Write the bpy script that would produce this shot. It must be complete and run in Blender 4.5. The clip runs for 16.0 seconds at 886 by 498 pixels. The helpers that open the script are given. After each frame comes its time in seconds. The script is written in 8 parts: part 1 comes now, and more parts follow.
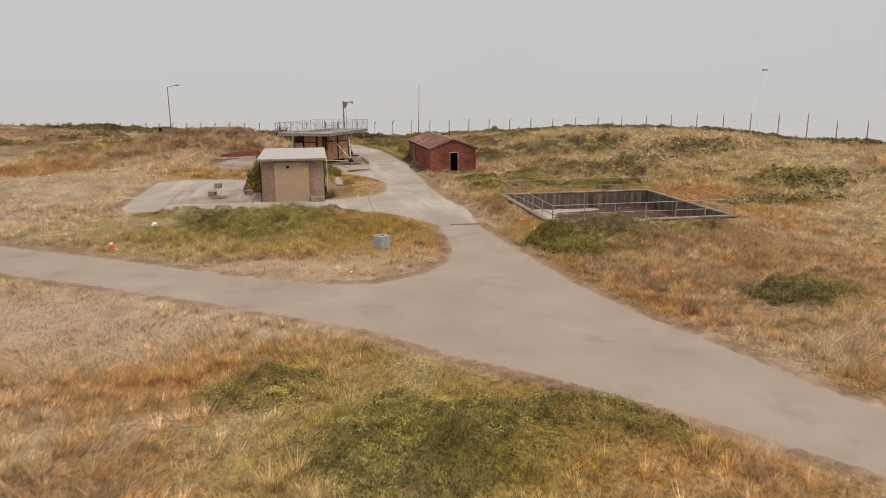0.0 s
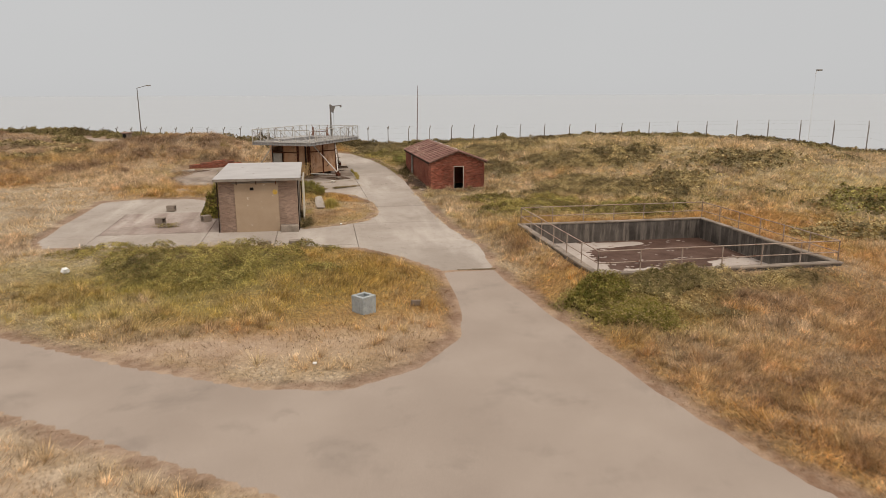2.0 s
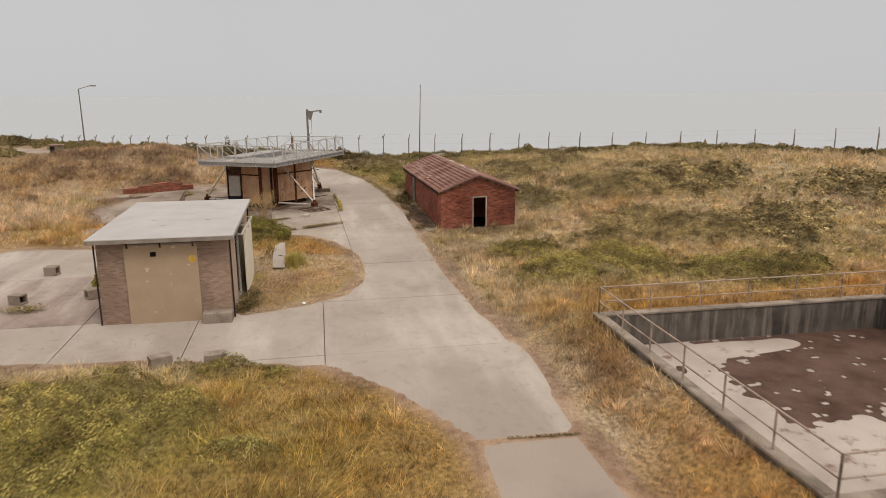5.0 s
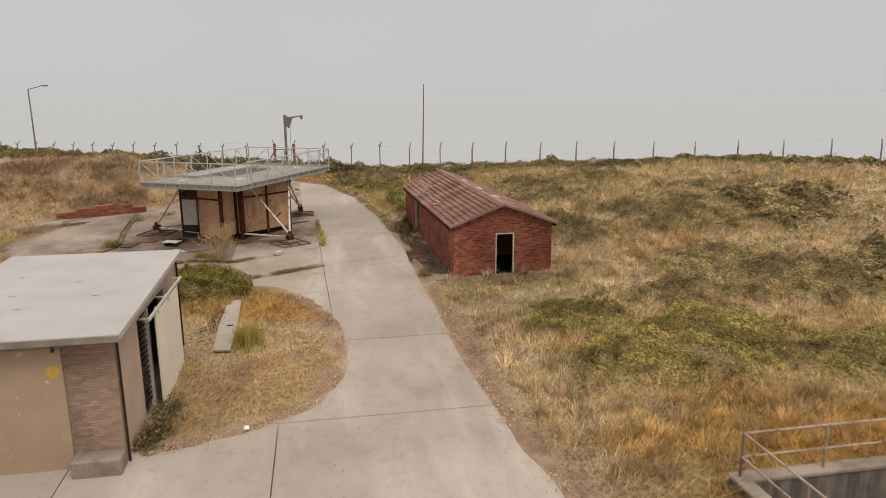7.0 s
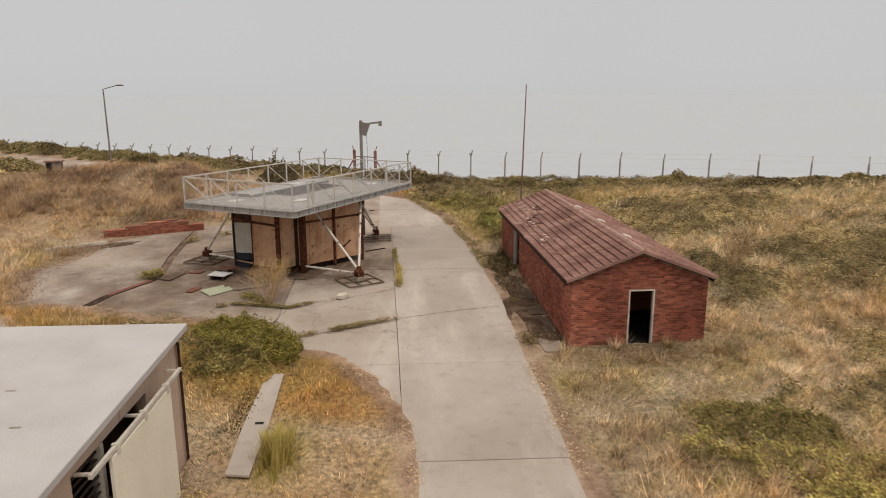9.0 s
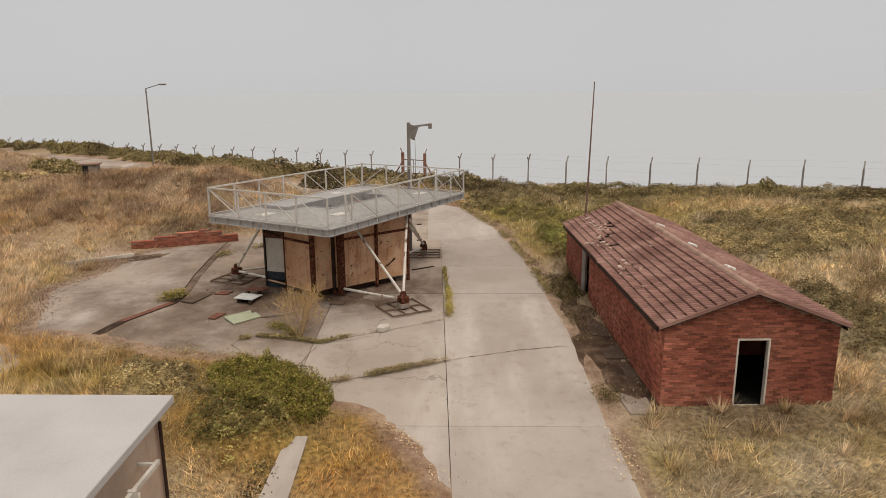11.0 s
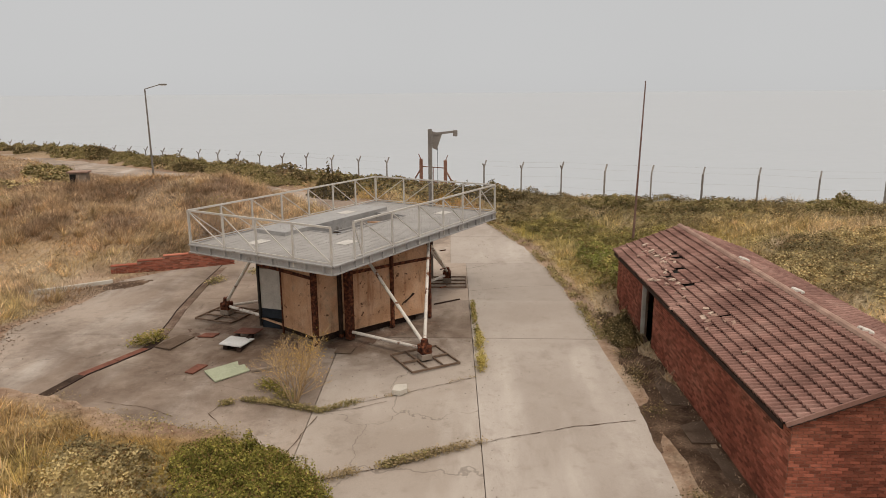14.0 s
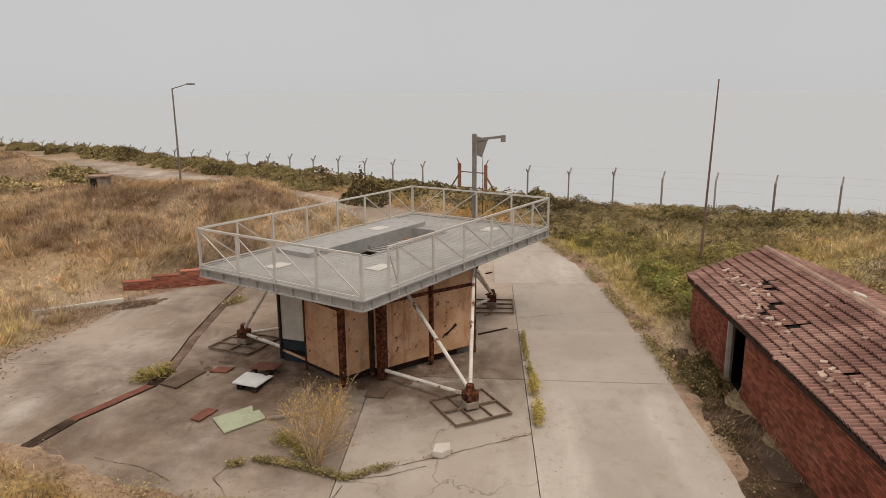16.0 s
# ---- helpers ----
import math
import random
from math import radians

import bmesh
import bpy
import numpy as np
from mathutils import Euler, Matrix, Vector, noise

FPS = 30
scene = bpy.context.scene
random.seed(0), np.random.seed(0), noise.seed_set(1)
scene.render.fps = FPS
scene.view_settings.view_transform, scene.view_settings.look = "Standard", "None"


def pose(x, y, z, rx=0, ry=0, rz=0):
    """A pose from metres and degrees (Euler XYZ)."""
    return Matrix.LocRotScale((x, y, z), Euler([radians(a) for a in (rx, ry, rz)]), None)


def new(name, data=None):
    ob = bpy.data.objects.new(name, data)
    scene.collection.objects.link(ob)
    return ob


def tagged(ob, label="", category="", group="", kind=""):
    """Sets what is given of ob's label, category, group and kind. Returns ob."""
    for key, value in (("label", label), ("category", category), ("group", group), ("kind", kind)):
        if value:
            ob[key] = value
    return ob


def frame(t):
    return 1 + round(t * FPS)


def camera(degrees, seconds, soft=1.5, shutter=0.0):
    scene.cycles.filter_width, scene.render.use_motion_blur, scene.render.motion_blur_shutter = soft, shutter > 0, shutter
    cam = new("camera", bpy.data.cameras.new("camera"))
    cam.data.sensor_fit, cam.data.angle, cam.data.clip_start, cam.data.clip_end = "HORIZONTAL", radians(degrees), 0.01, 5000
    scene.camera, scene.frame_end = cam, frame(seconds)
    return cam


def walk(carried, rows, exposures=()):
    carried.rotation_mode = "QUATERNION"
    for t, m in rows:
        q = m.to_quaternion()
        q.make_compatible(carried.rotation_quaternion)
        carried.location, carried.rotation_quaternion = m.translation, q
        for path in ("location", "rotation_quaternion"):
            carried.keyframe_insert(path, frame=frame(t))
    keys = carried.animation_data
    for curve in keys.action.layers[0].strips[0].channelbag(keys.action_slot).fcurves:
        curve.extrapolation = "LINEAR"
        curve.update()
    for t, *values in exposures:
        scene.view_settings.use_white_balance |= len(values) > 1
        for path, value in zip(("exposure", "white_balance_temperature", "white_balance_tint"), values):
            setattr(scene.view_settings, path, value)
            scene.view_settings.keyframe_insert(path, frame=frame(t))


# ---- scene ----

# ---- camera and flight ----
cam = camera(65.8, 16.0, soft=0.8, shutter=0.35)
# seconds, eye x y z, yaw, pitch, lean
ROWS = [
    (0, 0.670, 0.221, 9.060, -9.921, -12.941, -0.324),
    (0.5, 1.150, 3.158, 9.047, -9.946, -12.885, -0.163),
    (1, 1.600, 6.110, 9.079, -9.978, -12.847, -0.100),
    (1.5, 2.020, 9.084, 9.128, -10.043, -12.833, -0.104),
    (2, 2.418, 12.085, 9.179, -10.034, -12.838, -0.137),
    (2.5, 2.799, 15.110, 9.228, -10.017, -12.859, -0.180),
    (3, 3.161, 18.161, 9.269, -10.064, -12.877, -0.230),
    (3.5, 3.511, 21.239, 9.290, -10.074, -12.884, -0.257),
    (4, 3.859, 24.308, 9.297, -10.075, -12.875, -0.269),
    (4.2, 4.001, 25.518, 9.299, -10.085, -12.869, -0.276),
    (6.3, 5.578, 37.801, 9.305, -10.051, -12.887, -0.446),
    (6.5, 5.699, 38.919, 9.325, -10.074, -12.880, -0.424),
    (7, 5.984, 41.694, 9.389, -10.120, -12.859, -0.337),
    (7.5, 6.204, 44.297, 9.453, -9.827, -12.837, -0.248),
    (8, 6.367, 46.627, 9.500, -8.726, -12.826, -0.194),
    (8.5, 6.473, 48.684, 9.530, -5.867, -12.834, -0.174),
    (9, 6.520, 50.470, 9.544, -2.802, -12.875, -0.186),
    (9.5, 6.534, 51.984, 9.546, -0.207, -12.948, -0.245),
    (9.7, 6.533, 52.535, 9.549, 0.492, -12.992, -0.267),
    (11.8, 6.250, 56.331, 9.600, 1.473, -13.018, -0.376),
    (12, 6.216, 56.710, 9.606, 1.475, -13.021, -0.381),
    (12.5, 6.125, 57.661, 9.620, 1.531, -13.012, -0.392),
    (13, 6.015, 58.612, 9.630, 1.603, -13.003, -0.402),
    (13.5, 5.883, 59.562, 9.636, 2.041, -13.006, -0.407),
    (14, 5.738, 60.505, 9.640, 2.733, -13.018, -0.415),
    (14.5, 5.578, 61.439, 9.642, 4.344, -13.023, -0.423),
    (15, 5.403, 62.356, 9.642, 5.393, -13.024, -0.424),
    (15.5, 5.223, 63.252, 9.645, 5.470, -13.025, -0.425),
    (16, 5.047, 64.115, 9.654, 5.482, -13.038, -0.431),
]
walk(cam, [(t, pose(x, y, z, 0, 0, yaw) @ pose(0, 0, 0, 90 + pitch, 0, 0) @ pose(0, 0, 0, 0, 0, lean))
           for t, x, y, z, yaw, pitch, lean in ROWS])

# ---- sky and sun: bright overcast with a veiled high sun in the south ----
SUN_AZ, SUN_EL = 152.0, 60.0
world = bpy.data.worlds.new("overcast_sky")
scene.world = world
world.use_nodes = True
wn, wl = world.node_tree.nodes, world.node_tree.links
wn.clear()
w_out = wn.new("ShaderNodeOutputWorld")
w_bg = wn.new("ShaderNodeBackground")
w_sky = wn.new("ShaderNodeTexSky")
w_sky.sky_type = 'NISHITA'
w_sky.sun_disc = False
w_sky.sun_elevation = radians(SUN_EL)
w_sky.sun_rotation = radians(SUN_AZ)
w_hs = wn.new("ShaderNodeHueSaturation")
w_hs.inputs["Saturation"].default_value = 0.1
w_hs.inputs["Value"].default_value = 0.1
w_tc = wn.new("ShaderNodeTexCoord")
w_sep = wn.new("ShaderNodeSeparateXYZ")
w_ramp = wn.new("ShaderNodeValToRGB")
w_noise = wn.new("ShaderNodeTexNoise")
w_noise.inputs["Scale"].default_value = 3.0
w_noise.inputs["Detail"].default_value = 3.0
w_ov = wn.new("ShaderNodeMix")
w_ov.data_type = 'RGBA'
w_ov.blend_type = 'MULTIPLY'
w_ov.inputs[0].default_value = 0.06
w_mix = wn.new("ShaderNodeMix")
w_mix.data_type = 'RGBA'
w_mix.inputs[0].default_value = 0.95
els = w_ramp.color_ramp.elements
els[0].position, els[0].color = 0.0, (0.58, 0.58, 0.58, 1)
els[1].position, els[1].color = 1.0, (1.36, 1.25, 1.15, 1)
e = els.new(0.05)
e.color = (0.58, 0.58, 0.58, 1)
e = els.new(0.2)
e.color = (0.58, 0.58, 0.58, 1)
e = els.new(0.45)
e.color = (0.8, 0.765, 0.73, 1)
wl.new(w_tc.outputs["Generated"], w_sep.inputs[0])
wl.new(w_sep.outputs["Z"], w_ramp.inputs[0])
wl.new(w_tc.outputs["Generated"], w_noise.inputs["Vector"])
wl.new(w_ramp.outputs[0], w_ov.inputs[6])
wl.new(w_noise.outputs["Fac"], w_ov.inputs[7])
wl.new(w_sky.outputs[0], w_hs.inputs["Color"])
wl.new(w_hs.outputs[0], w_mix.inputs[6])
wl.new(w_ov.outputs[2], w_mix.inputs[7])
wl.new(w_mix.outputs[2], w_bg.inputs[0])
w_bg.inputs[1].default_value = 1.0
wl.new(w_bg.outputs[0], w_out.inputs[0])

sun_data = bpy.data.lights.new("sun", 'SUN')
sun_data.energy, sun_data.angle, sun_data.color = 1.6, radians(16), (1.0, 0.9, 0.79)
sun = new("sun", sun_data)
az, el = radians(SUN_AZ), radians(SUN_EL)
to_sun = Vector((math.sin(az) * math.cos(el), math.cos(az) * math.cos(el), math.sin(el)))
sun.rotation_euler = to_sun.to_track_quat("Z", "Y").to_euler()

# ---- materials ----
def mat(name, colours, scale=1.0, rough=0.85, bump=0.3, fine=25.0, metal=0.0, vary=0.15, stain=None, stain_scale=0.6,
        stain_from=0.55, obrand=0.0, island=0.0, streak=False, spec=0.12, translucent=0.0, fine_mix=0.35, stain_width=0.12, alt=None, alt_share=0.25):
    """Layered noise: a broad ramp of colours, fine grain, one stain colour, a random shift per piece."""
    m = bpy.data.materials.new(name)
    m.use_nodes = True
    n, l = m.node_tree.nodes, m.node_tree.links
    bsdf = n["Principled BSDF"]
    geo = n.new("ShaderNodeNewGeometry")
    vec = geo.outputs["Position"]
    if streak:
        mp = n.new("ShaderNodeMapping")
        mp.inputs["Scale"].default_value = (1, 1, 0.12)
        l.new(vec, mp.inputs["Vector"])
        svec = mp.outputs[0]
    else:
        svec = vec
    n1 = n.new("ShaderNodeTexNoise")
    n1.inputs["Scale"].default_value, n1.inputs["Detail"].default_value = scale, 6
    l.new(vec, n1.inputs["Vector"])
    ramp = n.new("ShaderNodeValToRGB")
    k = len(colours)
    ramp.color_ramp.elements[0].position = 0.3
    ramp.color_ramp.elements[1].position = 0.7
    ramp.color_ramp.elements[0].color = (*colours[0], 1)
    ramp.color_ramp.elements[1].color = (*colours[-1], 1)
    for i in range(1, k - 1):
        ramp.color_ramp.elements.new(0.3 + 0.4 * i / (k - 1)).color = (*colours[i], 1)
    l.new(n1.outputs["Fac"], ramp.inputs[0])
    col = ramp.outputs[0]
    n2 = n.new("ShaderNodeTexNoise")
    n2.inputs["Scale"].default_value, n2.inputs["Detail"].default_value = fine, 5
    l.new(vec, n2.inputs["Vector"])
    mr = n.new("ShaderNodeMapRange")
    mr.inputs[1].default_value, mr.inputs[2].default_value = 0.3, 0.7
    mr.inputs[3].default_value, mr.inputs[4].default_value = 1 - vary, 1 + vary
    l.new(n2.outputs["Fac"], mr.inputs[0])
    val = mr.outputs[0]
    for amount, socket in ((obrand, None), (island, geo.outputs["Random Per Island"])):
        if amount:
            if socket is None:
                socket = n.new("ShaderNodeObjectInfo").outputs["Random"]
            r2 = n.new("ShaderNodeMapRange")
            r2.inputs[3].default_value, r2.inputs[4].default_value = 1 - amount, 1 + amount
            l.new(socket, r2.inputs[0])
            mu = n.new("ShaderNodeMath")
            mu.operation = 'MULTIPLY'
            l.new(val, mu.inputs[0])
            l.new(r2.outputs[0], mu.inputs[1])
            val = mu.outputs[0]
    if stain:
        n3 = n.new("ShaderNodeTexNoise")
        n3.inputs["Scale"].default_value, n3.inputs["Detail"].default_value = stain_scale, 8
        n3.inputs["Roughness"].default_value = 0.65
        l.new(svec, n3.inputs["Vector"])
        sr = n.new("ShaderNodeMapRange")
        sr.inputs[1].default_value, sr.inputs[2].default_value = stain_from, stain_from + stain_width
        l.new(n3.outputs["Fac"], sr.inputs[0])
        mx = n.new("ShaderNodeMix")
        mx.data_type = 'RGBA'
        mx.inputs[7].default_value = (*stain, 1)
        l.new(sr.outputs[0], mx.inputs[0])
        l.new(col, mx.inputs[6])
        col = mx.outputs[2]
    if alt:
        sp = n.new("ShaderNodeMath")
        sp.operation = 'FRACT'
        s7 = n.new("ShaderNodeMath")
        s7.operation = 'MULTIPLY'
        s7.inputs[1].default_value = 37.0
        l.new(geo.outputs["Random Per Island"], s7.inputs[0])
        l.new(s7.outputs[0], sp.inputs[0])
        gt = n.new("ShaderNodeMath")
        gt.operation = 'LESS_THAN'
        gt.inputs[1].default_value = alt_share
        l.new(sp.outputs[0], gt.inputs[0])
        ax = n.new("ShaderNodeMix")
        ax.data_type = 'RGBA'
        ax.inputs[7].default_value = (*alt, 1)
        l.new(gt.outputs[0], ax.inputs[0])
        l.new(col, ax.inputs[6])
        col = ax.outputs[2]
    hs = n.new("ShaderNodeHueSaturation")
    l.new(col, hs.inputs["Color"])
    l.new(val, hs.inputs["Value"])
    l.new(hs.outputs[0], bsdf.inputs["Base Color"])
    bsdf.inputs["Roughness"].default_value = rough
    bsdf.inputs["Metallic"].default_value = metal
    bsdf.inputs["Specular IOR Level"].default_value = spec
    if bump:
        b = n.new("ShaderNodeBump")
        b.inputs["Strength"].default_value, b.inputs["Distance"].default_value = bump, 0.02
        l.new(n2.outputs["Fac"], b.inputs["Height"])
        l.new(b.outputs[0], bsdf.inputs["Normal"])
    if translucent:
        tr = n.new("ShaderNodeBsdfTranslucent")
        l.new(hs.outputs[0], tr.inputs[0])
        mixs = n.new("ShaderNodeMixShader")
        mixs.inputs[0].default_value = translucent
        l.new(bsdf.outputs[0], mixs.inputs[1])
        l.new(tr.outputs[0], mixs.inputs[2])
        l.new(mixs.outputs[0], n["Material Output"].inputs[0])
    return m


def slab_material(name="old_concrete", low=(0.33, 0.278, 0.233), high=(0.405, 0.35, 0.3), dirt=0.6, dirt_share=0.55, mottle=0.4, crack_share=0.0, piece=0.05, stain_shade=None):
    """Old concrete: pale and dark weathering at several sizes, tyre-worn streaks along the lane, hairline cracks."""
    m = bpy.data.materials.new(name)
    m.use_nodes = True
    n, l = m.node_tree.nodes, m.node_tree.links
    bsdf = n["Principled BSDF"]
    geo = n.new("ShaderNodeNewGeometry")

    def noisy(scale, detail=6, stretch=None, rough=0.6, warp=0.0):
        t = n.new("ShaderNodeTexNoise")
        t.inputs["Scale"].default_value, t.inputs["Detail"].default_value = scale, detail
        t.inputs["Roughness"].default_value = rough
        t.inputs["Distortion"].default_value = warp
        src = geo.outputs["Position"]
        if stretch:
            mp = n.new("ShaderNodeMapping")
            mp.inputs["Scale"].default_value = stretch
            l.new(src, mp.inputs[0])
            src = mp.outputs[0]
        l.new(src, t.inputs["Vector"])
        return t.outputs["Fac"]

    def rng(f, lo, hi, a=0.0, b=1.0):
        x = n.new("ShaderNodeMapRange")
        for i, v in ((1, lo), (2, hi), (3, a), (4, b)):
            x.inputs[i].default_value = v
        l.new(f, x.inputs[0])
        return x.outputs[0]

    def mix(fac, a, b):
        x = n.new("ShaderNodeMix")
        x.data_type = 'RGBA'
        l.new(fac, x.inputs[0])
        for s, v in ((6, a), (7, b)):
            if isinstance(v, tuple):
                x.inputs[s].default_value = (*v, 1)
            else:
                l.new(v, x.inputs[s])
        return x.outputs[2]

    col = mix(rng(noisy(0.16, 4), 0.38, 0.62), low, high)
    col = mix(rng(noisy(0.5, 8, (1, 0.2, 1)), 0.5, 0.72, 0, 0.75), col, (0.47, 0.42, 0.37))
    col = mix(rng(noisy(0.33, 9, None, 0.68, 0.2), dirt, dirt + 0.22, 0, dirt_share), col, (0.125, 0.09, 0.068))
    col = mix(rng(noisy(2.3, 8, None, 0.7), 0.54, 0.72, 0, mottle), col, (0.2, 0.16, 0.125))
    col = mix(rng(noisy(9, 5, None, 0.6), 0.66, 0.74, 0, 0.35), col, (0.55, 0.51, 0.46))
    # round dark areas: dirt together with shade painted into the concrete
    for sx, sy, inner_r, outer_r, amount in stain_shade or ():
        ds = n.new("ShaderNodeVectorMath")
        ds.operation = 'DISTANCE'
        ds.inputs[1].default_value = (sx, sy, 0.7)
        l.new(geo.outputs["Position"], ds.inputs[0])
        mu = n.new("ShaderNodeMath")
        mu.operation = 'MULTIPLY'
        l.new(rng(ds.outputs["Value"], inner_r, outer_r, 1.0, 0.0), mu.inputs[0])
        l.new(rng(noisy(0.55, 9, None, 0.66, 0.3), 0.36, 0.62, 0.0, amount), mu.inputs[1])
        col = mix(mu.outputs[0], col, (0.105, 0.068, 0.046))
    vor = n.new("ShaderNodeTexVoronoi")
    vor.feature = 'DISTANCE_TO_EDGE'
    vor.inputs["Scale"].default_value = 0.085
    wv = n.new("ShaderNodeVectorMath")
    wv.operation = 'MULTIPLY_ADD'
    wn_ = n.new("ShaderNodeTexNoise")
    wn_.inputs["Scale"].default_value = 1.1
    wn_.inputs["Detail"].default_value = 5
    l.new(geo.outputs["Position"], wn_.inputs["Vector"])
    l.new(wn_.outputs["Color"], wv.inputs[0])
    wv.inputs[1].default_value = (1.6, 1.6, 0)
    l.new(geo.outputs["Position"], wv.inputs[2])
    l.new(wv.outputs[0], vor.inputs["Vector"])
    crack = rng(vor.outputs["Distance"], 0.0008, 0.0018, crack_share, 0.0)
    col = mix(crack, col, (0.07, 0.055, 0.04))
    hs = n.new("ShaderNodeHueSaturation")
    l.new(col, hs.inputs["Color"])
    rnd_ = n.new("ShaderNodeObjectInfo")
    mul = n.new("ShaderNodeMath")
    mul.operation = 'MULTIPLY'
    l.new(rng(rnd_.outputs["Random"], 0, 1, 1 - piece, 1 + piece), mul.inputs[0])
    l.new(rng(noisy(40, 4), 0.3, 0.7, 0.88, 1.12), mul.inputs[1])
    l.new(mul.outputs[0], hs.inputs["Value"])
    l.new(hs.outputs[0], bsdf.inputs["Base Color"])
    bsdf.inputs["Roughness"].default_value = 0.85
    bsdf.inputs["Specular IOR Level"].default_value = 0.15
    b = n.new("ShaderNodeBump")
    b.inputs["Strength"].default_value, b.inputs["Distance"].default_value = 0.3, 0.015
    l.new(noisy(30, 6), b.inputs["Height"])
    l.new(b.outputs[0], bsdf.inputs["Normal"])
    return m


def meadow_material(name, blades):
    """Dry grass: straw, gold, green and bare earth by the attribute 'sward' (red: green, green: gold, blue: earth, alpha: brown litter)."""
    m = bpy.data.materials.new(name)
    m.use_nodes = True
    n, l = m.node_tree.nodes, m.node_tree.links
    bsdf = n["Principled BSDF"]
    geo = n.new("ShaderNodeNewGeometry")
    at = n.new("ShaderNodeAttribute")
    at.attribute_name = "sward"
    sep = n.new("ShaderNodeSeparateColor")
    l.new(at.outputs["Color"], sep.inputs[0])

    def noisy(scale, detail=5):
        t = n.new("ShaderNodeTexNoise")
        t.inputs["Scale"].default_value, t.inputs["Detail"].default_value = scale, detail
        l.new(geo.outputs["Position"], t.inputs["Vector"])
        return t.outputs["Fac"]

    def mix(fac, a, b):
        x = n.new("ShaderNodeMix")
        x.data_type = 'RGBA'
        l.new(fac, x.inputs[0])
        for s, v in ((6, a), (7, b)):
            if isinstance(v, tuple):
                x.inputs[s].default_value = (*v, 1)
            else:
                l.new(v, x.inputs[s])
        return x.outputs[2]

    def rng(f, lo, hi, a=0.0, b=1.0):
        x = n.new("ShaderNodeMapRange")
        for i, v in ((1, lo), (2, hi), (3, a), (4, b)):
            x.inputs[i].default_value = v
        l.new(f, x.inputs[0])
        return x.outputs[0]

    col = mix(rng(noisy(0.7), 0.35, 0.65), STRAW, STRAW_PALE)
    col = mix(sep.outputs[1], col, mix(rng(noisy(1.3), 0.35, 0.65), GOLD, RUST))
    col = mix(sep.outputs[0], col, mix(rng(noisy(1.1), 0.35, 0.65), GREEN, GREEN_DARK))
    col = mix(sep.outputs[2], col, mix(rng(noisy(2.5), 0.35, 0.65), EARTH, EARTH_PALE))
    col = mix(at.outputs["Alpha"], col, mix(rng(noisy(3.1), 0.35, 0.65), LITTER, EARTH))
    hs = n.new("ShaderNodeHueSaturation")
    l.new(col, hs.inputs["Color"])
    if blades:
        both = n.new("ShaderNodeMath")
        both.operation = 'MULTIPLY'
        l.new(rng(geo.outputs["Random Per Island"], 0, 1, 0.6, 1.35), both.inputs[0])
        l.new(rng(noisy(1.15, 6), 0.36, 0.62, 0.7, 1.3), both.inputs[1])
        again = n.new("ShaderNodeMath")
        again.operation = 'MULTIPLY'
        l.new(both.outputs[0], again.inputs[0])
        l.new(rng(noisy(3.6, 3), 0.36, 0.6, 0.66, 1.3), again.inputs[1])
        val = again.outputs[0]
    else:
        # ground under grass darkened: shade between blades put into the colour, bare earth spared
        turf_shade = n.new("ShaderNodeMix")
        l.new(sep.outputs[2], turf_shade.inputs[0])
        l.new(rng(noisy(7, 6), 0.3, 0.7, 0.2, 0.72), turf_shade.inputs[2])
        l.new(rng(noisy(14, 6), 0.3, 0.7, 0.82, 1.1), turf_shade.inputs[3])
        val = turf_shade.outputs[0]
        b = n.new("ShaderNodeBump")
        b.inputs["Strength"].default_value, b.inputs["Distance"].default_value = 0.8, 0.06
        l.new(noisy(9, 6), b.inputs["Height"])
        l.new(b.outputs[0], bsdf.inputs["Normal"])
    l.new(val, hs.inputs["Value"])
    l.new(hs.outputs[0], bsdf.inputs["Base Color"])
    bsdf.inputs["Roughness"].default_value = 0.9
    bsdf.inputs["Specular IOR Level"].default_value = 0.15
    if blades:
        tr = n.new("ShaderNodeBsdfTranslucent")
        l.new(hs.outputs[0], tr.inputs[0])
        ms = n.new("ShaderNodeMixShader")
        ms.inputs[0].default_value = 0.28
        l.new(bsdf.outputs[0], ms.inputs[1])
        l.new(tr.outputs[0], ms.inputs[2])
        l.new(ms.outputs[0], n["Material Output"].inputs[0])
    return m


STRAW, STRAW_PALE = (0.6, 0.44, 0.262), (0.76, 0.615, 0.44)
GOLD, RUST = (0.6, 0.33, 0.085), (0.47, 0.222, 0.058)
GREEN, GREEN_DARK = (0.5, 0.415, 0.085), (0.31, 0.265, 0.055)
EARTH, EARTH_PALE = (0.29, 0.2, 0.142), (0.42, 0.312, 0.232)
LITTER = (0.17, 0.09, 0.055)
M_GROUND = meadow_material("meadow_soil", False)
M_GRASS = meadow_material("meadow_grass", True)
M_ASPHALT = mat("worn_asphalt", [(0.288, 0.236, 0.197), (0.315, 0.26, 0.218), (0.345, 0.287, 0.242)], 0.25, 0.9, 0.4, 60, vary=0.18,
                stain=(0.225, 0.187, 0.158), stain_scale=0.4, stain_from=0.54, stain_width=0.22)
M_CONCRETE = slab_material("old_concrete", (0.3, 0.255, 0.217), (0.372, 0.325, 0.283), 0.57, 0.5, 0.45)
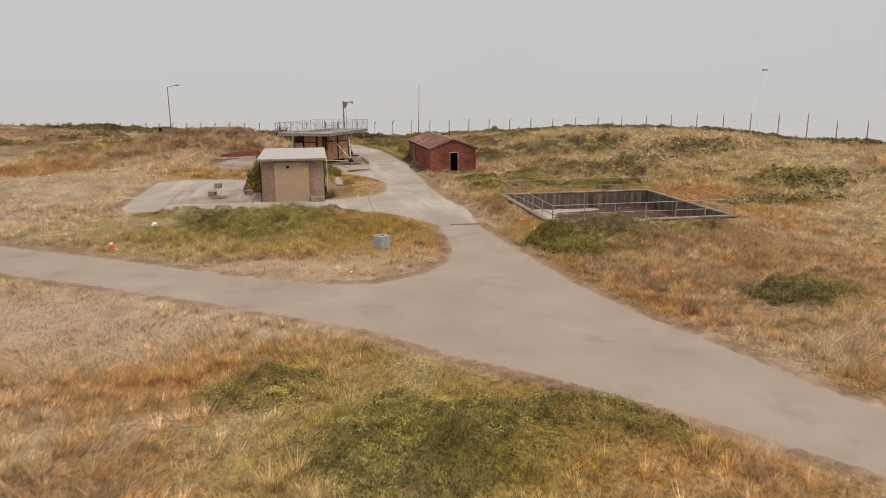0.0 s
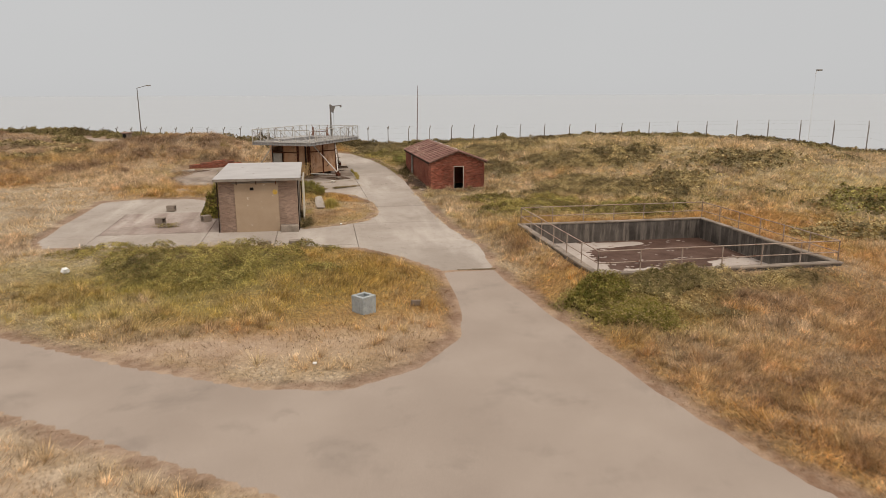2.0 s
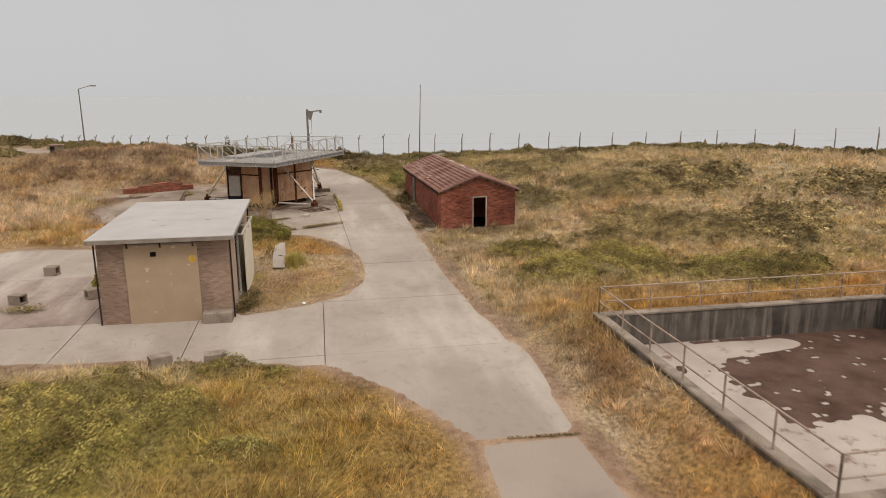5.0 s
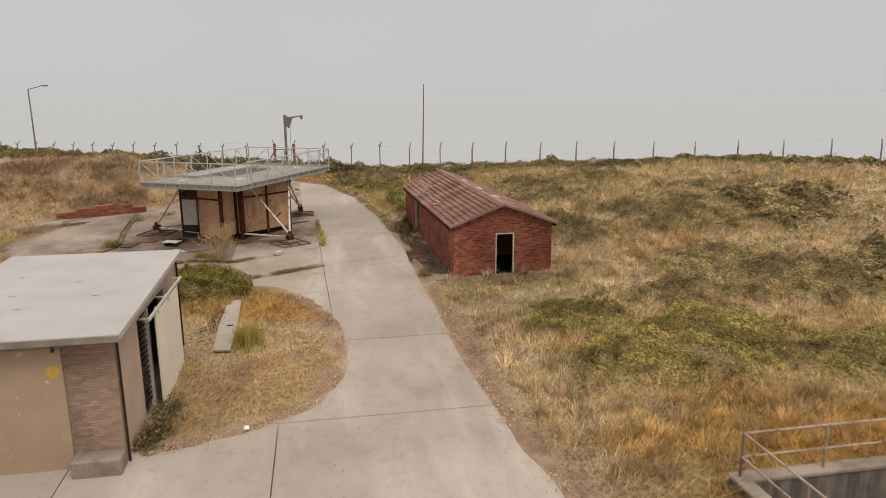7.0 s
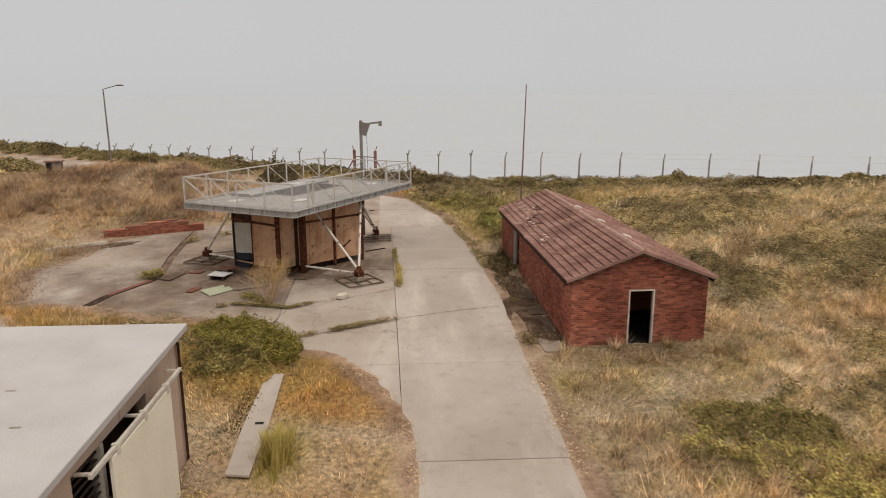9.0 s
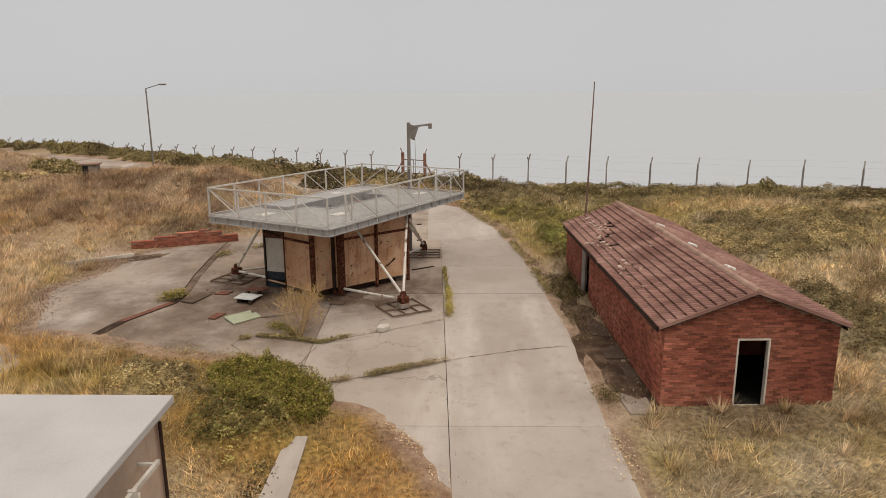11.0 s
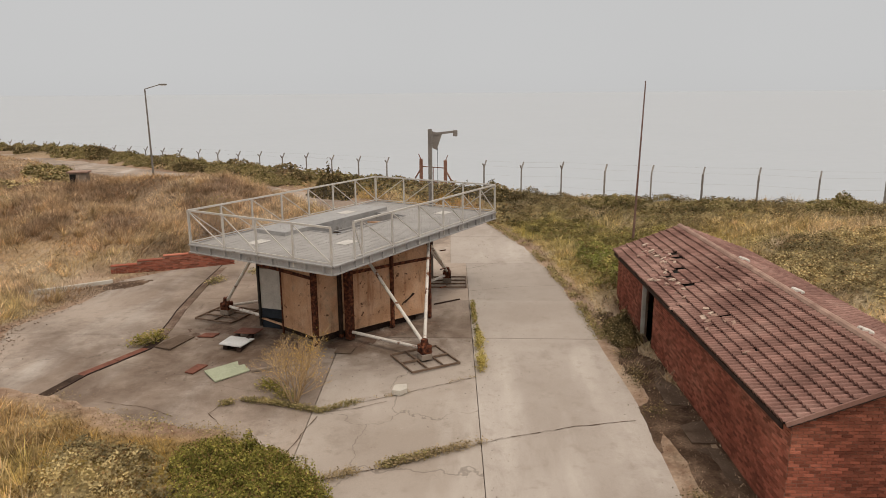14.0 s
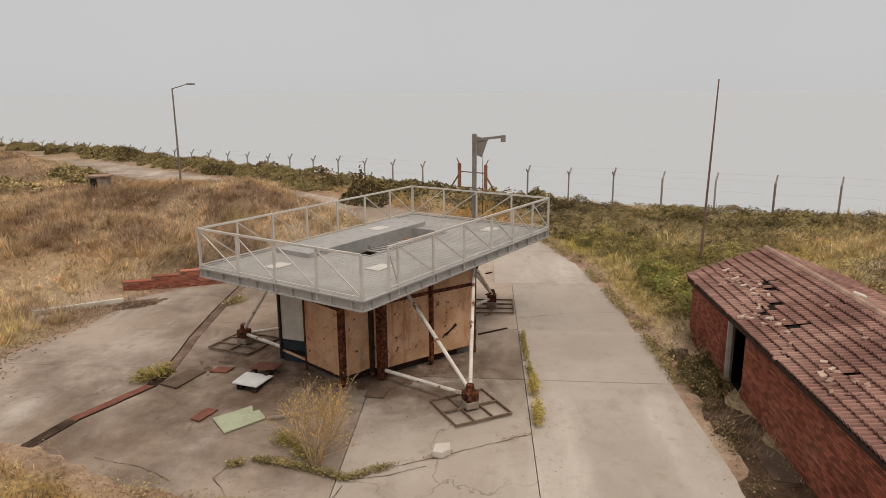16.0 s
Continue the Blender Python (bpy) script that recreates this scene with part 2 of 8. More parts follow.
# the listed circles darken the slabs by the cabin for stains and deck shade
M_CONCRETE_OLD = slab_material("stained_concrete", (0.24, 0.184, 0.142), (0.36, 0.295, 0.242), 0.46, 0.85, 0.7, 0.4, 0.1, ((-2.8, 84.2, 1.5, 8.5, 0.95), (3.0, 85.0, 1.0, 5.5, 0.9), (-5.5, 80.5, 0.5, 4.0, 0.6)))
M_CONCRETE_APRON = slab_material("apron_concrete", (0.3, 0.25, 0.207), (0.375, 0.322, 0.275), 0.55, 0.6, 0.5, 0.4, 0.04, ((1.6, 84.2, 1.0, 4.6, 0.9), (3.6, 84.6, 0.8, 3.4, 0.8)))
M_CONCRETE_YARD = slab_material("dark_yard_concrete", (0.185, 0.138, 0.118), (0.275, 0.218, 0.19), 0.5, 0.7, 0.6, 0.4, 0.12)
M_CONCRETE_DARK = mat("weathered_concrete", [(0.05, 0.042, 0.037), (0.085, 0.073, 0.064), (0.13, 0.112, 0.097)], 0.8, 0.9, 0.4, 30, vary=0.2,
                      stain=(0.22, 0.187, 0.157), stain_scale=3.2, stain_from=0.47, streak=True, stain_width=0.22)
M_CONCRETE_PALE = mat("pale_concrete", [(0.4, 0.36, 0.31), (0.5, 0.46, 0.4), (0.56, 0.51, 0.45)], 1.2, 0.85, 0.3, 40, vary=0.12,
                      stain=(0.26, 0.22, 0.18), stain_scale=1.5, stain_from=0.6)
M_POOL = mat("pale_dusty_screed", [(0.345, 0.292, 0.255), (0.445, 0.387, 0.343)], 0.6, 0.85, 0.2, 20, vary=0.1, stain=(0.2, 0.14, 0.11), stain_scale=1.6, stain_from=0.58, stain_width=0.1)
M_SILT = mat("brown_dried_silt", [(0.06, 0.033, 0.024), (0.09, 0.053, 0.04), (0.12, 0.074, 0.057)], 0.9, 0.85, 0.3, 20, vary=0.2)
M_BRICK = mat("red_brick", [(0.2, 0.061, 0.04), (0.285, 0.094, 0.06), (0.355, 0.14, 0.092)], 0.5, 0.85, 0.4, 40, vary=0.2, obrand=0.42, island=0.42,
              stain=(0.17, 0.06, 0.045), stain_scale=0.5, stain_from=0.6, stain_width=0.3)
M_MORTAR = mat("mortar", [(0.2, 0.12, 0.09), (0.3, 0.2, 0.15)], 2.0, 0.9, 0.4, 50)
M_BRICK_TAN = mat("brown_brick", [(0.28, 0.185, 0.14), (0.34, 0.235, 0.18), (0.38, 0.27, 0.21)], 0.8, 0.85, 0.4, 40, vary=0.12, obrand=0.2, island=0.2)
M_MORTAR_TAN = mat("brown_mortar", [(0.3, 0.22, 0.16), (0.36, 0.27, 0.2)], 2.0, 0.9, 0.4, 50)
M_TILE = mat("clay_tile", [(0.16, 0.084, 0.068), (0.225, 0.123, 0.1), (0.3, 0.18, 0.147)], 0.7, 0.7, 0.3, 35, vary=0.15, obrand=0.18, island=0.18,
             stain=(0.27, 0.19, 0.15), stain_scale=1.3, stain_from=0.62)
M_RIDGE = mat("ridge_tile", [(0.25, 0.155, 0.12), (0.37, 0.25, 0.195)], 2.2, 0.8, 0.4, 30, obrand=0.1)
M_PALEFRAG = mat("pale_mortar_lump", [(0.38, 0.275, 0.215), (0.5, 0.39, 0.315)], 3, 0.9, 0.3)
# near black: the shade of rooms, holes and gaps put into the colour
M_DARK_SHADE = mat("dark_interior_shade", [(0.012, 0.011, 0.01), (0.02, 0.018, 0.016)], 1.0, 0.9, 0.1)
M_WHITE = mat("chipped_white_paint", [(0.42, 0.38, 0.33), (0.56, 0.52, 0.46)], 2.0, 0.6, 0.2, 30, stain=(0.3, 0.2, 0.14), stain_scale=5, stain_from=0.64)
M_STRUT = mat("white_painted_steel", [(0.5, 0.46, 0.41), (0.64, 0.6, 0.54)], 2.0, 0.55, 0.3, 30, stain=(0.16, 0.07, 0.04), stain_scale=2.4, stain_from=0.57, stain_width=0.06)
M_CREAM = mat("cream_painted_panel", [(0.66, 0.61, 0.5), (0.73, 0.68, 0.57)], 1.0, 0.5, 0.1, 20, vary=0.05, stain=(0.4, 0.35, 0.24), stain_scale=2, stain_from=0.65)
M_BEIGE = mat("beige_board", [(0.36, 0.262, 0.178), (0.42, 0.315, 0.22)], 0.9, 0.7, 0.15, 30, vary=0.08, stain=(0.58, 0.49, 0.39), stain_scale=2.6, stain_from=0.635, stain_width=0.03)
M_RENDER = mat("pink_render", [(0.4, 0.3, 0.23), (0.47, 0.36, 0.285)], 1.0, 0.85, 0.2, 30, vary=0.08, stain=(0.3, 0.21, 0.15), stain_scale=1.2, stain_from=0.58, streak=True)
M_ROOF = mat("pale_roof_felt", [(0.375, 0.357, 0.347), (0.43, 0.412, 0.402)], 0.8, 0.8, 0.12, 30, vary=0.05, stain=(0.37, 0.34, 0.32), stain_scale=0.9, stain_from=0.64)
M_FASCIA = mat("grey_fascia", [(0.2, 0.17, 0.14), (0.3, 0.26, 0.22)], 2.0, 0.7, 0.2, 30)
M_PIPE = mat("black_pipe", [(0.02, 0.018, 0.016), (0.04, 0.035, 0.03)], 3, 0.5, 0.1)
M_GALV = mat("galvanised_steel", [(0.3, 0.29, 0.28), (0.4, 0.385, 0.37)], 2.5, 0.55, 0.15, 40, metal=0.35, vary=0.1, stain=(0.21, 0.19, 0.175), stain_scale=2.5, stain_from=0.58)
M_RAIL_PALE = mat("pale_galvanised_rail", [(0.46, 0.43, 0.39), (0.55, 0.52, 0.48)], 2.5, 0.55, 0.15, 40, metal=0.2, vary=0.1)
M_GRATE = mat("deck_grating", [(0.285, 0.268, 0.25), (0.35, 0.332, 0.312)], 1.2, 0.65, 0.2, 40, metal=0.2, vary=0.1, stain=(0.25, 0.235, 0.22), stain_scale=0.9, stain_from=0.6)
M_FRAME = mat("brown_rusted_frame", [(0.09, 0.058, 0.042), (0.2, 0.14, 0.1)], 5, 0.85, 0.5, 35, vary=0.3)
M_RUST = mat("rusted_steel", [(0.018, 0.01, 0.008), (0.075, 0.026, 0.015), (0.21, 0.075, 0.036)], 9, 0.85, 0.6, 35, vary=0.3)
M_RUST_DARK = mat("dark_rusted_steel", [(0.022, 0.014, 0.011), (0.05, 0.03, 0.022)], 5, 0.8, 0.5, 35, vary=0.3)


def cabin_material():
    """Tan paint on steel, rust running down in streaks, verdigris-grey patches and small bare scabs."""
    m = mat("rust_streaked_tan_panel", [(0.4, 0.225, 0.125), (0.5, 0.3, 0.18), (0.56, 0.37, 0.245)], 1.3, 0.65, 0.3, 25, vary=0.14,
            stain=(0.2, 0.07, 0.03), stain_scale=3.4, stain_from=0.53, streak=True, stain_width=0.26)
    n, l = m.node_tree.nodes, m.node_tree.links
    bsdf = n["Principled BSDF"]
    geo = n.new("ShaderNodeNewGeometry")
    prev = bsdf.inputs["Base Color"].links[0].from_socket
    for scale, lo, hi, colour, amount, det in ((1.1, 0.55, 0.68, (0.25, 0.22, 0.16), 0.6, 8), (2.2, 0.55, 0.72, (0.2, 0.085, 0.042), 0.6, 9), (4.5, 0.59, 0.66, (0.06, 0.024, 0.015), 0.9, 9)):
        t = n.new("ShaderNodeTexNoise")
        t.inputs["Scale"].default_value, t.inputs["Detail"].default_value, t.inputs["Roughness"].default_value = scale, det, 0.68
        l.new(geo.outputs["Position"], t.inputs["Vector"])
        r = n.new("ShaderNodeMapRange")
        for i, v in ((1, lo), (2, hi), (3, 0.0), (4, amount)):
            r.inputs[i].default_value = v
        l.new(t.outputs["Fac"], r.inputs[0])
        x = n.new("ShaderNodeMix")
        x.data_type = 'RGBA'
        l.new(r.outputs[0], x.inputs[0])
        l.new(prev, x.inputs[6])
        x.inputs[7].default_value = (*colour, 1)
        prev = x.outputs[2]
    l.new(prev, bsdf.inputs["Base Color"])
    return m


M_PANEL = cabin_material()
M_WOODPOST = mat("weathered_post", [(0.17, 0.13, 0.1), (0.26, 0.21, 0.165)], 3, 0.9, 0.4, 30, obrand=0.12)
M_FPOST = mat("concrete_fence_post", [(0.2, 0.175, 0.155), (0.29, 0.26, 0.23)], 2, 0.9, 0.3, 30, obrand=0.15)
M_WIRE = mat("fence_wire", [(0.3, 0.28, 0.26), (0.38, 0.36, 0.34)], 2, 0.6, 0.0, metal=0.3)
M_POLE = mat("weathered_red_brown_pole", [(0.13, 0.075, 0.058), (0.2, 0.125, 0.1)], 3, 0.9, 0.3, 30)
M_RUST_POST = mat("rusty_gate_steel", [(0.16, 0.075, 0.05), (0.26, 0.14, 0.1)], 3, 0.8, 0.4, 30)
# far lamp's steel lightened to blend into the sky, haze put into the colour
M_LAMP_FAR = mat("haze_pale_lamp_steel", [(0.62, 0.61, 0.6), (0.68, 0.67, 0.66)], 2, 0.5, 0.1)
M_LAMP = mat("grey_lamp_steel", [(0.16, 0.145, 0.13), (0.24, 0.215, 0.19)], 2, 0.5, 0.1, metal=0.3)
M_COPING = mat("weathered_coping", [(0.2, 0.16, 0.128), (0.33, 0.275, 0.225)], 1.1, 0.9, 0.4, 30, vary=0.2, stain=(0.13, 0.105, 0.085), stain_scale=0.9, stain_from=0.52, stain_width=0.2)
M_DIRT = mat("brown_verge_dirt", [(0.035, 0.021, 0.013), (0.08, 0.05, 0.032), (0.16, 0.108, 0.074)], 1.5, 0.95, 0.8, 18, vary=0.35)
M_DIRT_SLAB = mat("dirty_brown_concrete", [(0.075, 0.05, 0.035), (0.14, 0.1, 0.072)], 1.2, 0.9, 0.4, 25, vary=0.2, stain=(0.07, 0.046, 0.03), stain_scale=1.4, stain_from=0.54)
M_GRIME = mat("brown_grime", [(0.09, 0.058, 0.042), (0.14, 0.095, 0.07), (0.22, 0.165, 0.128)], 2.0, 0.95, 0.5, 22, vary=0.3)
M_SOIL = mat("dark_damp_soil", [(0.02, 0.012, 0.008), (0.045, 0.028, 0.019), (0.085, 0.056, 0.038)], 1.5, 0.95, 0.8, 18, vary=0.4)
M_PITRAIL = mat("faded_rusty_rail", [(0.27, 0.19, 0.145), (0.43, 0.35, 0.29)], 1.4, 0.7, 0.3, 30, stain=(0.14, 0.06, 0.035), stain_scale=4, stain_from=0.55)
M_LEAF = mat("bramble_leaf", [(0.06, 0.06, 0.013), (0.2, 0.185, 0.042), (0.42, 0.345, 0.09)], 3.8, 0.65, 0.0, 5, vary=0.2, island=0.5, translucent=0.25, spec=0.06, alt=(0.24, 0.155, 0.06), alt_share=0.18)
M_LEAF_LIME = mat("yellow_green_leaf", [(0.12, 0.115, 0.025), (0.26, 0.23, 0.05), (0.4, 0.32, 0.09)], 3.0, 0.65, 0.0, 5, vary=0.15, island=0.3, translucent=0.3, alt=(0.46, 0.34, 0.16), alt_share=0.3)
M_LEAF_OLIVE = mat("olive_scrub_leaf", [(0.09, 0.078, 0.028), (0.24, 0.2, 0.078), (0.42, 0.325, 0.145)], 2.2, 0.7, 0.0, 5, vary=0.15, island=0.3, translucent=0.25, alt=(0.42, 0.32, 0.17), alt_share=0.25)
M_LEAF_DARK = mat("dark_scrub_leaf", [(0.04, 0.033, 0.015), (0.1, 0.078, 0.034), (0.22, 0.16, 0.07)], 2.2, 0.7, 0.0, 5, vary=0.15, island=0.3, translucent=0.2, alt=(0.36, 0.26, 0.13), alt_share=0.2)
M_LEAF_BRIGHT = mat("bright_green_leaf", [(0.2, 0.225, 0.05), (0.29, 0.3, 0.07)], 0.6, 0.6, 0.0, 5, island=0.4, translucent=0.3, alt=(0.38, 0.32, 0.14), alt_share=0.25)
# stems coloured dark so the gaps between leaves read as shaded
M_THATCH_SHADE = mat("shaded_tangled_stems", [(0.035, 0.026, 0.012), (0.07, 0.05, 0.022), (0.13, 0.095, 0.045)], 2, 0.95, 0.8, 14, vary=0.45)


def cover_material():
    """Bramble leaves, tinted by the attribute 'sward' (lime, mid green, olive-brown), with leaf-to-leaf scatter and dead ones."""
    m = bpy.data.materials.new("bramble_cover")
    m.use_nodes = True
    n, l = m.node_tree.nodes, m.node_tree.links
    bsdf = n["Principled BSDF"]
    geo = n.new("ShaderNodeNewGeometry")
    at = n.new("ShaderNodeAttribute")
    at.attribute_name = "sward"
    rv = geo.outputs["Random Per Island"]

    def math_(op, a, b):
        x = n.new("ShaderNodeMath")
        x.operation = op
        l.new(a, x.inputs[0])
        x.inputs[1].default_value = b
        return x.outputs[0]
    dead = math_('LESS_THAN', math_('FRACT', math_('MULTIPLY', rv, 37.0), 0.0), 0.17)
    mr = n.new("ShaderNodeMapRange")
    mr.inputs[3].default_value, mr.inputs[4].default_value = 0.55, 1.35
    l.new(rv, mr.inputs[0])
    x = n.new("ShaderNodeMix")
    x.data_type = 'RGBA'
    l.new(dead, x.inputs[0])
    l.new(at.outputs["Color"], x.inputs[6])
    x.inputs[7].default_value = (0.27, 0.17, 0.075, 1)
    hs = n.new("ShaderNodeHueSaturation")
    l.new(x.outputs[2], hs.inputs["Color"])
    t = n.new("ShaderNodeTexNoise")
    t.inputs["Scale"].default_value, t.inputs["Detail"].default_value = 2.3, 4
    l.new(geo.outputs["Position"], t.inputs["Vector"])
    cl = n.new("ShaderNodeMapRange")
    for i, v in ((1, 0.36), (2, 0.62), (3, 0.5), (4, 1.3)):
        cl.inputs[i].default_value = v
    l.new(t.outputs["Fac"], cl.inputs[0])
    both = n.new("ShaderNodeMath")
    both.operation = 'MULTIPLY'
    l.new(mr.outputs[0], both.inputs[0])
    l.new(cl.outputs[0], both.inputs[1])
    l.new(both.outputs[0], hs.inputs["Value"])
    l.new(hs.outputs[0], bsdf.inputs["Base Color"])
    bsdf.inputs["Roughness"].default_value = 0.6
    bsdf.inputs["Specular IOR Level"].default_value = 0.12
    tr = n.new("ShaderNodeBsdfTranslucent")
    l.new(hs.outputs[0], tr.inputs[0])
    ms = n.new("ShaderNodeMixShader")
    ms.inputs[0].default_value = 0.3
    l.new(bsdf.outputs[0], ms.inputs[1])
    l.new(tr.outputs[0], ms.inputs[2])
    l.new(ms.outputs[0], n["Material Output"].inputs[0])
    return m


M_COVER = cover_material()
M_TUFT = mat("yellow_green_blade", [(0.44, 0.36, 0.105), (0.56, 0.46, 0.17)], 2, 0.8, 0.0, island=0.3, translucent=0.4)
M_TWIG = mat("dry_twig", [(0.3, 0.2, 0.105), (0.46, 0.33, 0.19)], 3, 0.9, 0.2, island=0.25)
M_DRYLEAF = mat("ochre_leaf", [(0.5, 0.31, 0.075), (0.6, 0.4, 0.13)], 2, 0.8, 0.0, island=0.35, translucent=0.25)
M_STRAWBIT = mat("trodden_straw", [(0.55, 0.41, 0.25), (0.7, 0.55, 0.37)], 2, 0.9, 0.0, island=0.4, translucent=0.3)
M_DRYLEAF_PALE = mat("withered_weed", [(0.27, 0.2, 0.1), (0.38, 0.29, 0.17)], 2, 0.9, 0.0, island=0.35, translucent=0.2)
M_GRAVEL = mat("rubble", [(0.2, 0.148, 0.108), (0.31, 0.238, 0.18)], 3, 0.9, 0.5, 30, island=0.3)
M_SEA = mat("hazy_sea", [(0.385, 0.407, 0.431), (0.392, 0.414, 0.438)], 0.02, 0.7, 0.0, 0.3, vary=0.015, spec=0.1)
M_GREENBOARD = mat("flaking_green_board", [(0.3, 0.32, 0.22), (0.36, 0.38, 0.27)], 3, 0.7, 0.2, stain=(0.55, 0.52, 0.42), stain_scale=4, stain_from=0.6)
M_REDBOARD = mat("red_oxide_plate", [(0.12, 0.047, 0.032), (0.19, 0.078, 0.052)], 4, 0.75, 0.3)
M_SHEET = mat("pale_metal_sheet", [(0.5, 0.5, 0.49), (0.6, 0.6, 0.58)], 2, 0.4, 0.1, metal=0.2, stain=(0.3, 0.22, 0.16), stain_scale=4, stain_from=0.62)
M_ORANGE = mat("faded_orange_plastic", [(0.5, 0.13, 0.06), (0.56, 0.17, 0.09)], 4, 0.6, 0.0)
M_WHITEPL = mat("white_plastic", [(0.75, 0.74, 0.72), (0.82, 0.81, 0.79)], 4, 0.5, 0.1)
M_YELLOW = mat("yellow_sign", [(0.5, 0.3, 0.05), (0.6, 0.4, 0.08)], 6, 0.6, 0.0, stain=(0.4, 0.29, 0.18), stain_scale=6, stain_from=0.55)
M_BLUEGREY = mat("blue_grey_concrete", [(0.28, 0.3, 0.3), (0.38, 0.4, 0.4)], 4, 0.8, 0.4, stain=(0.2, 0.19, 0.17), stain_scale=5, stain_from=0.58)
M_BLUE = mat("dark_blue_paint", [(0.02, 0.025, 0.032), (0.04, 0.046, 0.055)], 3, 0.6, 0.1)

# ---- building helpers ----
def part(name, bm, material, parent=None, label=""):
    me = bpy.data.meshes.new(name)
    bm.to_mesh(me)
    bm.free()
    me.materials.append(material)
    ob = new(name, me)
    if parent is not None:
        ob.parent = parent
    return tagged(ob, label)


def thing(name, m, label, category, group="", kind=""):
    ob = new(name)
    ob.empty_display_size = 0.2
    ob.matrix_world = m
    return tagged(ob, label, category, group, kind)


def box(bm, lo, hi, m=None, bevel=0.0):
    c = [(a + b) / 2 for a, b in zip(lo, hi)]
    s = [b - a for a, b in zip(lo, hi)]
    r = bmesh.ops.create_cube(bm, size=1.0)
    mt = Matrix.Translation(c) @ Matrix.Diagonal((*s, 1))
    bmesh.ops.transform(bm, matrix=mt if m is None else m @ mt, verts=r["verts"])
    if bevel:
        es = list({e for v in r["verts"] for e in v.link_edges})
        bmesh.ops.bevel(bm, geom=es, offset=bevel, segments=1, affect='EDGES')
    return bm


def bar(bm, a, b, w, h=None, seg=0, taper=1.0):
    """A square (or round, seg sides) bar from a to b."""
    a, b = Vector(a), Vector(b)
    d = b - a
    L = d.length
    h = w if h is None else h
    q = d.to_track_quat('Z', 'Y').to_matrix().to_4x4()
    if seg:
        r = bmesh.ops.create_cone(bm, cap_ends=True, segments=seg, radius1=w / 2, radius2=w / 2 * taper, depth=L)
        bmesh.ops.transform(bm, matrix=Matrix.Translation((a + b) / 2) @ q, verts=r["verts"])
    else:
        r = bmesh.ops.create_cube(bm, size=1.0)
        bmesh.ops.transform(bm, matrix=Matrix.Translation((a + b) / 2) @ q @ Matrix.Diagonal((w, h, L, 1)), verts=r["verts"])
    return bm


def B():
    return bmesh.new()


def flat_mesh(name, verts, faces, material, parent=None, label=""):
    me = bpy.data.meshes.new(name)
    me.from_pydata(verts, [], faces)
    me.materials.append(material)
    ob = new(name, me)
    if parent is not None:
        ob.parent = parent
    return tagged(ob, label)


def tri_mesh(name, co, tris, material, attr=None, smooth=False):
    """A mesh from numpy arrays: co (n,3), tris (m,3); attr (n,4) becomes the colour attribute 'sward'."""
    me = bpy.data.meshes.new(name)
    me.vertices.add(len(co))
    me.vertices.foreach_set("co", np.ascontiguousarray(co, dtype=np.float32).ravel())
    me.loops.add(tris.size)
    me.loops.foreach_set("vertex_index", np.ascontiguousarray(tris, dtype=np.int32).ravel())
    me.polygons.add(len(tris))
    me.polygons.foreach_set("loop_start", np.arange(0, tris.size, tris.shape[1], dtype=np.int32))
    me.update(calc_edges=True)
    if attr is not None:
        a = me.attributes.new("sward", 'FLOAT_COLOR', 'POINT')
        a.data.foreach_set("color", np.ascontiguousarray(attr, dtype=np.float32).ravel())
    if smooth:
        me.polygons.foreach_set("use_smooth", np.ones(len(tris), dtype=bool))
    me.materials.append(material)
    me.validate()
    return new(name, me)


# ---- the lie of the land ----
def sstep(a, b, x):
    t = np.clip((np.asarray(x, float) - a) / (b - a), 0, 1)
    return t * t * (3 - 2 * t)


LATTICE = np.random.RandomState(7).rand(256, 256)


def vnoise(x, y, size, shift=0.0):
    """Smooth value noise in 0..1, with features about `size` metres wide."""
    u, v = np.asarray(x, float) / size + shift * 17.3 + 500, np.asarray(y, float) / size + shift * 31.7 + 500
    i, j = np.floor(u).astype(int), np.floor(v).astype(int)
    fu, fv = u - i, v - j
    fu, fv = fu * fu * (3 - 2 * fu), fv * fv * (3 - 2 * fv)
    g = lambda a, b: LATTICE[a % 256, b % 256]
    return (g(i, j) * (1 - fu) + g(i + 1, j) * fu) * (1 - fv) + (g(i, j + 1) * (1 - fu) + g(i + 1, j + 1) * fu) * fv


def fnoise(x, y, size, shift=0.0):
    return (vnoise(x, y, size, shift) + 0.5 * vnoise(x, y, size / 2.1, shift + 3) + 0.25 * vnoise(x, y, size / 4.3, shift + 5)) / 1.75


def level(y):
    """Height of the paving along the flight."""
    return np.interp(y, [45, 60, 73, 85, 100, 112, 125, 140], [-0.25, 0.08, 0.5, 0.75, 1.1, 1.6, 2.0, 2.2])


ROAD = [(-75, 73), (-40, 58.5), (-19.5, 46.4), (-11.5, 41.4), (-4.6, 36.5), (0.1, 33.75), (2.9, 33.2), (5.35, 34.5), (7.35, 37.2), (8.1, 40.6), (8.5, 47.3),
        (11.55, 47.15), (12.1, 40.0), (12.6, 34.6), (13.1, 30.2), (13.9, 26.3), (15.0, 22.8), (16.2, 18.4), (18.4, 13.0), (22, 5), (30, -10), (52, -45),
        (44, -47), (26, -10), (19, 3.5), (15.6, 10.6), (13.8, 13.3), (12.5, 14.9), (10.6, 17.3), (8.1, 20.0), (4.9, 23.0), (2.0, 26.3), (-1.3, 28.7), (-5.3, 31.6),
        (-10.4, 35.0), (-16.4, 38.9), (-40, 51.5), (-75, 66)]
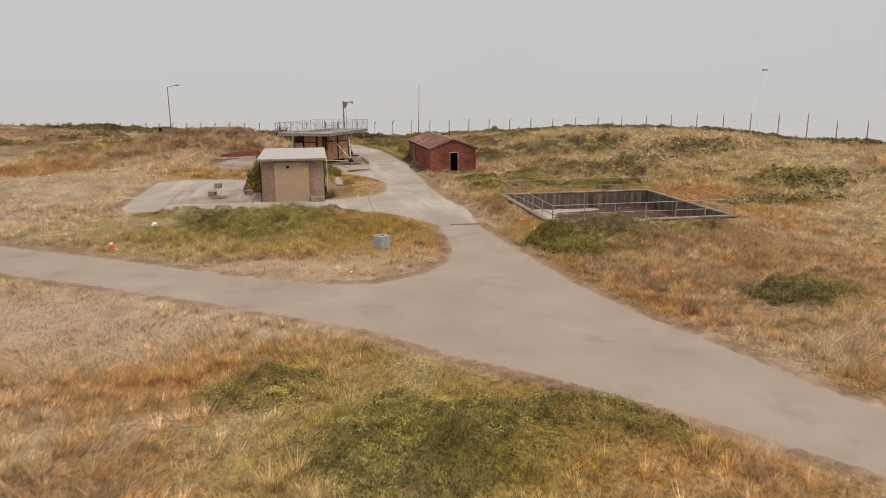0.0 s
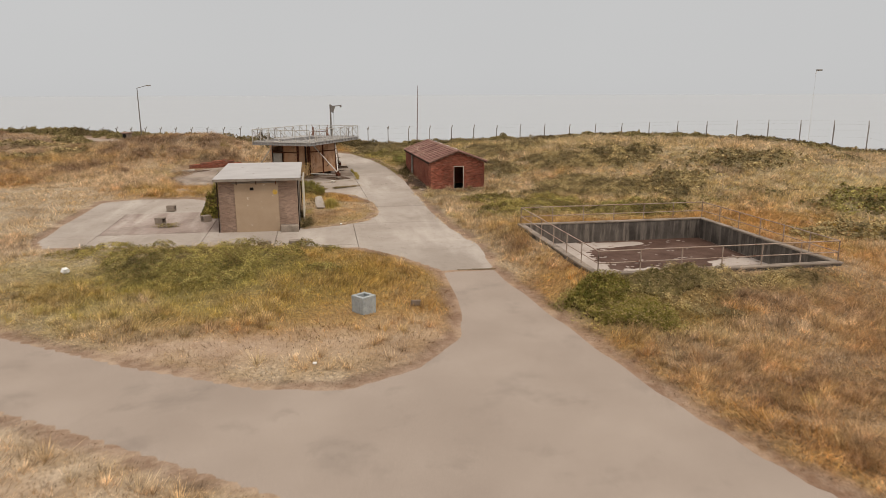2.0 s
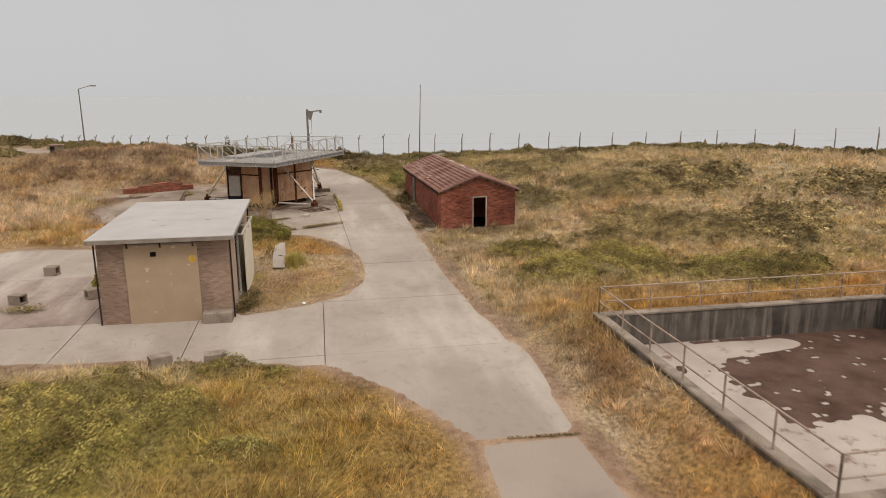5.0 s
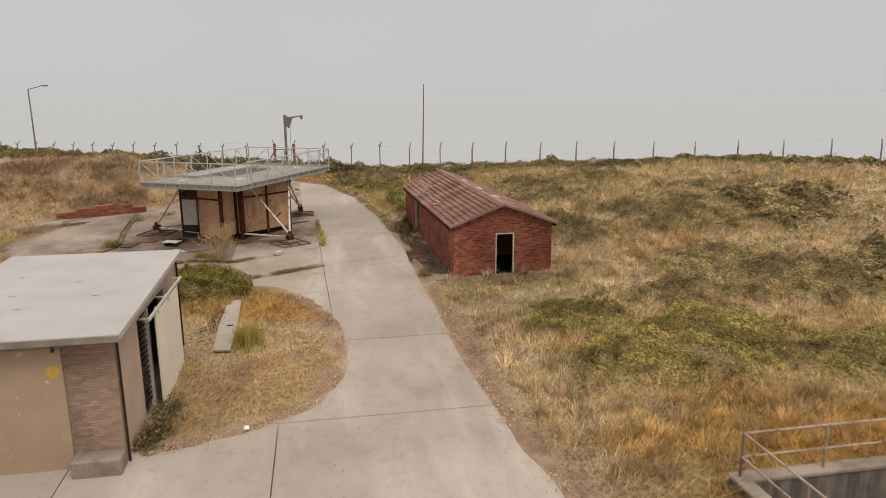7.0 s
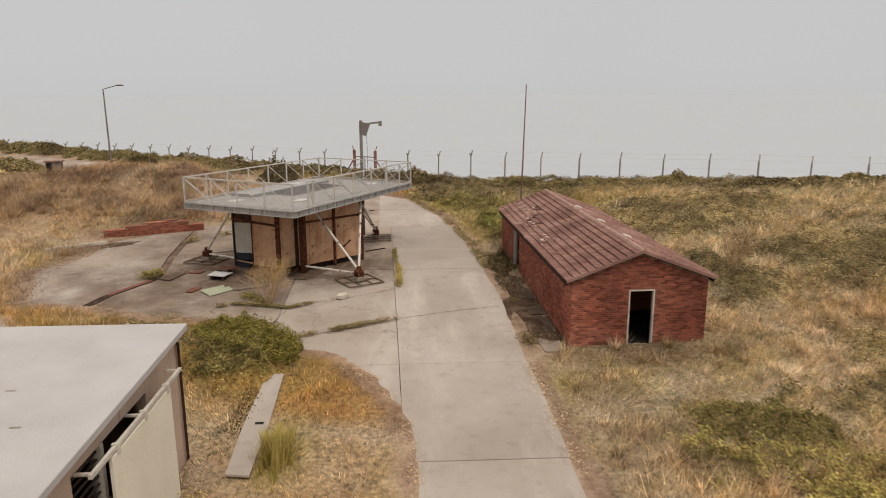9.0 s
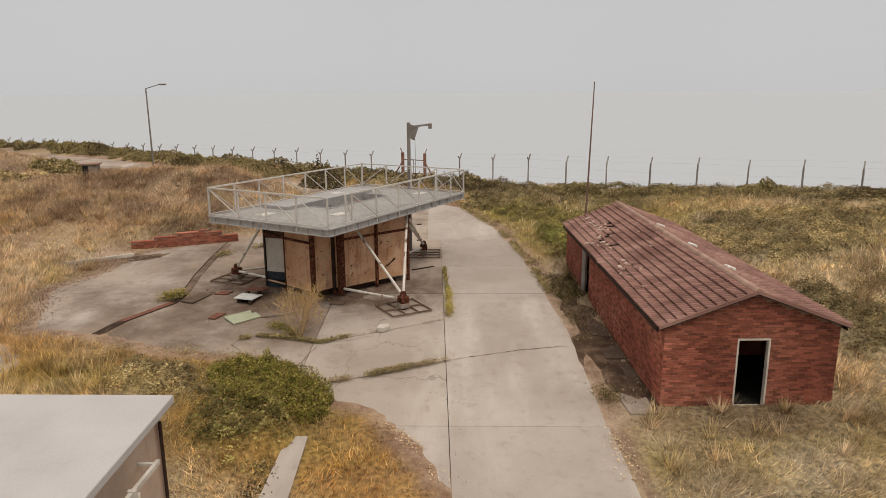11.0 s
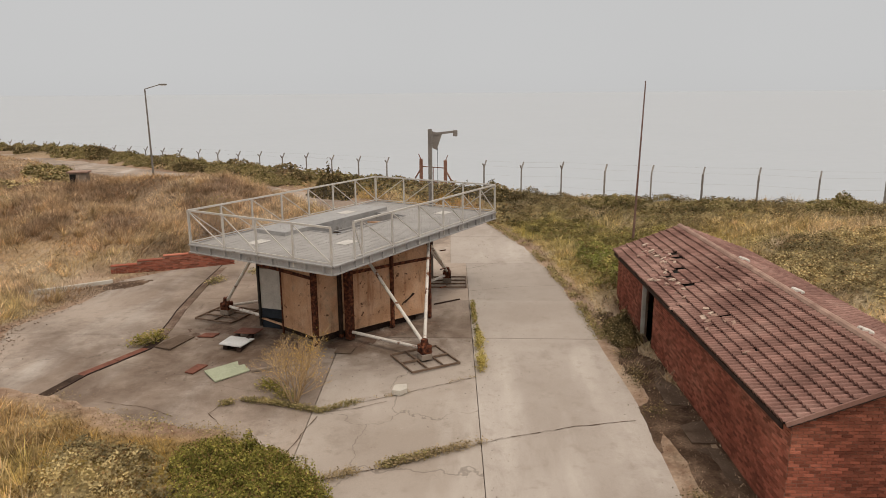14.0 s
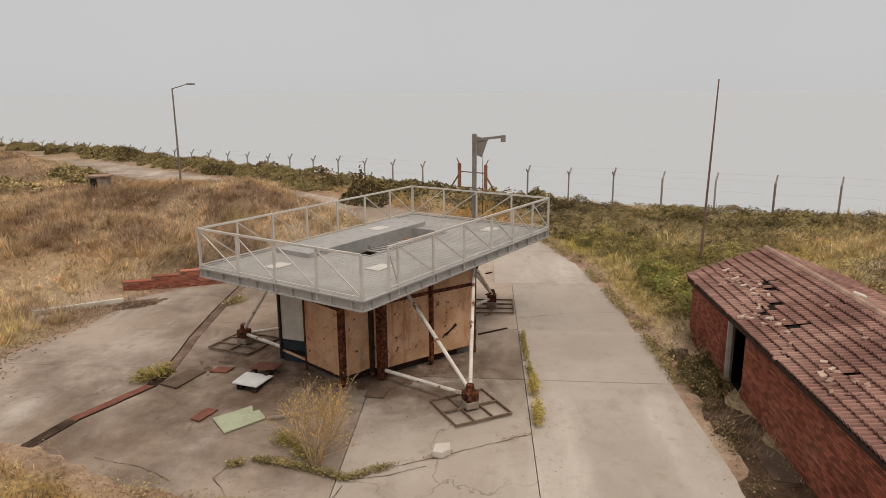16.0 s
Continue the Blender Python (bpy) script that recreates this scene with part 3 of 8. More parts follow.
PAVING = [(8.5, 47.3), (11.55, 47.15), (11.85, 52.7), (11.0, 59.5), (10.72, 66.5), (10.55, 72.0), (10.6, 79.0), (10.4, 84.2), (9.9, 90.5), (8.8, 97.6), (6.6, 104.2),
          (3.4, 107.0), (-3, 111.5), (-13, 119), (-28, 129), (-60, 151), (-60, 146), (-30, 124.5), (-15, 115), (-5, 107.5), (0.5, 103), (3.0, 99.5), (1.0, 97.2), (-4, 96.0),
          (-7.5, 94.8), (-11.1, 91.2), (-11.3, 88.0), (-12.4, 84.9), (-10.2, 79.9), (-7.1, 79.2), (-4.1, 77.8), (-1.2, 77.2), (1.6, 74.9), (2.3, 74.0), (3.7, 73.4),
          (5.2, 71.4), (6.3, 68.7), (6.55, 65.5), (6.3, 63.2), (5.5, 61.4), (3.5, 60.0), (1.0, 59.2), (0.6, 60.2), (-4.2, 60.2), (-4.5, 69.0), (-8.1, 72.1), (-12.4, 72.9), (-15.4, 71.6), (-15.7, 62.8),
          (-15.4, 58.0), (-14.5, 56.2), (-9.5, 55.6), (-5.2, 55.1), (-1.2, 54.7), (4.7, 53.1), (6.7, 50.7), (7.9, 48.5)]
PIT = (14.88, 27.95, 41.4, 54.45)


def inside(x, y, poly):
    x, y = np.asarray(x, float), np.asarray(y, float)
    res = np.zeros(x.shape, bool)
    for (x0, y0), (x1, y1) in zip(poly, poly[1:] + poly[:1]):
        if y0 == y1:
            continue
        c = ((y0 > y) != (y1 > y)) & (x < (x1 - x0) * (y - y0) / (y1 - y0) + x0)
        res ^= c
    return res


def edge_distance(x, y, poly):
    x, y = np.asarray(x, float), np.asarray(y, float)
    best = np.full(x.shape, 1e9)
    for (x0, y0), (x1, y1) in zip(poly, poly[1:] + poly[:1]):
        dx, dy = x1 - x0, y1 - y0
        t = np.clip(((x - x0) * dx + (y - y0) * dy) / (dx * dx + dy * dy), 0, 1)
        best = np.minimum(best, np.hypot(x - x0 - t * dx, y - y0 - t * dy))
    return best


def paved(x, y):
    """Signed distance to the paving: negative on it."""
    d1 = edge_distance(x, y, ROAD) * np.where(inside(x, y, ROAD), -1, 1)
    d2 = edge_distance(x, y, PAVING) * np.where(inside(x, y, PAVING), -1, 1)
    return np.minimum(d1, d2)


FENCE0, FENCED = (9.08, 110.25), (2.664, -1.745)


def fence_frame(x, y):
    """Number of fence bays along the fence, and metres inland of it."""
    dx, dy = x - FENCE0[0], y - FENCE0[1]
    return (dx * FENCED[0] + dy * FENCED[1]) / 10.142, -(dx * 1.745 + dy * 2.664) / 3.185


def bump2(x, y, cx, cy, h, sx, sy, turn=0.0):
    c, s = math.cos(radians(turn)), math.sin(radians(turn))
    u, v = (x - cx) * c + (y - cy) * s, -(x - cx) * s + (y - cy) * c
    return h * np.exp(-0.5 * ((u / sx) ** 2 + (v / sy) ** 2))


THICKETS = [  # centre, radii, turn, height, tone (lime, tan, dark)
    (-3.9, 49.8, 7.0, 2.5, -13, 0.45, 0), (-5.5, 47.9, 5.4, 2.2, -18, 0.5, 1), (-9.8, 53.2, 3.6, 1.8, -10, 0.35, 0), (1.7, 53.0, 2.2, 1.0, -10, 0.35, 0), (2.2, 47.2, 1.6, 1.0, 0, 0.35, 1),
    (14.2, 39.7, 2.0, 1.4, 0, 0.5, 1), (15.3, 37.6, 2.8, 1.9, -18, 0.35, 0), (18.6, 40.0, 4.2, 1.4, 2, 0.45, 2), (23.5, 40.1, 3.4, 1.1, 0, 0.3, 2), (17.8, 38.2, 2.4, 1.6, 0, 0.3, 2),
    (21.4, 26.8, 2.4, 2.2, 0, 0.8, 1), (3.4, 17.0, 4.0, 3.4, 0, 0.45, 1), (8.5, 17.2, 2.6, 1.6, -30, 0.3, 0), (-1.0, 21.0, 2.4, 1.6, 0, 0.25, 0),
    (19.4, 63.6, 6.2, 3.2, 10, 0.6, 0), (26.0, 61.2, 5.4, 3.2, -8, 0.55, 1), (15.8, 66.8, 3.4, 3.0, 0, 0.3, 0), (24.0, 70.0, 6.5, 3.6, 12, 0.45, 2), (32.0, 68.0, 6.5, 4.0, 0, 0.5, 2),
    (20.2, 78.0, 2.0, 3.4, 0, 0.7, 2), (29.0, 78.5, 8.5, 4.4, -10, 0.5, 2), (42.0, 72.0, 8.0, 4.0, -10, 0.5, 2), (45.0, 58.5, 6.0, 4.2, 10, 0.6, 1), (38.0, 51.5, 5.5, 2.6, 5, 0.45, 2), (22.0, 88.0, 6.0, 5.0, 0, 0.5, 2), (12.3, 95.5, 1.9, 9.0, 10, 0.22, 1), (0.0, 75.2, 2.0, 1.4, -14, 0.3, 1), (10.2, 101.5, 1.7, 5.0, 28, 0.2, 1), (8.0, 105.6, 2.4, 2.4, 40, 0.2, 2),
    (12.9, 89.6, 1.5, 4.6, 10, 0.4, 0), (13.9, 97.6, 3.2, 4.0, 20, 0.6, 1), (11.6, 101.6, 2.0, 3.8, 25, 0.5, 1), (17.5, 99.0, 4.0, 3.0, -30, 0.5, 2),
    (-26.5, 99.6, 3.4, 2.0, 0, 0.3, 2), (-30.5, 97.0, 2.6, 1.6, 0, 0.3, 2), (-38.0, 117.5, 6.5, 3.0, -20, 0.5, 2), (-47.0, 111.0, 8.0, 3.4, -15, 0.5, 1), (-33.0, 122.0, 5.0, 2.2, -30, 0.5, 2),
    (0.4, 71.6, 2.0, 2.4, 0, 0.5, 1), (-3.0, 74.6, 3.0, 1.4, -20, 0.4, 2)]


def thicket(x, y):
    """How far bramble covers the ground (0..1), its height, and its tone."""
    x, y = np.asarray(x, float), np.asarray(y, float)
    wob = (fnoise(x, y, 3.2, 51) - 0.5) * 1.1 + (fnoise(x, y, 0.9, 52) - 0.5) * 0.7
    cover = np.zeros(x.shape)
    high = np.zeros(x.shape)
    tone = np.zeros(x.shape + (3,))
    for cx, cy, rx, ry, turn, h, tn in THICKETS:
        c, s = math.cos(radians(turn)), math.sin(radians(turn))
        u, v = ((x - cx) * c + (y - cy) * s) / rx, (-(x - cx) * s + (y - cy) * c) / ry
        m = sstep(0.0, 0.55, 1.05 - np.hypot(u, v) + wob)
        m = np.where(np.hypot(u, v) > 1.9, 0, m)
        tone[..., tn] = np.maximum(tone[..., tn], m)
        high = np.maximum(high, m * h)
        cover = np.maximum(cover, m)
    bay, inland = fence_frame(x, y)
    east = sstep(11.5, 15, x)
    m = 0.85 * east * sstep(6.5, 2, inland + wob * 7) * sstep(-1.4, 0.2, inland)
    m = np.maximum(m, (1 - east) * sstep(4.6, 3.2, inland + wob * 2) * sstep(-1.4, 0.2, inland) * 0.9)
    m = np.maximum(m, 0.35 * east * sstep(0.58, 0.7, fnoise(x, y, 6.5, 53)) * sstep(34, 20, inland))
    tone[..., 2] = np.maximum(tone[..., 2], m * 0.8)
    tone[..., 1] = np.maximum(tone[..., 1], m * sstep(0.5, 0.62, fnoise(x, y, 5, 54)))
    high = np.maximum(high, m * 0.5)
    cover = np.maximum(cover, m)
    lumpy = 0.25 + 1.1 * fnoise(x, y, 1.7, 55)
    lumpy = lumpy + 0.5 * (vnoise(x, y, 0.75, 56) - 0.4)
    return cover, high * lumpy, tone


def ground(x, y, pv=None):
    x, y = np.asarray(x, float), np.asarray(y, float)
    if pv is None:
        pv = paved(x, y)
    z = level(y)
    bay, inland = fence_frame(x, y)
    crest = np.interp(bay, [-40, -20, -11, -2, 1, 4, 7, 10, 13, 16, 19, 24, 45], [2.2, 2.2, 2.1, 2.0, 2.0, 2.3, 3.0, 3.6, 3.9, 3.7, 2.6, 2.4, 2.4])
    east = sstep(0.5, 9.0, x - 10.8)
    w = east * sstep(30, 5, inland) + (1 - east) * sstep(6, 1.5, inland)
    z = z + (crest - z) * w
    off = sstep(0.0, 2.5, pv)
    z = z + off * (bump2(x, y, -13.5, 106.3, 2.2, 5.5, 3.8, -20) + bump2(x, y, -23, 103.5, 1.3, 6, 4.5) + bump2(x, y, -10, 99.5, 0.9, 5, 3.2) + bump2(x, y, -17, 97.5, 0.7, 5, 3.5) - bump2(x, y, -14.5, 101.8, 1.1, 6, 1.5, -14))
    z = z + off * sstep(-6, -9, x) * sstep(88, 92, y) * (fnoise(x, y, 3.1, 6) - 0.5) * 0.9
    z = z + off * (bump2(x, y, -4, 49.2, 0.5, 6, 2.6, -15) + bump2(x, y, -45, 95, 1.2, 14, 8) + bump2(x, y, -60, 130, 1.5, 16, 8))
    # the ground is banked up round the back and the right of the tank
    dx = np.maximum(np.maximum(PIT[0] - x, x - PIT[1]), 0)
    dy = np.maximum(np.maximum(PIT[2] - y, y - PIT[3]), 0)
    near = sstep(4.0, 0.0, np.hypot(dx, dy)) * sstep(12.2, 14.7, x)
    z = z + near * np.maximum(0.66 - z, 0)
    z = z + off * ((fnoise(x, y, 7, 1) - 0.5) * 0.5 + (fnoise(x, y, 1.8, 2) - 0.5) * 0.22)
    z = z + np.where(y < 50, 0.032 * sstep(-0.55, 0.0, pv), 0.045 * sstep(-0.3, 0.1, pv))
    z = z + sstep(0.15, 0.9, pv) * 0.8 * thicket(x, y)[1]
    # beyond the fence the land drops to the shore
    z = np.where(inland < -1.5, z + (-9 - z) * sstep(-1.5, -16, inland), z)
    # level floors under the two buildings
    su, sv = (x - 12.22) * 0.99961 + (y - 73.6) * 0.02792, -(x - 12.22) * 0.02792 + (y - 73.6) * 0.99961
    under = ((su > 0.12) & (su < 4.9) & (sv > 0.12) & (sv < 15.1)) | ((x > -4.2) & (x < 0.7) & (y > 59.2) & (y < 66.8))
    z = np.where(under, level(y) - 0.5, z)
    drop = np.where(y < 50, 0.55, 0.0)
    return z - 0.15 * sstep(-0.4, -0.95, pv + drop)


def sward(x, y, pv=None):
    """Green, gold and bare-earth shares of the turf."""
    x, y = np.asarray(x, float), np.asarray(y, float)
    if pv is None:
        pv = paved(x, y)
    g = sstep(0.56, 0.74, fnoise(x, y, 9, 11)) * 0.3
    o = sstep(0.5, 0.7, fnoise(x, y, 11, 12)) * 0.8
    for cx, cy, sx, sy, a in ((3, 17.5, 3.4, 3.6, 0.95), (12, 17.5, 3.5, 2, 0.5), (-4, 47, 8, 5, 0.85), (3, 46, 4, 4, 0.5), (15.5, 38.5, 2.4, 2.2, 0.6), (22, 62, 7, 5, 0.4), (14, 68, 3, 4, 0.4),
                              (13.2, 87, 1.8, 6, 0.8), (12.0, 97, 2.4, 7, 0.75), (15, 72.3, 4, 1.4, 0.5), (11.4, 71, 1.0, 2.5, 0.7), (9.6, 103, 2.4, 4.5, 0.75), (17, 96, 6, 6, 0.45), (32, 78, 12, 8, 0.25), (45, 62, 8, 9, 0.35), (0.5, 74, 3, 3, 0.6), (-45, 96, 14, 6, 0.6), (3.1, 66.7, 0.6, 1.4, 0.6), (-5, 75.5, 4, 1.8, 0.6),
                              (25, 88, 10, 6, 0.3), (-6, 111, 10, 3, 0.4), (2, 23.5, 4, 1.0, 0.4)):
        g = np.maximum(g, a * np.exp(-0.5 * (((x - cx) / sx) ** 2 + ((y - cy) / sy) ** 2)) * (0.55 + 0.9 * fnoise(x, y, 2.2, 13)))
    for cx, cy, sx, sy, a in ((-2.5, 22.5, 4.5, 2.4, 0.95), (-4, 17, 4, 3, 0.6), (8, 15, 3, 1.5, 0.7), (31.5, 47, 2.4, 6, 0.95), (22, 57.8, 7, 1.0, 0.9), (13.9, 52.2, 0.8, 2.8, 1.0), (-13.5, 107.5, 6, 1.6, 0.8),
                              (20, 56.5, 8, 2.5, 0.95), (19.0, 59.8, 3.0, 1.0, 0.9), (30, 57, 5, 3.5, 0.95), (26, 52, 3, 6, 0.6), (18, 31, 3.5, 6, 0.6), (26, 36, 6, 6, 0.6), (30, 26, 6, 6, 0.6), (-12, 22, 5, 4, 0.5), (2, 42, 6, 3.5, 0.75), (24, 34, 6, 5, 0.4), (-9, 46, 4, 2, 0.6), (-10.5, 76, 4, 2.6, 0.9), (-5, 76.5, 4, 2, 0.7), (3.5, 63.5, 2.5, 3, 0.55)):
        o = np.maximum(o, a * np.exp(-0.5 * (((x - cx) / sx) ** 2 + ((y - cy) / sy) ** 2)) * (0.6 + 0.8 * fnoise(x, y, 3, 14)))
    o = o * (1 - 0.7 * sstep(20, 32, x) * sstep(60, 66, y))
    west = sstep(-5, -9, x) * sstep(84, 90, y)
    o = (o * (1 - 0.7 * west) + 0.5 * west * fnoise(x, y, 4, 19)) * (1 - 0.5 * sstep(12, 16, x) * sstep(58, 62, y)) * (1 - 0.9 * np.exp(-((x - 12.5) / 3.5) ** 2 - ((y - 98) / 9) ** 2)) * (1 - 0.9 * np.exp(-((x - 9.5) / 3) ** 2 - ((y - 103) / 6) ** 2))
    g = np.maximum(g, 0.5 * thicket(x, y)[0])
    e = np.maximum(0.28 * west * sstep(0.4, 0.6, fnoise(x, y, 3.6, 18)), 0.0)
    e = np.maximum(e, 0.85 * sstep(0.75, 0.05, pv + 0.9 * (fnoise(x, y, 1.3, 15) - 0.5)))
    for cx, cy, sx, sy, a in ((-13, 30, 6, 4, 0.85), (-8, 27.5, 4, 3, 0.7), (-2, 37.4, 7, 1.5, 0.75), (-22, 56, 9, 2, 0.6), (5.5, 37.5, 2.4, 2.4, 0.5), (2.2, 63, 1.0, 2.0, 0.3), (-12.5, 90.5, 1.4, 2, 0.8), (11.5, 78, 0.5, 6, 0.9), (11.3, 86, 0.5, 3, 0.9)):
        e = np.maximum(e, a * np.exp(-0.5 * (((x - cx) / sx) ** 2 + ((y - cy) / sy) ** 2)) * (0.5 + fnoise(x, y, 1.6, 16)))
    e = e * (1 - 0.75 * np.exp(-((x - 11.5) / 0.9) ** 2 - ((y - 70.5) / 2.8) ** 2))
    o = o * (1 - 0.8 * np.exp(-((x - 15) / 4) ** 2 - ((y - 72.3) / 1.6) ** 2))
    # trodden pale straw along the lane's verge
    worn = 0.75 * np.exp(-((x - 12.4) / 1.2) ** 2) * sstep(43, 47, y) * sstep(72, 68, y)
    o, g = o * (1 - worn), g * (1 - 0.7 * worn)
    # brown litter: a band along the paving, dead bracken on the western bank
    k = 0.75 * sstep(0.62, 0.2, np.abs(pv - 0.15) + 1.1 * (fnoise(x, y, 1.1, 17) - 0.42))
    k = np.maximum(k, 0.68 * west * sstep(0.42, 0.62, fnoise(x, y, 2.6, 24)))
    k = np.maximum(k, 0.3 * sstep(0.6, 0.72, fnoise(x, y, 3.4, 25)))
    # darker patch along the foot of the shed's south gable
    k = np.maximum(k, 0.8 * np.exp(-((x - 14.8) / 3.6) ** 2 - ((y - 72.7) / 1.1) ** 2))
    # dead brown growth: beside the tank, before the thickets and in the southern meadow; on the island it paints shaded
    # clumps
    old = 0.35 + 1.2 * sstep(0.36, 0.6, fnoise(x, y, 1.5, 28))
    for cx, cy, sx, sy, a in ((13.9, 52.2, 0.9, 3.0, 0.4), (20, 59.6, 4.5, 1.0, 0.38), (21, 39.0, 6.0, 2.4, 0.32), (17, 31, 6, 6, 0.3), (24, 34, 7, 6, 0.28), (-4, 47.5, 7.0, 3.4, 0.22), (-16, 102, 9, 6, 0.3), (22, 56, 7, 1.0, 0.3)):
        k = np.maximum(k, a * old * np.exp(-0.5 * (((x - cx) / sx) ** 2 + ((y - cy) / sy) ** 2)))
    return np.stack([np.clip(g * (1 - 0.8 * e), 0, 1), np.clip(o, 0, 1), np.clip(e, 0, 1), np.clip(k, 0, 0.9)], -1)


def axis_lines(lo, hi, fine_lo, fine_hi, step, extra):
    v = list(np.arange(fine_lo, fine_hi + step / 2, step))
    a, s = fine_lo, step
    while a > lo:
        s *= 1.35
        a -= s
        v.append(max(a, lo))
    a, s = fine_hi, step
    while a < hi:
        s *= 1.35
        a += s
        v.append(min(a, hi))
    v = [q for q in v if min(abs(q - k) for k in extra) > 0.25] + list(extra)
    return np.array(sorted(set(round(q, 4) for q in v)))


gx = axis_lines(-420, 420, -36, 50, 0.4, PIT[:2])
gy = axis_lines(-320, 420, 8, 128, 0.4, PIT[2:])
GX, GY = np.meshgrid(gx, gy)
PV = paved(GX.ravel(), GY.ravel())
GZ = ground(GX.ravel(), GY.ravel(), PV)
SW = sward(GX.ravel(), GY.ravel(), PV)
nx, ny = len(gx), len(gy)
I, J = np.meshgrid(np.arange(nx - 1), np.arange(ny - 1))
I, J = I.ravel(), J.ravel()
mx_, my_ = (gx[I] + gx[I + 1]) / 2, (gy[J] + gy[J + 1]) / 2
keep = ~((mx_ > PIT[0]) & (mx_ < PIT[1]) & (my_ > PIT[2]) & (my_ < PIT[3]))
I, J = I[keep], J[keep]
quads = np.stack([J * nx + I, J * nx + I + 1, (J + 1) * nx + I + 1, (J + 1) * nx + I], -1)
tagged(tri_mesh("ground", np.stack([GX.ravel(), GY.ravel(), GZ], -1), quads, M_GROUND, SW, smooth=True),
       "dry straw-coloured coastal turf with bare earth verges", "ground", kind="structure")

# sea, from the shore to the horizon
bm = B()
vs = [bm.verts.new(p) for p in ((-4300, -320, -6.0), (4300, -320, -6.0), (4300, 4600, -6.0), (-4300, 4600, -6.0))]
bm.faces.new(vs)
tagged(part("water", bm, M_SEA), "calm hazy grey sea reaching the horizon", "sea", kind="structure")


# ---- paving ----
def clip_half(poly, a, b, c):
    """Keep the side of a polygon where a*x + b*y <= c."""
    out = []
    for p, q in zip(poly, poly[1:] + poly[:1]):
        dp, dq = a * p[0] + b * p[1] - c, a * q[0] + b * q[1] - c
        if dp <= 0:
            out.append(p)
        if (dp < 0 < dq) or (dq < 0 < dp):
            t = dp / (dp - dq)
            out.append((p[0] + t * (q[0] - p[0]), p[1] + t * (q[1] - p[1])))
    return out


def clip_cell(poly, x0, x1, y0, y1):
    for a, b, c in ((-1, 0, -x0), (1, 0, x1), (0, -1, -y0), (0, 1, y1)):
        if len(poly) < 3:
            return []
        poly = clip_half(poly, a, b, c)
    out = []
    for p in poly:
        if not out or abs(p[0] - out[-1][0]) + abs(p[1] - out[-1][1]) > 1e-3:
            out.append(p)
    return out


def poly_area(p):
    return 0.5 * sum(a[0] * b[1] - b[0] * a[1] for a, b in zip(p, p[1:] + p[:1]))


def ragged(poly, step, amount, seed):
    """Break up the outline of worn paving."""
    out = []
    for p, q in zip(poly, poly[1:] + poly[:1]):
        d = math.hypot(q[0] - p[0], q[1] - p[1])
        k = max(1, int(d / step)) if d < 30 else 1
        for i in range(k):
            t = i / k
            x, y = p[0] + t * (q[0] - p[0]), p[1] + t * (q[1] - p[1])
            nxn, nyn = (q[1] - p[1]) / d, -(q[0] - p[0]) / d
            r = (float(fnoise(x, y, 1.1, seed)) - 0.5) * 2 * amount if i else 0
            out.append((x + nxn * r, y + nyn * r))
    return out


def slab_mesh(poly, lift, thick, chamfer=0.0):
    bm = B()
    top = [bm.verts.new((x, y, float(level(y)) + lift)) for x, y in poly]
    low = [bm.verts.new((x, y, float(level(y)) + lift - thick)) for x, y in poly]
    try:
        f = bm.faces.new(top)
        if poly_area(poly) < 0:
            f.normal_flip()
    except ValueError:
        pass
    for i in range(len(poly)):
        j = (i + 1) % len(poly)
        try:
            bm.faces.new((top[i], low[i], low[j], top[j]))
        except ValueError:
            pass
    bmesh.ops.triangulate(bm, faces=[f for f in bm.faces if len(f.verts) > 4])
    bmesh.ops.recalc_face_normals(bm, faces=bm.faces)
    return bm


road_edge = ragged(ROAD, 0.7, 0.16, 21)
bm = B()
for ix in range(-19, 14):
    for iy in range(-12, 19):
        c = clip_cell(road_edge, ix * 4, ix * 4 + 4, iy * 4, iy * 4 + 4)
        if len(c) > 2 and abs(poly_area(c)) > 0.01:
            vs = [bm.verts.new((x, y, float(level(y)) + 0.02)) for x, y in c]
            f = bm.faces.new(vs)
            if poly_area(c) < 0:
                f.normal_flip()
bmesh.ops.triangulate(bm, faces=bm.faces)
bmesh.ops.remove_doubles(bm, verts=bm.verts, dist=0.002)
bmesh.ops.recalc_face_normals(bm, faces=bm.faces)
r = bmesh.ops.extrude_face_region(bm, geom=bm.faces[:])
bmesh.ops.translate(bm, vec=(0, 0, -0.16), verts=[v for v in r["geom"] if isinstance(v, bmesh.types.BMVert)])
bmesh.ops.recalc_face_normals(bm, faces=bm.faces)
tagged(part("road", bm, M_ASPHALT), "worn pale asphalt road with ragged edges", "road", kind="structure")

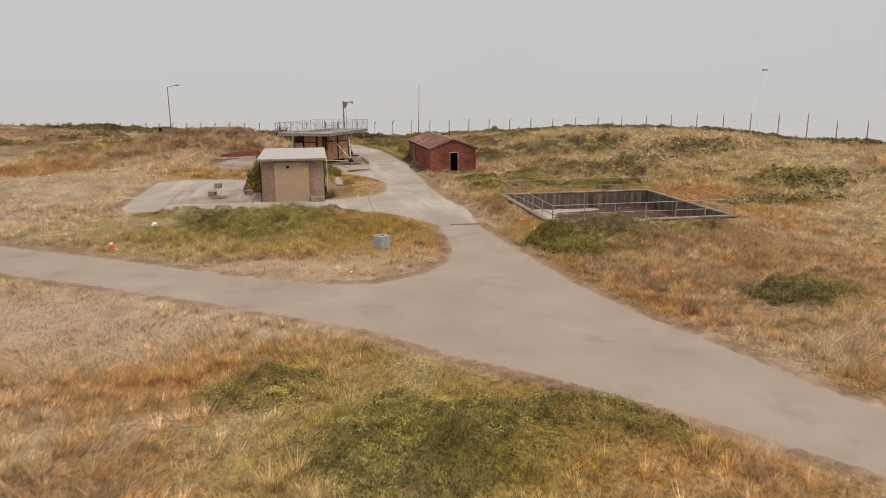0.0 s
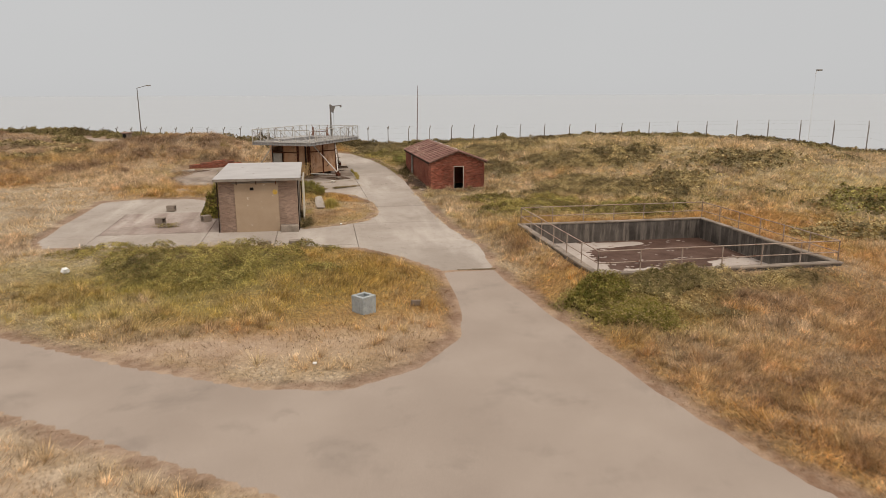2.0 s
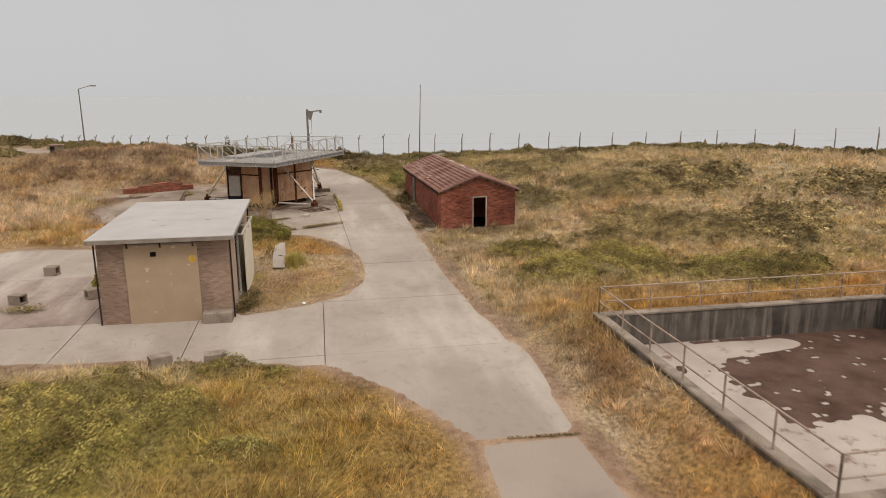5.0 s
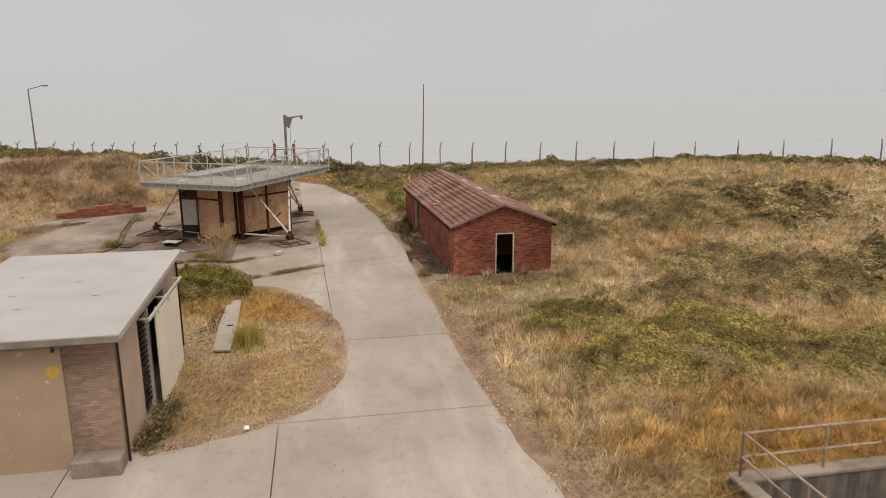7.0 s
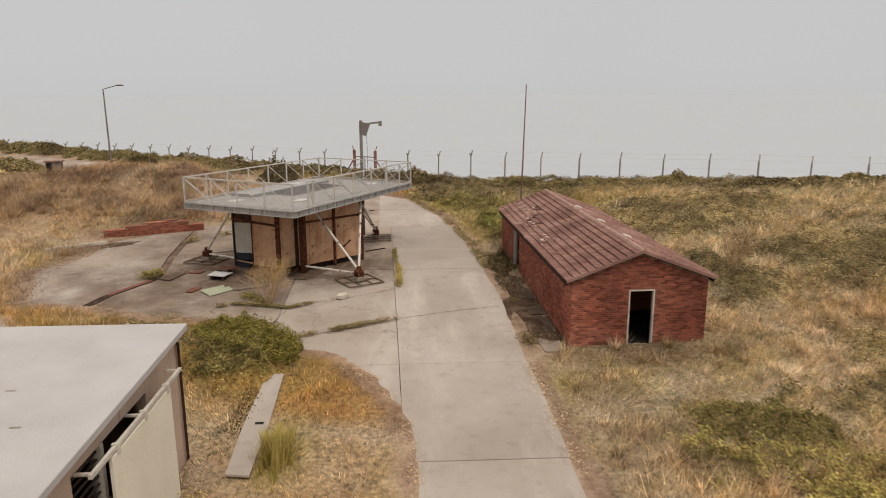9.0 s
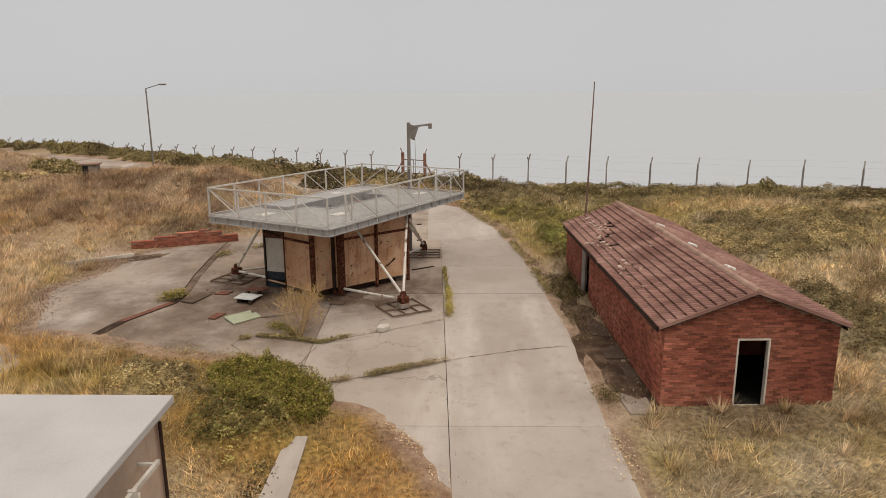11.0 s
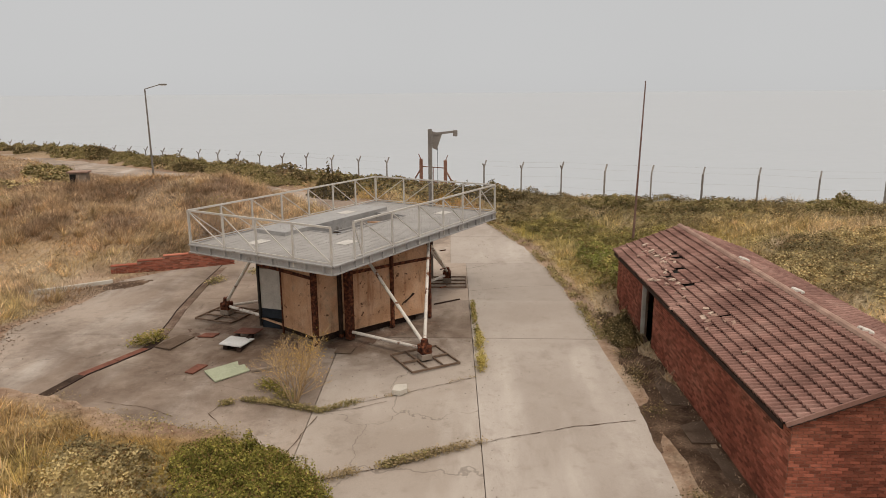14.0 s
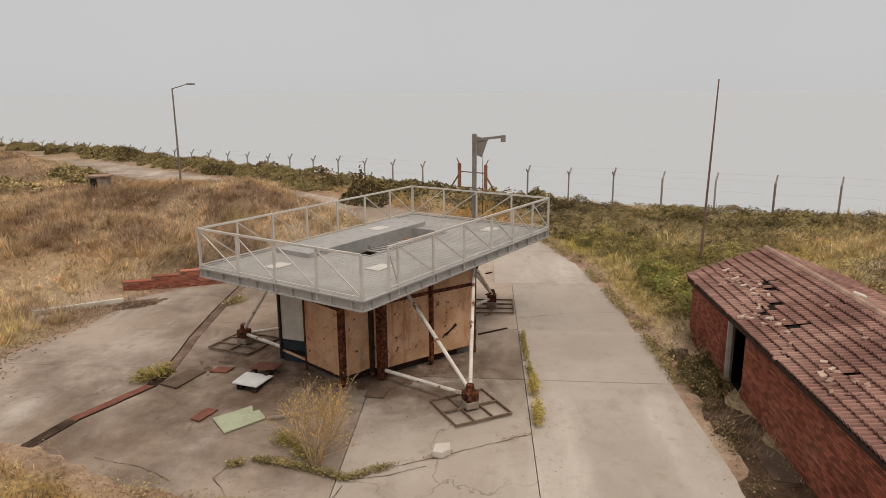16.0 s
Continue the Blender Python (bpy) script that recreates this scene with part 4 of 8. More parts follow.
lane = thing("concrete_pavement", pose(6, 60, 0.08), "cracked old concrete slab pavement with weeds in its joints", "pavement", kind="structure")
pave_edge = ragged(PAVING, 0.8, 0.13, 22)
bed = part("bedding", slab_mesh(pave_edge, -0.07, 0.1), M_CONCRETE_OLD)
bed.parent = lane
bed.matrix_parent_inverse = pose(6, 60, 0.08).inverted()
rows_y = [47.0, 54.2, 60.4, 66.4, 72.45, 84.35, 88.7, 94.6, 100.5, 107, 114, 122, 130, 138, 152]
rnd = random.Random(5)
for y0, y1 in zip(rows_y, rows_y[1:]):
    if y1 <= 66.5:
        cuts = [-20, -12.2, -5.25, -0.66, 4.47, 14]
    elif y1 <= 95:
        cuts = [-20, 1.3, 6.1, 14]
    else:
        cuts = [-62, -50, -40, -30, -22, -14, -7, -1, 5.3, 14]
    for x0, x1 in zip(cuts, cuts[1:]):
        ga = 0.018 if y1 <= 66.5 else 0.011
        ya, yb = (59.25 if q == 60.4 and x1 < 0 else q for q in (y0, y1))
        k = -0.036 if y1 > 66.5 else 0.0
        c = pave_edge
        for ha, hb, hc in ((0, -1, -(ya + ga)), (0, 1, yb - ga), (-1, k, -(x0 + ga) + k * 72), (1, -k, x1 - ga - k * 72)):
            c = clip_half(c, ha, hb, hc) if len(c) > 2 else []
        if len(c) < 3 or abs(poly_area(c)) < 0.02:
            continue
        stuff_ = M_CONCRETE
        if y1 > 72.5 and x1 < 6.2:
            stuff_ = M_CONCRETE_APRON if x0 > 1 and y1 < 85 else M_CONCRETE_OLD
        elif x1 < 0 and x0 > -13:
            stuff_ = M_CONCRETE_YARD if y0 > 58 else M_CONCRETE
        ob = part("slab", slab_mesh(c, 0.022 + rnd.uniform(-0.006, 0.006), 0.17), stuff_)
        ob.parent = lane
        ob.matrix_parent_inverse = pose(6, 60, 0.08).inverted()

# ---- brickwork and roofing helpers ----
def brick_boxes(length, top, holes=(), depth=0.03, seed=1, bw=0.225, bh=0.075, half_every=2):
    """Brick faces of a wall along local x from z = 0: (x0, x1, z0, z1) clear of holes and under top(x)."""
    out = []
    k = 0
    zmax = max(top(i * length / 40) for i in range(41))
    while k * bh < zmax:
        z0, z1 = k * bh + 0.006, (k + 1) * bh - 0.006
        x = -(bw / 2 if k % half_every else 0)
        while x < length:
            a, b = max(x + 0.006, 0.0), min(x + bw - 0.006, length)
            x += bw
            if b - a < 0.04 or z1 > min(top(a), top(b)):
                continue
            segs = [(a, b)]
            for hx0, hx1, hz0, hz1 in holes:
                if z1 > hz0 and z0 < hz1:
                    ns = []
                    for s0, s1 in segs:
                        if s1 <= hx0 or s0 >= hx1:
                            ns.append((s0, s1))
                        else:
                            if hx0 - s0 > 0.04:
                                ns.append((s0, hx0))
                            if s1 - hx1 > 0.04:
                                ns.append((hx1, s1))
                    segs = ns
            out += [(s0, s1, z0, z1) for s0, s1 in segs]
        k += 1
    return out


BOXF = [(0, 1, 2, 3), (7, 6, 5, 4), (0, 4, 5, 1), (1, 5, 6, 2), (2, 6, 7, 3), (3, 7, 4, 0)]


def lay_bricks(parent, m, boxes, material, single, seed, key):
    """Bricks proud of their wall: the `single` ones nearest by key as objects, the rest joined. Local: x along, y = -out, z up."""
    rnd = random.Random(seed)
    boxes = sorted(boxes, key=key)
    shared = {}
    for x0, x1, z0, z1 in boxes[:single]:
        w = round(x1 - x0, 3)
        if w not in shared:
            bm = B()
            box(bm, (-w / 2, -0.012, -(z1 - z0) / 2), (w / 2, 0.03, (z1 - z0) / 2), bevel=0.004)
            me = bpy.data.meshes.new("brick")
            bm.to_mesh(me)
            bm.free()
            me.materials.append(material)
            shared[w] = me
        ob = new("brick", shared[w])
        ob.parent = parent
        ob.matrix_basis = m @ Matrix.Translation(((x0 + x1) / 2, rnd.uniform(-0.004, 0.003), (z0 + z1) / 2))
    vs, fs = [], []
    for x0, x1, z0, z1 in boxes[single:]:
        j = rnd.uniform(-0.004, 0.003)
        n = len(vs)
        for yy in (-0.012 + j, 0.03):
            for xx, zz in ((x0, z0), (x1, z0), (x1, z1), (x0, z1)):
                vs.append(m @ Vector((xx, yy, zz)))
        fs += [tuple(n + i for i in f) for f in BOXF]
    if vs:
        tagged(flat_mesh("brickwork", vs, fs, material, parent), kind="stuff")


def tile_mesh(w, l, name="tile"):
    """One interlocking clay tile: a pan with one bold roll, thick at its lower edge. Local x across, y up the slope, z out."""
    prof = [(-w / 2 + 0.003, 0.0), (-w * 0.24, 0.0), (-w * 0.08, 0.055), (w * 0.1, 0.068), (w * 0.28, 0.055), (w * 0.44, 0.0), (w / 2 - 0.003, 0.0)]
    vs, fs = [], []
    for y, dz in ((0.0, 0.085), (l + 0.02, 0.0)):
        vs += [(x, y, z + dz) for x, z in prof]
    k = len(prof)
    vs += [(x, 0.012, z - 0.01) for x, z in prof]
    for i in range(k - 1):
        fs.append((i, i + 1, k + i + 1, k + i))
        fs.append((2 * k + i, 2 * k + i + 1, i + 1, i))
    me = bpy.data.meshes.new(name)
    me.from_pydata(vs, [], fs)
    return me, vs, fs


# ---- red brick shed ----
SHED_W, SHED_L, SHED_H, SHED_R = 5.0, 15.2, 2.56, 3.5
SHED_M = pose(12.22, 73.6, 0.5, 0, 0, 1.6)
shed = thing("brick_shed", SHED_M, "derelict red brick shed with slipping clay roof tiles and open doorways", "shed")
gable = lambda x: SHED_H + (SHED_R - SHED_H) * (1 - abs(x - SHED_W / 2) / (SHED_W / 2))
T = 0.22
DOOR_F = (2.1, 3.05, -0.1, 2.14)
DOOR_S = (SHED_L - 11.35, SHED_L - 9.9, -0.1, 2.42)
# south gable: pieces round the doorway
bm = B()
def gable_piece(bm, pts, y0, y1):
    a = [bm.verts.new((x, y0, z)) for x, z in pts]
    b = [bm.verts.new((x, y1, z)) for x, z in pts]
    bm.faces.new(a)
    bm.faces.new(b[::-1])
    for i in range(len(pts)):
        j = (i + 1) % len(pts)
        bm.faces.new((a[j], a[i], b[i], b[j]))
x0, x1, _, zt = DOOR_F
gable_piece(bm, [(0, -0.6), (x0, -0.6), (x0, gable(x0)), (0, SHED_H)], 0, T)
gable_piece(bm, [(x0, zt), (x1, zt), (x1, gable(x1)), (2.5, SHED_R), (x0, gable(x0))], 0, T)
gable_piece(bm, [(x1, -0.6), (SHED_W, -0.6), (SHED_W, SHED_H), (x1, gable(x1))], 0, T)
bmesh.ops.recalc_face_normals(bm, faces=bm.faces)
south = part("wall", bm, M_MORTAR, shed, "red brick gable wall with a doorway")
bm = B()
gable_piece(bm, [(0, -0.6), (SHED_W, -0.6), (SHED_W, SHED_H), (2.5, SHED_R), (0, SHED_H)], SHED_L - T, SHED_L)
bmesh.ops.recalc_face_normals(bm, faces=bm.faces)
part("wall", bm, M_BRICK, shed)
sy0, sy1 = SHED_L - DOOR_S[1], SHED_L - DOOR_S[0]
bm = B()
box(bm, (0, T, -0.6), (T, sy0, SHED_H))
box(bm, (0, sy1, -0.6), (T, SHED_L - T, SHED_H))
box(bm, (0, sy0, DOOR_S[3]), (T, sy1, SHED_H))
west = part("wall", bm, M_MORTAR, shed, "red brick side wall with a ruined doorway")
bm = B()
box(bm, (SHED_W - T, T, -0.6), (SHED_W, SHED_L - T, SHED_H))
part("wall", bm, M_BRICK, shed)
bm = B()
box(bm, (T, T, -0.05), (SHED_W - T, SHED_L - T, 0.04))
# floor colour carries the darkness of the unlit inside
part("floor", bm, M_DARK_SHADE, shed, "shed floor coloured near black for the shade inside")
bm = B()
box(bm, (T + 0.01, 4.0, 0.04), (SHED_W - T - 0.01, 4.12, 2.48))
part("partition", bm, M_BRICK, shed)
# door frames
def frame_parts(parent, m, w, h, material, t=0.05, d=0.14, names=("door_frame", "lintel")):
    for x in (0, w - t):
        bm = box(B(), (x, -0.02, 0), (x + t, d, h), m)
        part(names[0], bm, material, parent, "flaking white timber jamb")
    part(names[1], box(B(), (t, -0.02, h - t), (w - t, d, h), m), material, parent, "flaking white timber head")
frame_parts(shed, Matrix.Translation((DOOR_F[0], 0, 0)), DOOR_F[1] - DOOR_F[0], DOOR_F[3], M_WHITE)
part("door_frame", box(B(), (-0.02, sy1 - 0.06, 0), (0.12, sy1, DOOR_S[3])), M_WHITE, shed, "flaking white timber jamb")
part("lintel", box(B(), (-0.01, sy0, DOOR_S[3] - 0.06), (0.12, sy1 - 0.06, DOOR_S[3])), M_RUST_DARK, shed, "rotten timber head")
part("threshold", box(B(), (DOOR_F[0], -0.15, -0.1), (DOOR_F[1], T, 0.02), bevel=0.02), M_CONCRETE_PALE, shed)
# bricks
lay_bricks(shed, Matrix.Identity(4), brick_boxes(SHED_W, lambda x: gable(x) - 0.03, [DOOR_F]), M_BRICK, 150, 3, lambda b: b[0] + 0.6 * abs(b[2] - 1.2))
lay_bricks(shed, pose(0, SHED_L, 0, 0, 0, -90), brick_boxes(SHED_L, lambda x: SHED_H - 0.02, [DOOR_S], half_every=2), M_BRICK, 150, 4,
           lambda b: (SHED_L - b[1]) + 0.6 * abs(b[2] - 1.2))
# roof: boarding, tiles with slipped and missing ones, ridge, verge
OV, EAVE_X = 0.18, 0.22
slope = math.atan2(SHED_R - SHED_H, SHED_W / 2)
run = (SHED_W / 2 + EAVE_X) / math.cos(slope)
holes_roof = [(12.2, 1.5, 0.26), (11.6, 1.35, 0.17), (10.4, 0.95, 0.24), (8.7, 1.0, 0.17), (13.4, 1.1, 0.17), (10.1, 0.55, 0.17), (5.6, 0.8, 0.15)]
for side in (0, 1):
    ang = slope if side == 0 else -slope
    bm = B()
    sgn = 1 if side == 0 else -1
    px = -EAVE_X if side == 0 else SHED_W + EAVE_X
    pz = SHED_H - EAVE_X * math.tan(slope) + 0.02
    # frame whose y runs up the slope, x along the eave
    up = Vector((sgn * math.cos(slope), 0, math.sin(slope)))
    along = Vector((0, -sgn, 0))
    outw = along.cross(up)
    base = Matrix((( along.x, up.x, outw.x, px), (along.y, up.y, outw.y, SHED_L + OV if side == 0 else -OV), (along.z, up.z, outw.z, pz), (0, 0, 0, 1)))
    length = SHED_L + 2 * OV
    box(bm, (0, 0.03, -0.035), (length, run - 0.01, -0.01), base)
    # near-black boarding paints the shade seen through missing tiles
    part("roof_boarding", bm, M_DARK_SHADE, shed, "boarding under the tiles, coloured near black for shade")
    tw = 0.17
    cols, rws = int(length / tw), 10
    tl = run / rws
    me, tvs, tfs = tile_mesh(tw, tl)
    me.materials.append(M_TILE)
    rnd = random.Random(40 + side)
    jv, jf = [], []
    cells = []
    for c in range(cols):
        for r in range(rws):
            x, y = (c + 0.5) * tw + 0.02, r * tl
            yy = SHED_L + OV - x if side == 0 else x - OV
            if side == 0 and any(math.hypot(yy - hy, (y - hu) * 0.9) < hr for hy, hu, hr in holes_roof):
                continue
            tilt, slip = rnd.uniform(-0.25, 0.25), rnd.uniform(-0.003, 0.003)
            if side == 0 and yy > 3 and rnd.random() < (0.05 if yy > 7 else 0.012):
                tilt, slip = rnd.uniform(-7, 7), rnd.uniform(-0.1, 0.02)
            cells.append((yy, base @ Matrix.Translation((x, y + slip, rnd.uniform(0, 0.004))) @ pose(0, 0, 0, rnd.uniform(-0.3, 0.3), 0, tilt)))
    cells.sort(key=lambda q: q[0])
    for i, (yy, mm) in enumerate(cells):
        if side == 0 and i < 290:
            ob = new("tile", me)
            ob.parent = shed
            ob.matrix_basis = mm
        else:
            n = len(jv)
            jv += [mm @ Vector(v) for v in tvs]
            jf += [tuple(n + q for q in f) for f in tfs]
    tagged(flat_mesh("roof_tiles", jv, jf, M_TILE, shed), kind="stuff")
    # a few loose and turned tiles and mortar lumps on the western slope
    if side == 0:
        for q in range(64):
            hy, hu, hr = holes_roof[q % len(holes_roof)]
            bm = B()
            s = rnd.uniform(0.05, 0.14)
            box(bm, (-s, -s * 0.6, 0), (s, s * 0.6, rnd.uniform(0.03, 0.09)), bevel=0.012)
            mm = base @ Matrix.Translation((SHED_L + OV - hy + rnd.gauss(0, 0.45), max(0.05, hu - rnd.uniform(-0.05, 0.5)), 0.07)) @ pose(0, 0, 0, rnd.uniform(-12, 12), rnd.uniform(-12, 12), rnd.uniform(0, 180))
            ob = part("broken_tile", bm, (M_TILE, M_RIDGE, M_PALEFRAG)[q // 7 % 3], shed, "loose broken tile fragment")
            ob.matrix_basis = mm
        for hy, hu in ((5.2, 0.9), (4.9, 1.0), (6.9, 2.0), (3.1, 0.6), (7.3, 2.1), (2.2, 0.35), (9.2, 2.2)):
            bm = box(B(), (-0.09, -0.06, 0), (0.09, 0.06, 0.06), bevel=0.012)
            ob = part("broken_tile", bm, M_RIDGE, shed, "loose broken tile fragment")
            ob.matrix_basis = base @ Matrix.Translation((SHED_L + OV - hy, hu, 0.06)) @ pose(0, 0, 0, 5, 8, hy * 70)
for k in range(34):
    y0 = -OV + k * (SHED_L + 2 * OV) / 34
    bm = B()
    r = bmesh.ops.create_cone(bm, cap_ends=True, segments=10, radius1=0.125, radius2=0.118, depth=(SHED_L + 2 * OV) / 34 - 0.008)
    bmesh.ops.bisect_plane(bm, geom=bm.verts[:] + bm.edges[:] + bm.faces[:], plane_co=(0, -0.02, 0), plane_no=(0, 1, 0), clear_inner=True)
    part("ridge_tile", bm, M_RIDGE, shed).matrix_basis = pose(SHED_W / 2, y0 + 0.23, SHED_R + 0.05, 90, 0, 0)
for yv in (2.6, 5.9, 9.6):
    bm = box(B(), (-0.17, -0.11, 0), (0.17, 0.11, 0.13), bevel=0.03)
    part("roof_vent", bm, M_STRUT, shed, "small pale vent cowl").matrix_basis = pose(SHED_W / 2 + 0.3, yv, SHED_R - 0.02, 0, math.degrees(slope), 0)
for side in (0, 1):
    for yy in (-OV - 0.02, SHED_L + OV - 0.06):
        bm = B()
        xe = -EAVE_X if side == 0 else SHED_W + EAVE_X
        bar(bm, (xe, yy + 0.04, SHED_H - EAVE_X * math.tan(slope) + 0.06), (SHED_W / 2, yy + 0.04, SHED_R + 0.06), 0.04, 0.1)
        part("verge", bm, M_TILE, shed, "cement verge along the gable")
    xe = -EAVE_X + 0.02 if side == 0 else SHED_W + EAVE_X - 0.02
    part("fascia", box(B(), (xe - 0.015, 0, SHED_H - 0.2), (xe + 0.015, SHED_L, SHED_H - 0.08)), M_RUST_DARK, shed, "rotten dark eaves board")

# dark brown soil between lane and shed
bm = B()
pts_ = []
for k in range(30):
    y = 72.6 + k * 0.5
    wob_ = (float(fnoise(y, 3.0, 1.3, 61)) - 0.5) * 0.5
    pts_.append((10.6 - 0.02 * (y - 72) + wob_ * 0.9 + 1.3 * max(0.0, 1 - k / 4), 12.3 - 0.028 * (y - 73.6), y))
prev = None
for xl, xr, y in pts_:
    row_ = [bm.verts.new((xl + (xr - xl) * q / 4, y, float(level(y)) + (0.005, 0.05, 0.075, 0.06, 0.05)[q] + 0.05 * (float(fnoise(xl + q, y, 0.7, 62)) - 0.4))) for q in range(5)]
    if prev:
        for q in range(4):
            bm.faces.new((prev[q], prev[q + 1], row_[q + 1], row_[q]))
    prev = row_
ob = part("soil_strip", bm, M_DIRT)
tagged(ob, "dark brown soil between the lane and the brick shed", "soil", kind="structure")

# broken apron slabs along the shed's lane side
rnd = random.Random(8)
for k, (px, py, w, l) in enumerate(((11.6, 73.95, 0.8, 1.7), (11.72, 75.95, 0.7, 1.6), (11.7, 77.9, 0.7, 1.9), (11.66, 80.1, 0.66, 2.0))):
    ang = rnd.uniform(-1, 3)
    z = float(level(py)) + 0.02
    pts = []
    for cxn, cyn in ((-1, -1), (0.1, -1.04), (0.96, -0.96), (1, 0.1), (1, 0.93), (0.3, 1), (-0.86, 0.96), (-1.02, 0.2)):
        pts.append((cxn * w / 2 + rnd.uniform(-0.04, 0.04), cyn * l / 2 + rnd.uniform(-0.05, 0.05)))
    bm = B()
    a = [bm.verts.new((x, y, 0.06)) for x, y in pts]
    b = [bm.verts.new((x, y, -0.1)) for x, y in pts]
    bm.faces.new(a)
    for i in range(len(pts)):
        bm.faces.new((a[i], b[i], b[(i + 1) % len(pts)], a[(i + 1) % len(pts)]))
    bmesh.ops.recalc_face_normals(bm, faces=bm.faces)
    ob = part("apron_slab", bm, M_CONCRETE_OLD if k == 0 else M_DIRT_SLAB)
    ob.matrix_world = pose(px, py, z, rnd.uniform(-2, 2), rnd.uniform(-3, 3), ang)
    tagged(ob, "broken concrete apron slab beside the brick shed", "paving slab", "slabs beside the shed")

# ---- tan brick service hut with a flat pale roof ----
HX0, HX1, HY0, HY1, HZ, HT = -4.38, 0.72, 59.0, 66.75, 0.06, 3.6
hut = thing("service_hut", pose(HX0, HY0, HZ), "flat-roofed brown brick service hut with boarded front", "hut")
W_, L_ = HX1 - HX0, HY1 - HY0
part("wall", box(B(), (0, 0, -0.3), (W_, 0.22, HT - 0.1)), M_MORTAR_TAN, hut)
part("wall", box(B(), (0, L_ - 0.22, -0.3), (W_, L_, HT - 0.05)), M_BRICK_TAN, hut)
part("wall", box(B(), (0, 0.22, -0.3), (0.22, L_ - 0.22, HT - 0.08)), M_BRICK_TAN, hut)
bm = B()
box(bm, (W_ - 0.22, 0.22, -0.3), (W_, 2.2, HT - 0.08))
box(bm, (W_ - 0.22, 5.6, -0.3), (W_, L_ - 0.22, HT - 0.08))
box(bm, (W_ - 0.22, 2.2, 3.15), (W_, 5.6, HT - 0.08))
part("wall", bm, M_RENDER, hut, "pale pinkish rendered side wall")
part("floor", box(B(), (0.22, 0.22, -0.1), (W_ - 0.22, L_ - 0.22, 0.0)), M_DARK_SHADE, hut)
lay_bricks(hut, Matrix.Identity(4), [b for b in brick_boxes(W_, lambda x: HT - 0.12) if b[1] < 1.15 or b[0] > 3.75], M_BRICK_TAN, 150, 6, lambda b: -b[0])
# roof slab with a shallow fall to the front
bm = B()
pts = [(-0.28, -0.42, HT - 0.1), (W_ + 0.28, -0.42, HT - 0.1), (W_ + 0.2, L_ + 0.3, HT + 0.12), (-0.28, L_ + 0.3, HT + 0.12)]
a = [bm.verts.new((x, y, z + 0.16)) for x, y, z in pts]
b = [bm.verts.new((x, y, z)) for x, y, z in pts]
bm.faces.new(a)
bm.faces.new(b[::-1])
for i in range(4):
    bm.faces.new((a[i], b[i], b[(i + 1) % 4], a[(i + 1) % 4]))
bmesh.ops.recalc_face_normals(bm, faces=bm.faces)
bmesh.ops.bevel(bm, geom=bm.edges[:], offset=0.015, segments=1, affect='EDGES')
part("roof", bm, M_ROOF, hut, "pale grey felt flat roof")
part("fascia", box(B(), (-0.27, -0.455, HT - 0.13), (W_ + 0.27, -0.42, HT + 0.03)), M_FASCIA, hut, "weathered grey-brown fascia")
for sx, sy in ((1.6, 3.2), (3.0, 4.4), (2.2, 2.0), (3.9, 2.9), (1.1, 5.2)):
    zz = HT + 0.062 + sy * 0.0265
    part("roof_patch", box(B(), (sx - 0.1, sy - 0.03, zz), (sx + 0.1, sy + 0.03, zz + 0.012)), M_FASCIA, hut, "small dark felt scab")
# boarded front, hung from a rail, with a small square hole
bw0, bw1, bz1 = 1.05, 3.88, 3.32
bm = B()
vx0, vx1, vz0, vz1 = 2.04, 2.28, 2.82, 3.02
for lo, hi in (((bw0, -0.09, -0.02), (vx0, -0.02, bz1)), ((vx1, -0.09, -0.02), (bw1, -0.02, bz1)), ((vx0, -0.09, -0.02), (vx1, -0.02, vz0)), ((vx0, -0.09, vz1), (vx1, -0.02, bz1))):
    box(bm, lo, hi)
bmesh.ops.remove_doubles(bm, verts=bm.verts, dist=0.001)
front_board = part("sliding_door", bm, M_BEIGE, hut, "large scuffed beige boarded door")
# dark plate carries the hole's shade
part("vent_hole", box(B(), (vx0, -0.03, vz0), (vx1, -0.015, vz1)), M_DARK_SHADE, front_board, "small dark square hole")
part("door_rail", box(B(), (bw0 - 0.15, -0.13, bz1 - 0.02), (bw1 + 0.12, -0.085, bz1 + 0.05)), M_FASCIA, hut, "steel hanging rail")
for xx in (bw0 + 0.15, (bw0 + bw1) / 2, bw1 - 0.15):
    part("hanger", box(B(), (xx - 0.03, -0.145, bz1 - 0.12), (xx + 0.03, -0.1, bz1 + 0.1)), M_RUST, hut)
bm = B()
r = bmesh.ops.create_circle(bm, cap_ends=True, segments=11, radius=0.17)
bmesh.ops.transform(bm, matrix=pose(3.66, -0.098, 2.68, 90, 0, 0), verts=r["verts"])
rr = bmesh.ops.extrude_face_region(bm, geom=bm.faces[:])
bmesh.ops.translate(bm, vec=(0, 0.006, 0), verts=[v for v in rr["geom"] if isinstance(v, bmesh.types.BMVert)])
part("warning_sign", bm, M_YELLOW, front_board, "faded round yellow sign")
part("step", box(B(), (3.95, -0.62, -0.05), (W_ + 0.02, 0.0, 0.46), bevel=0.03), M_COPING, hut, "concrete step block")
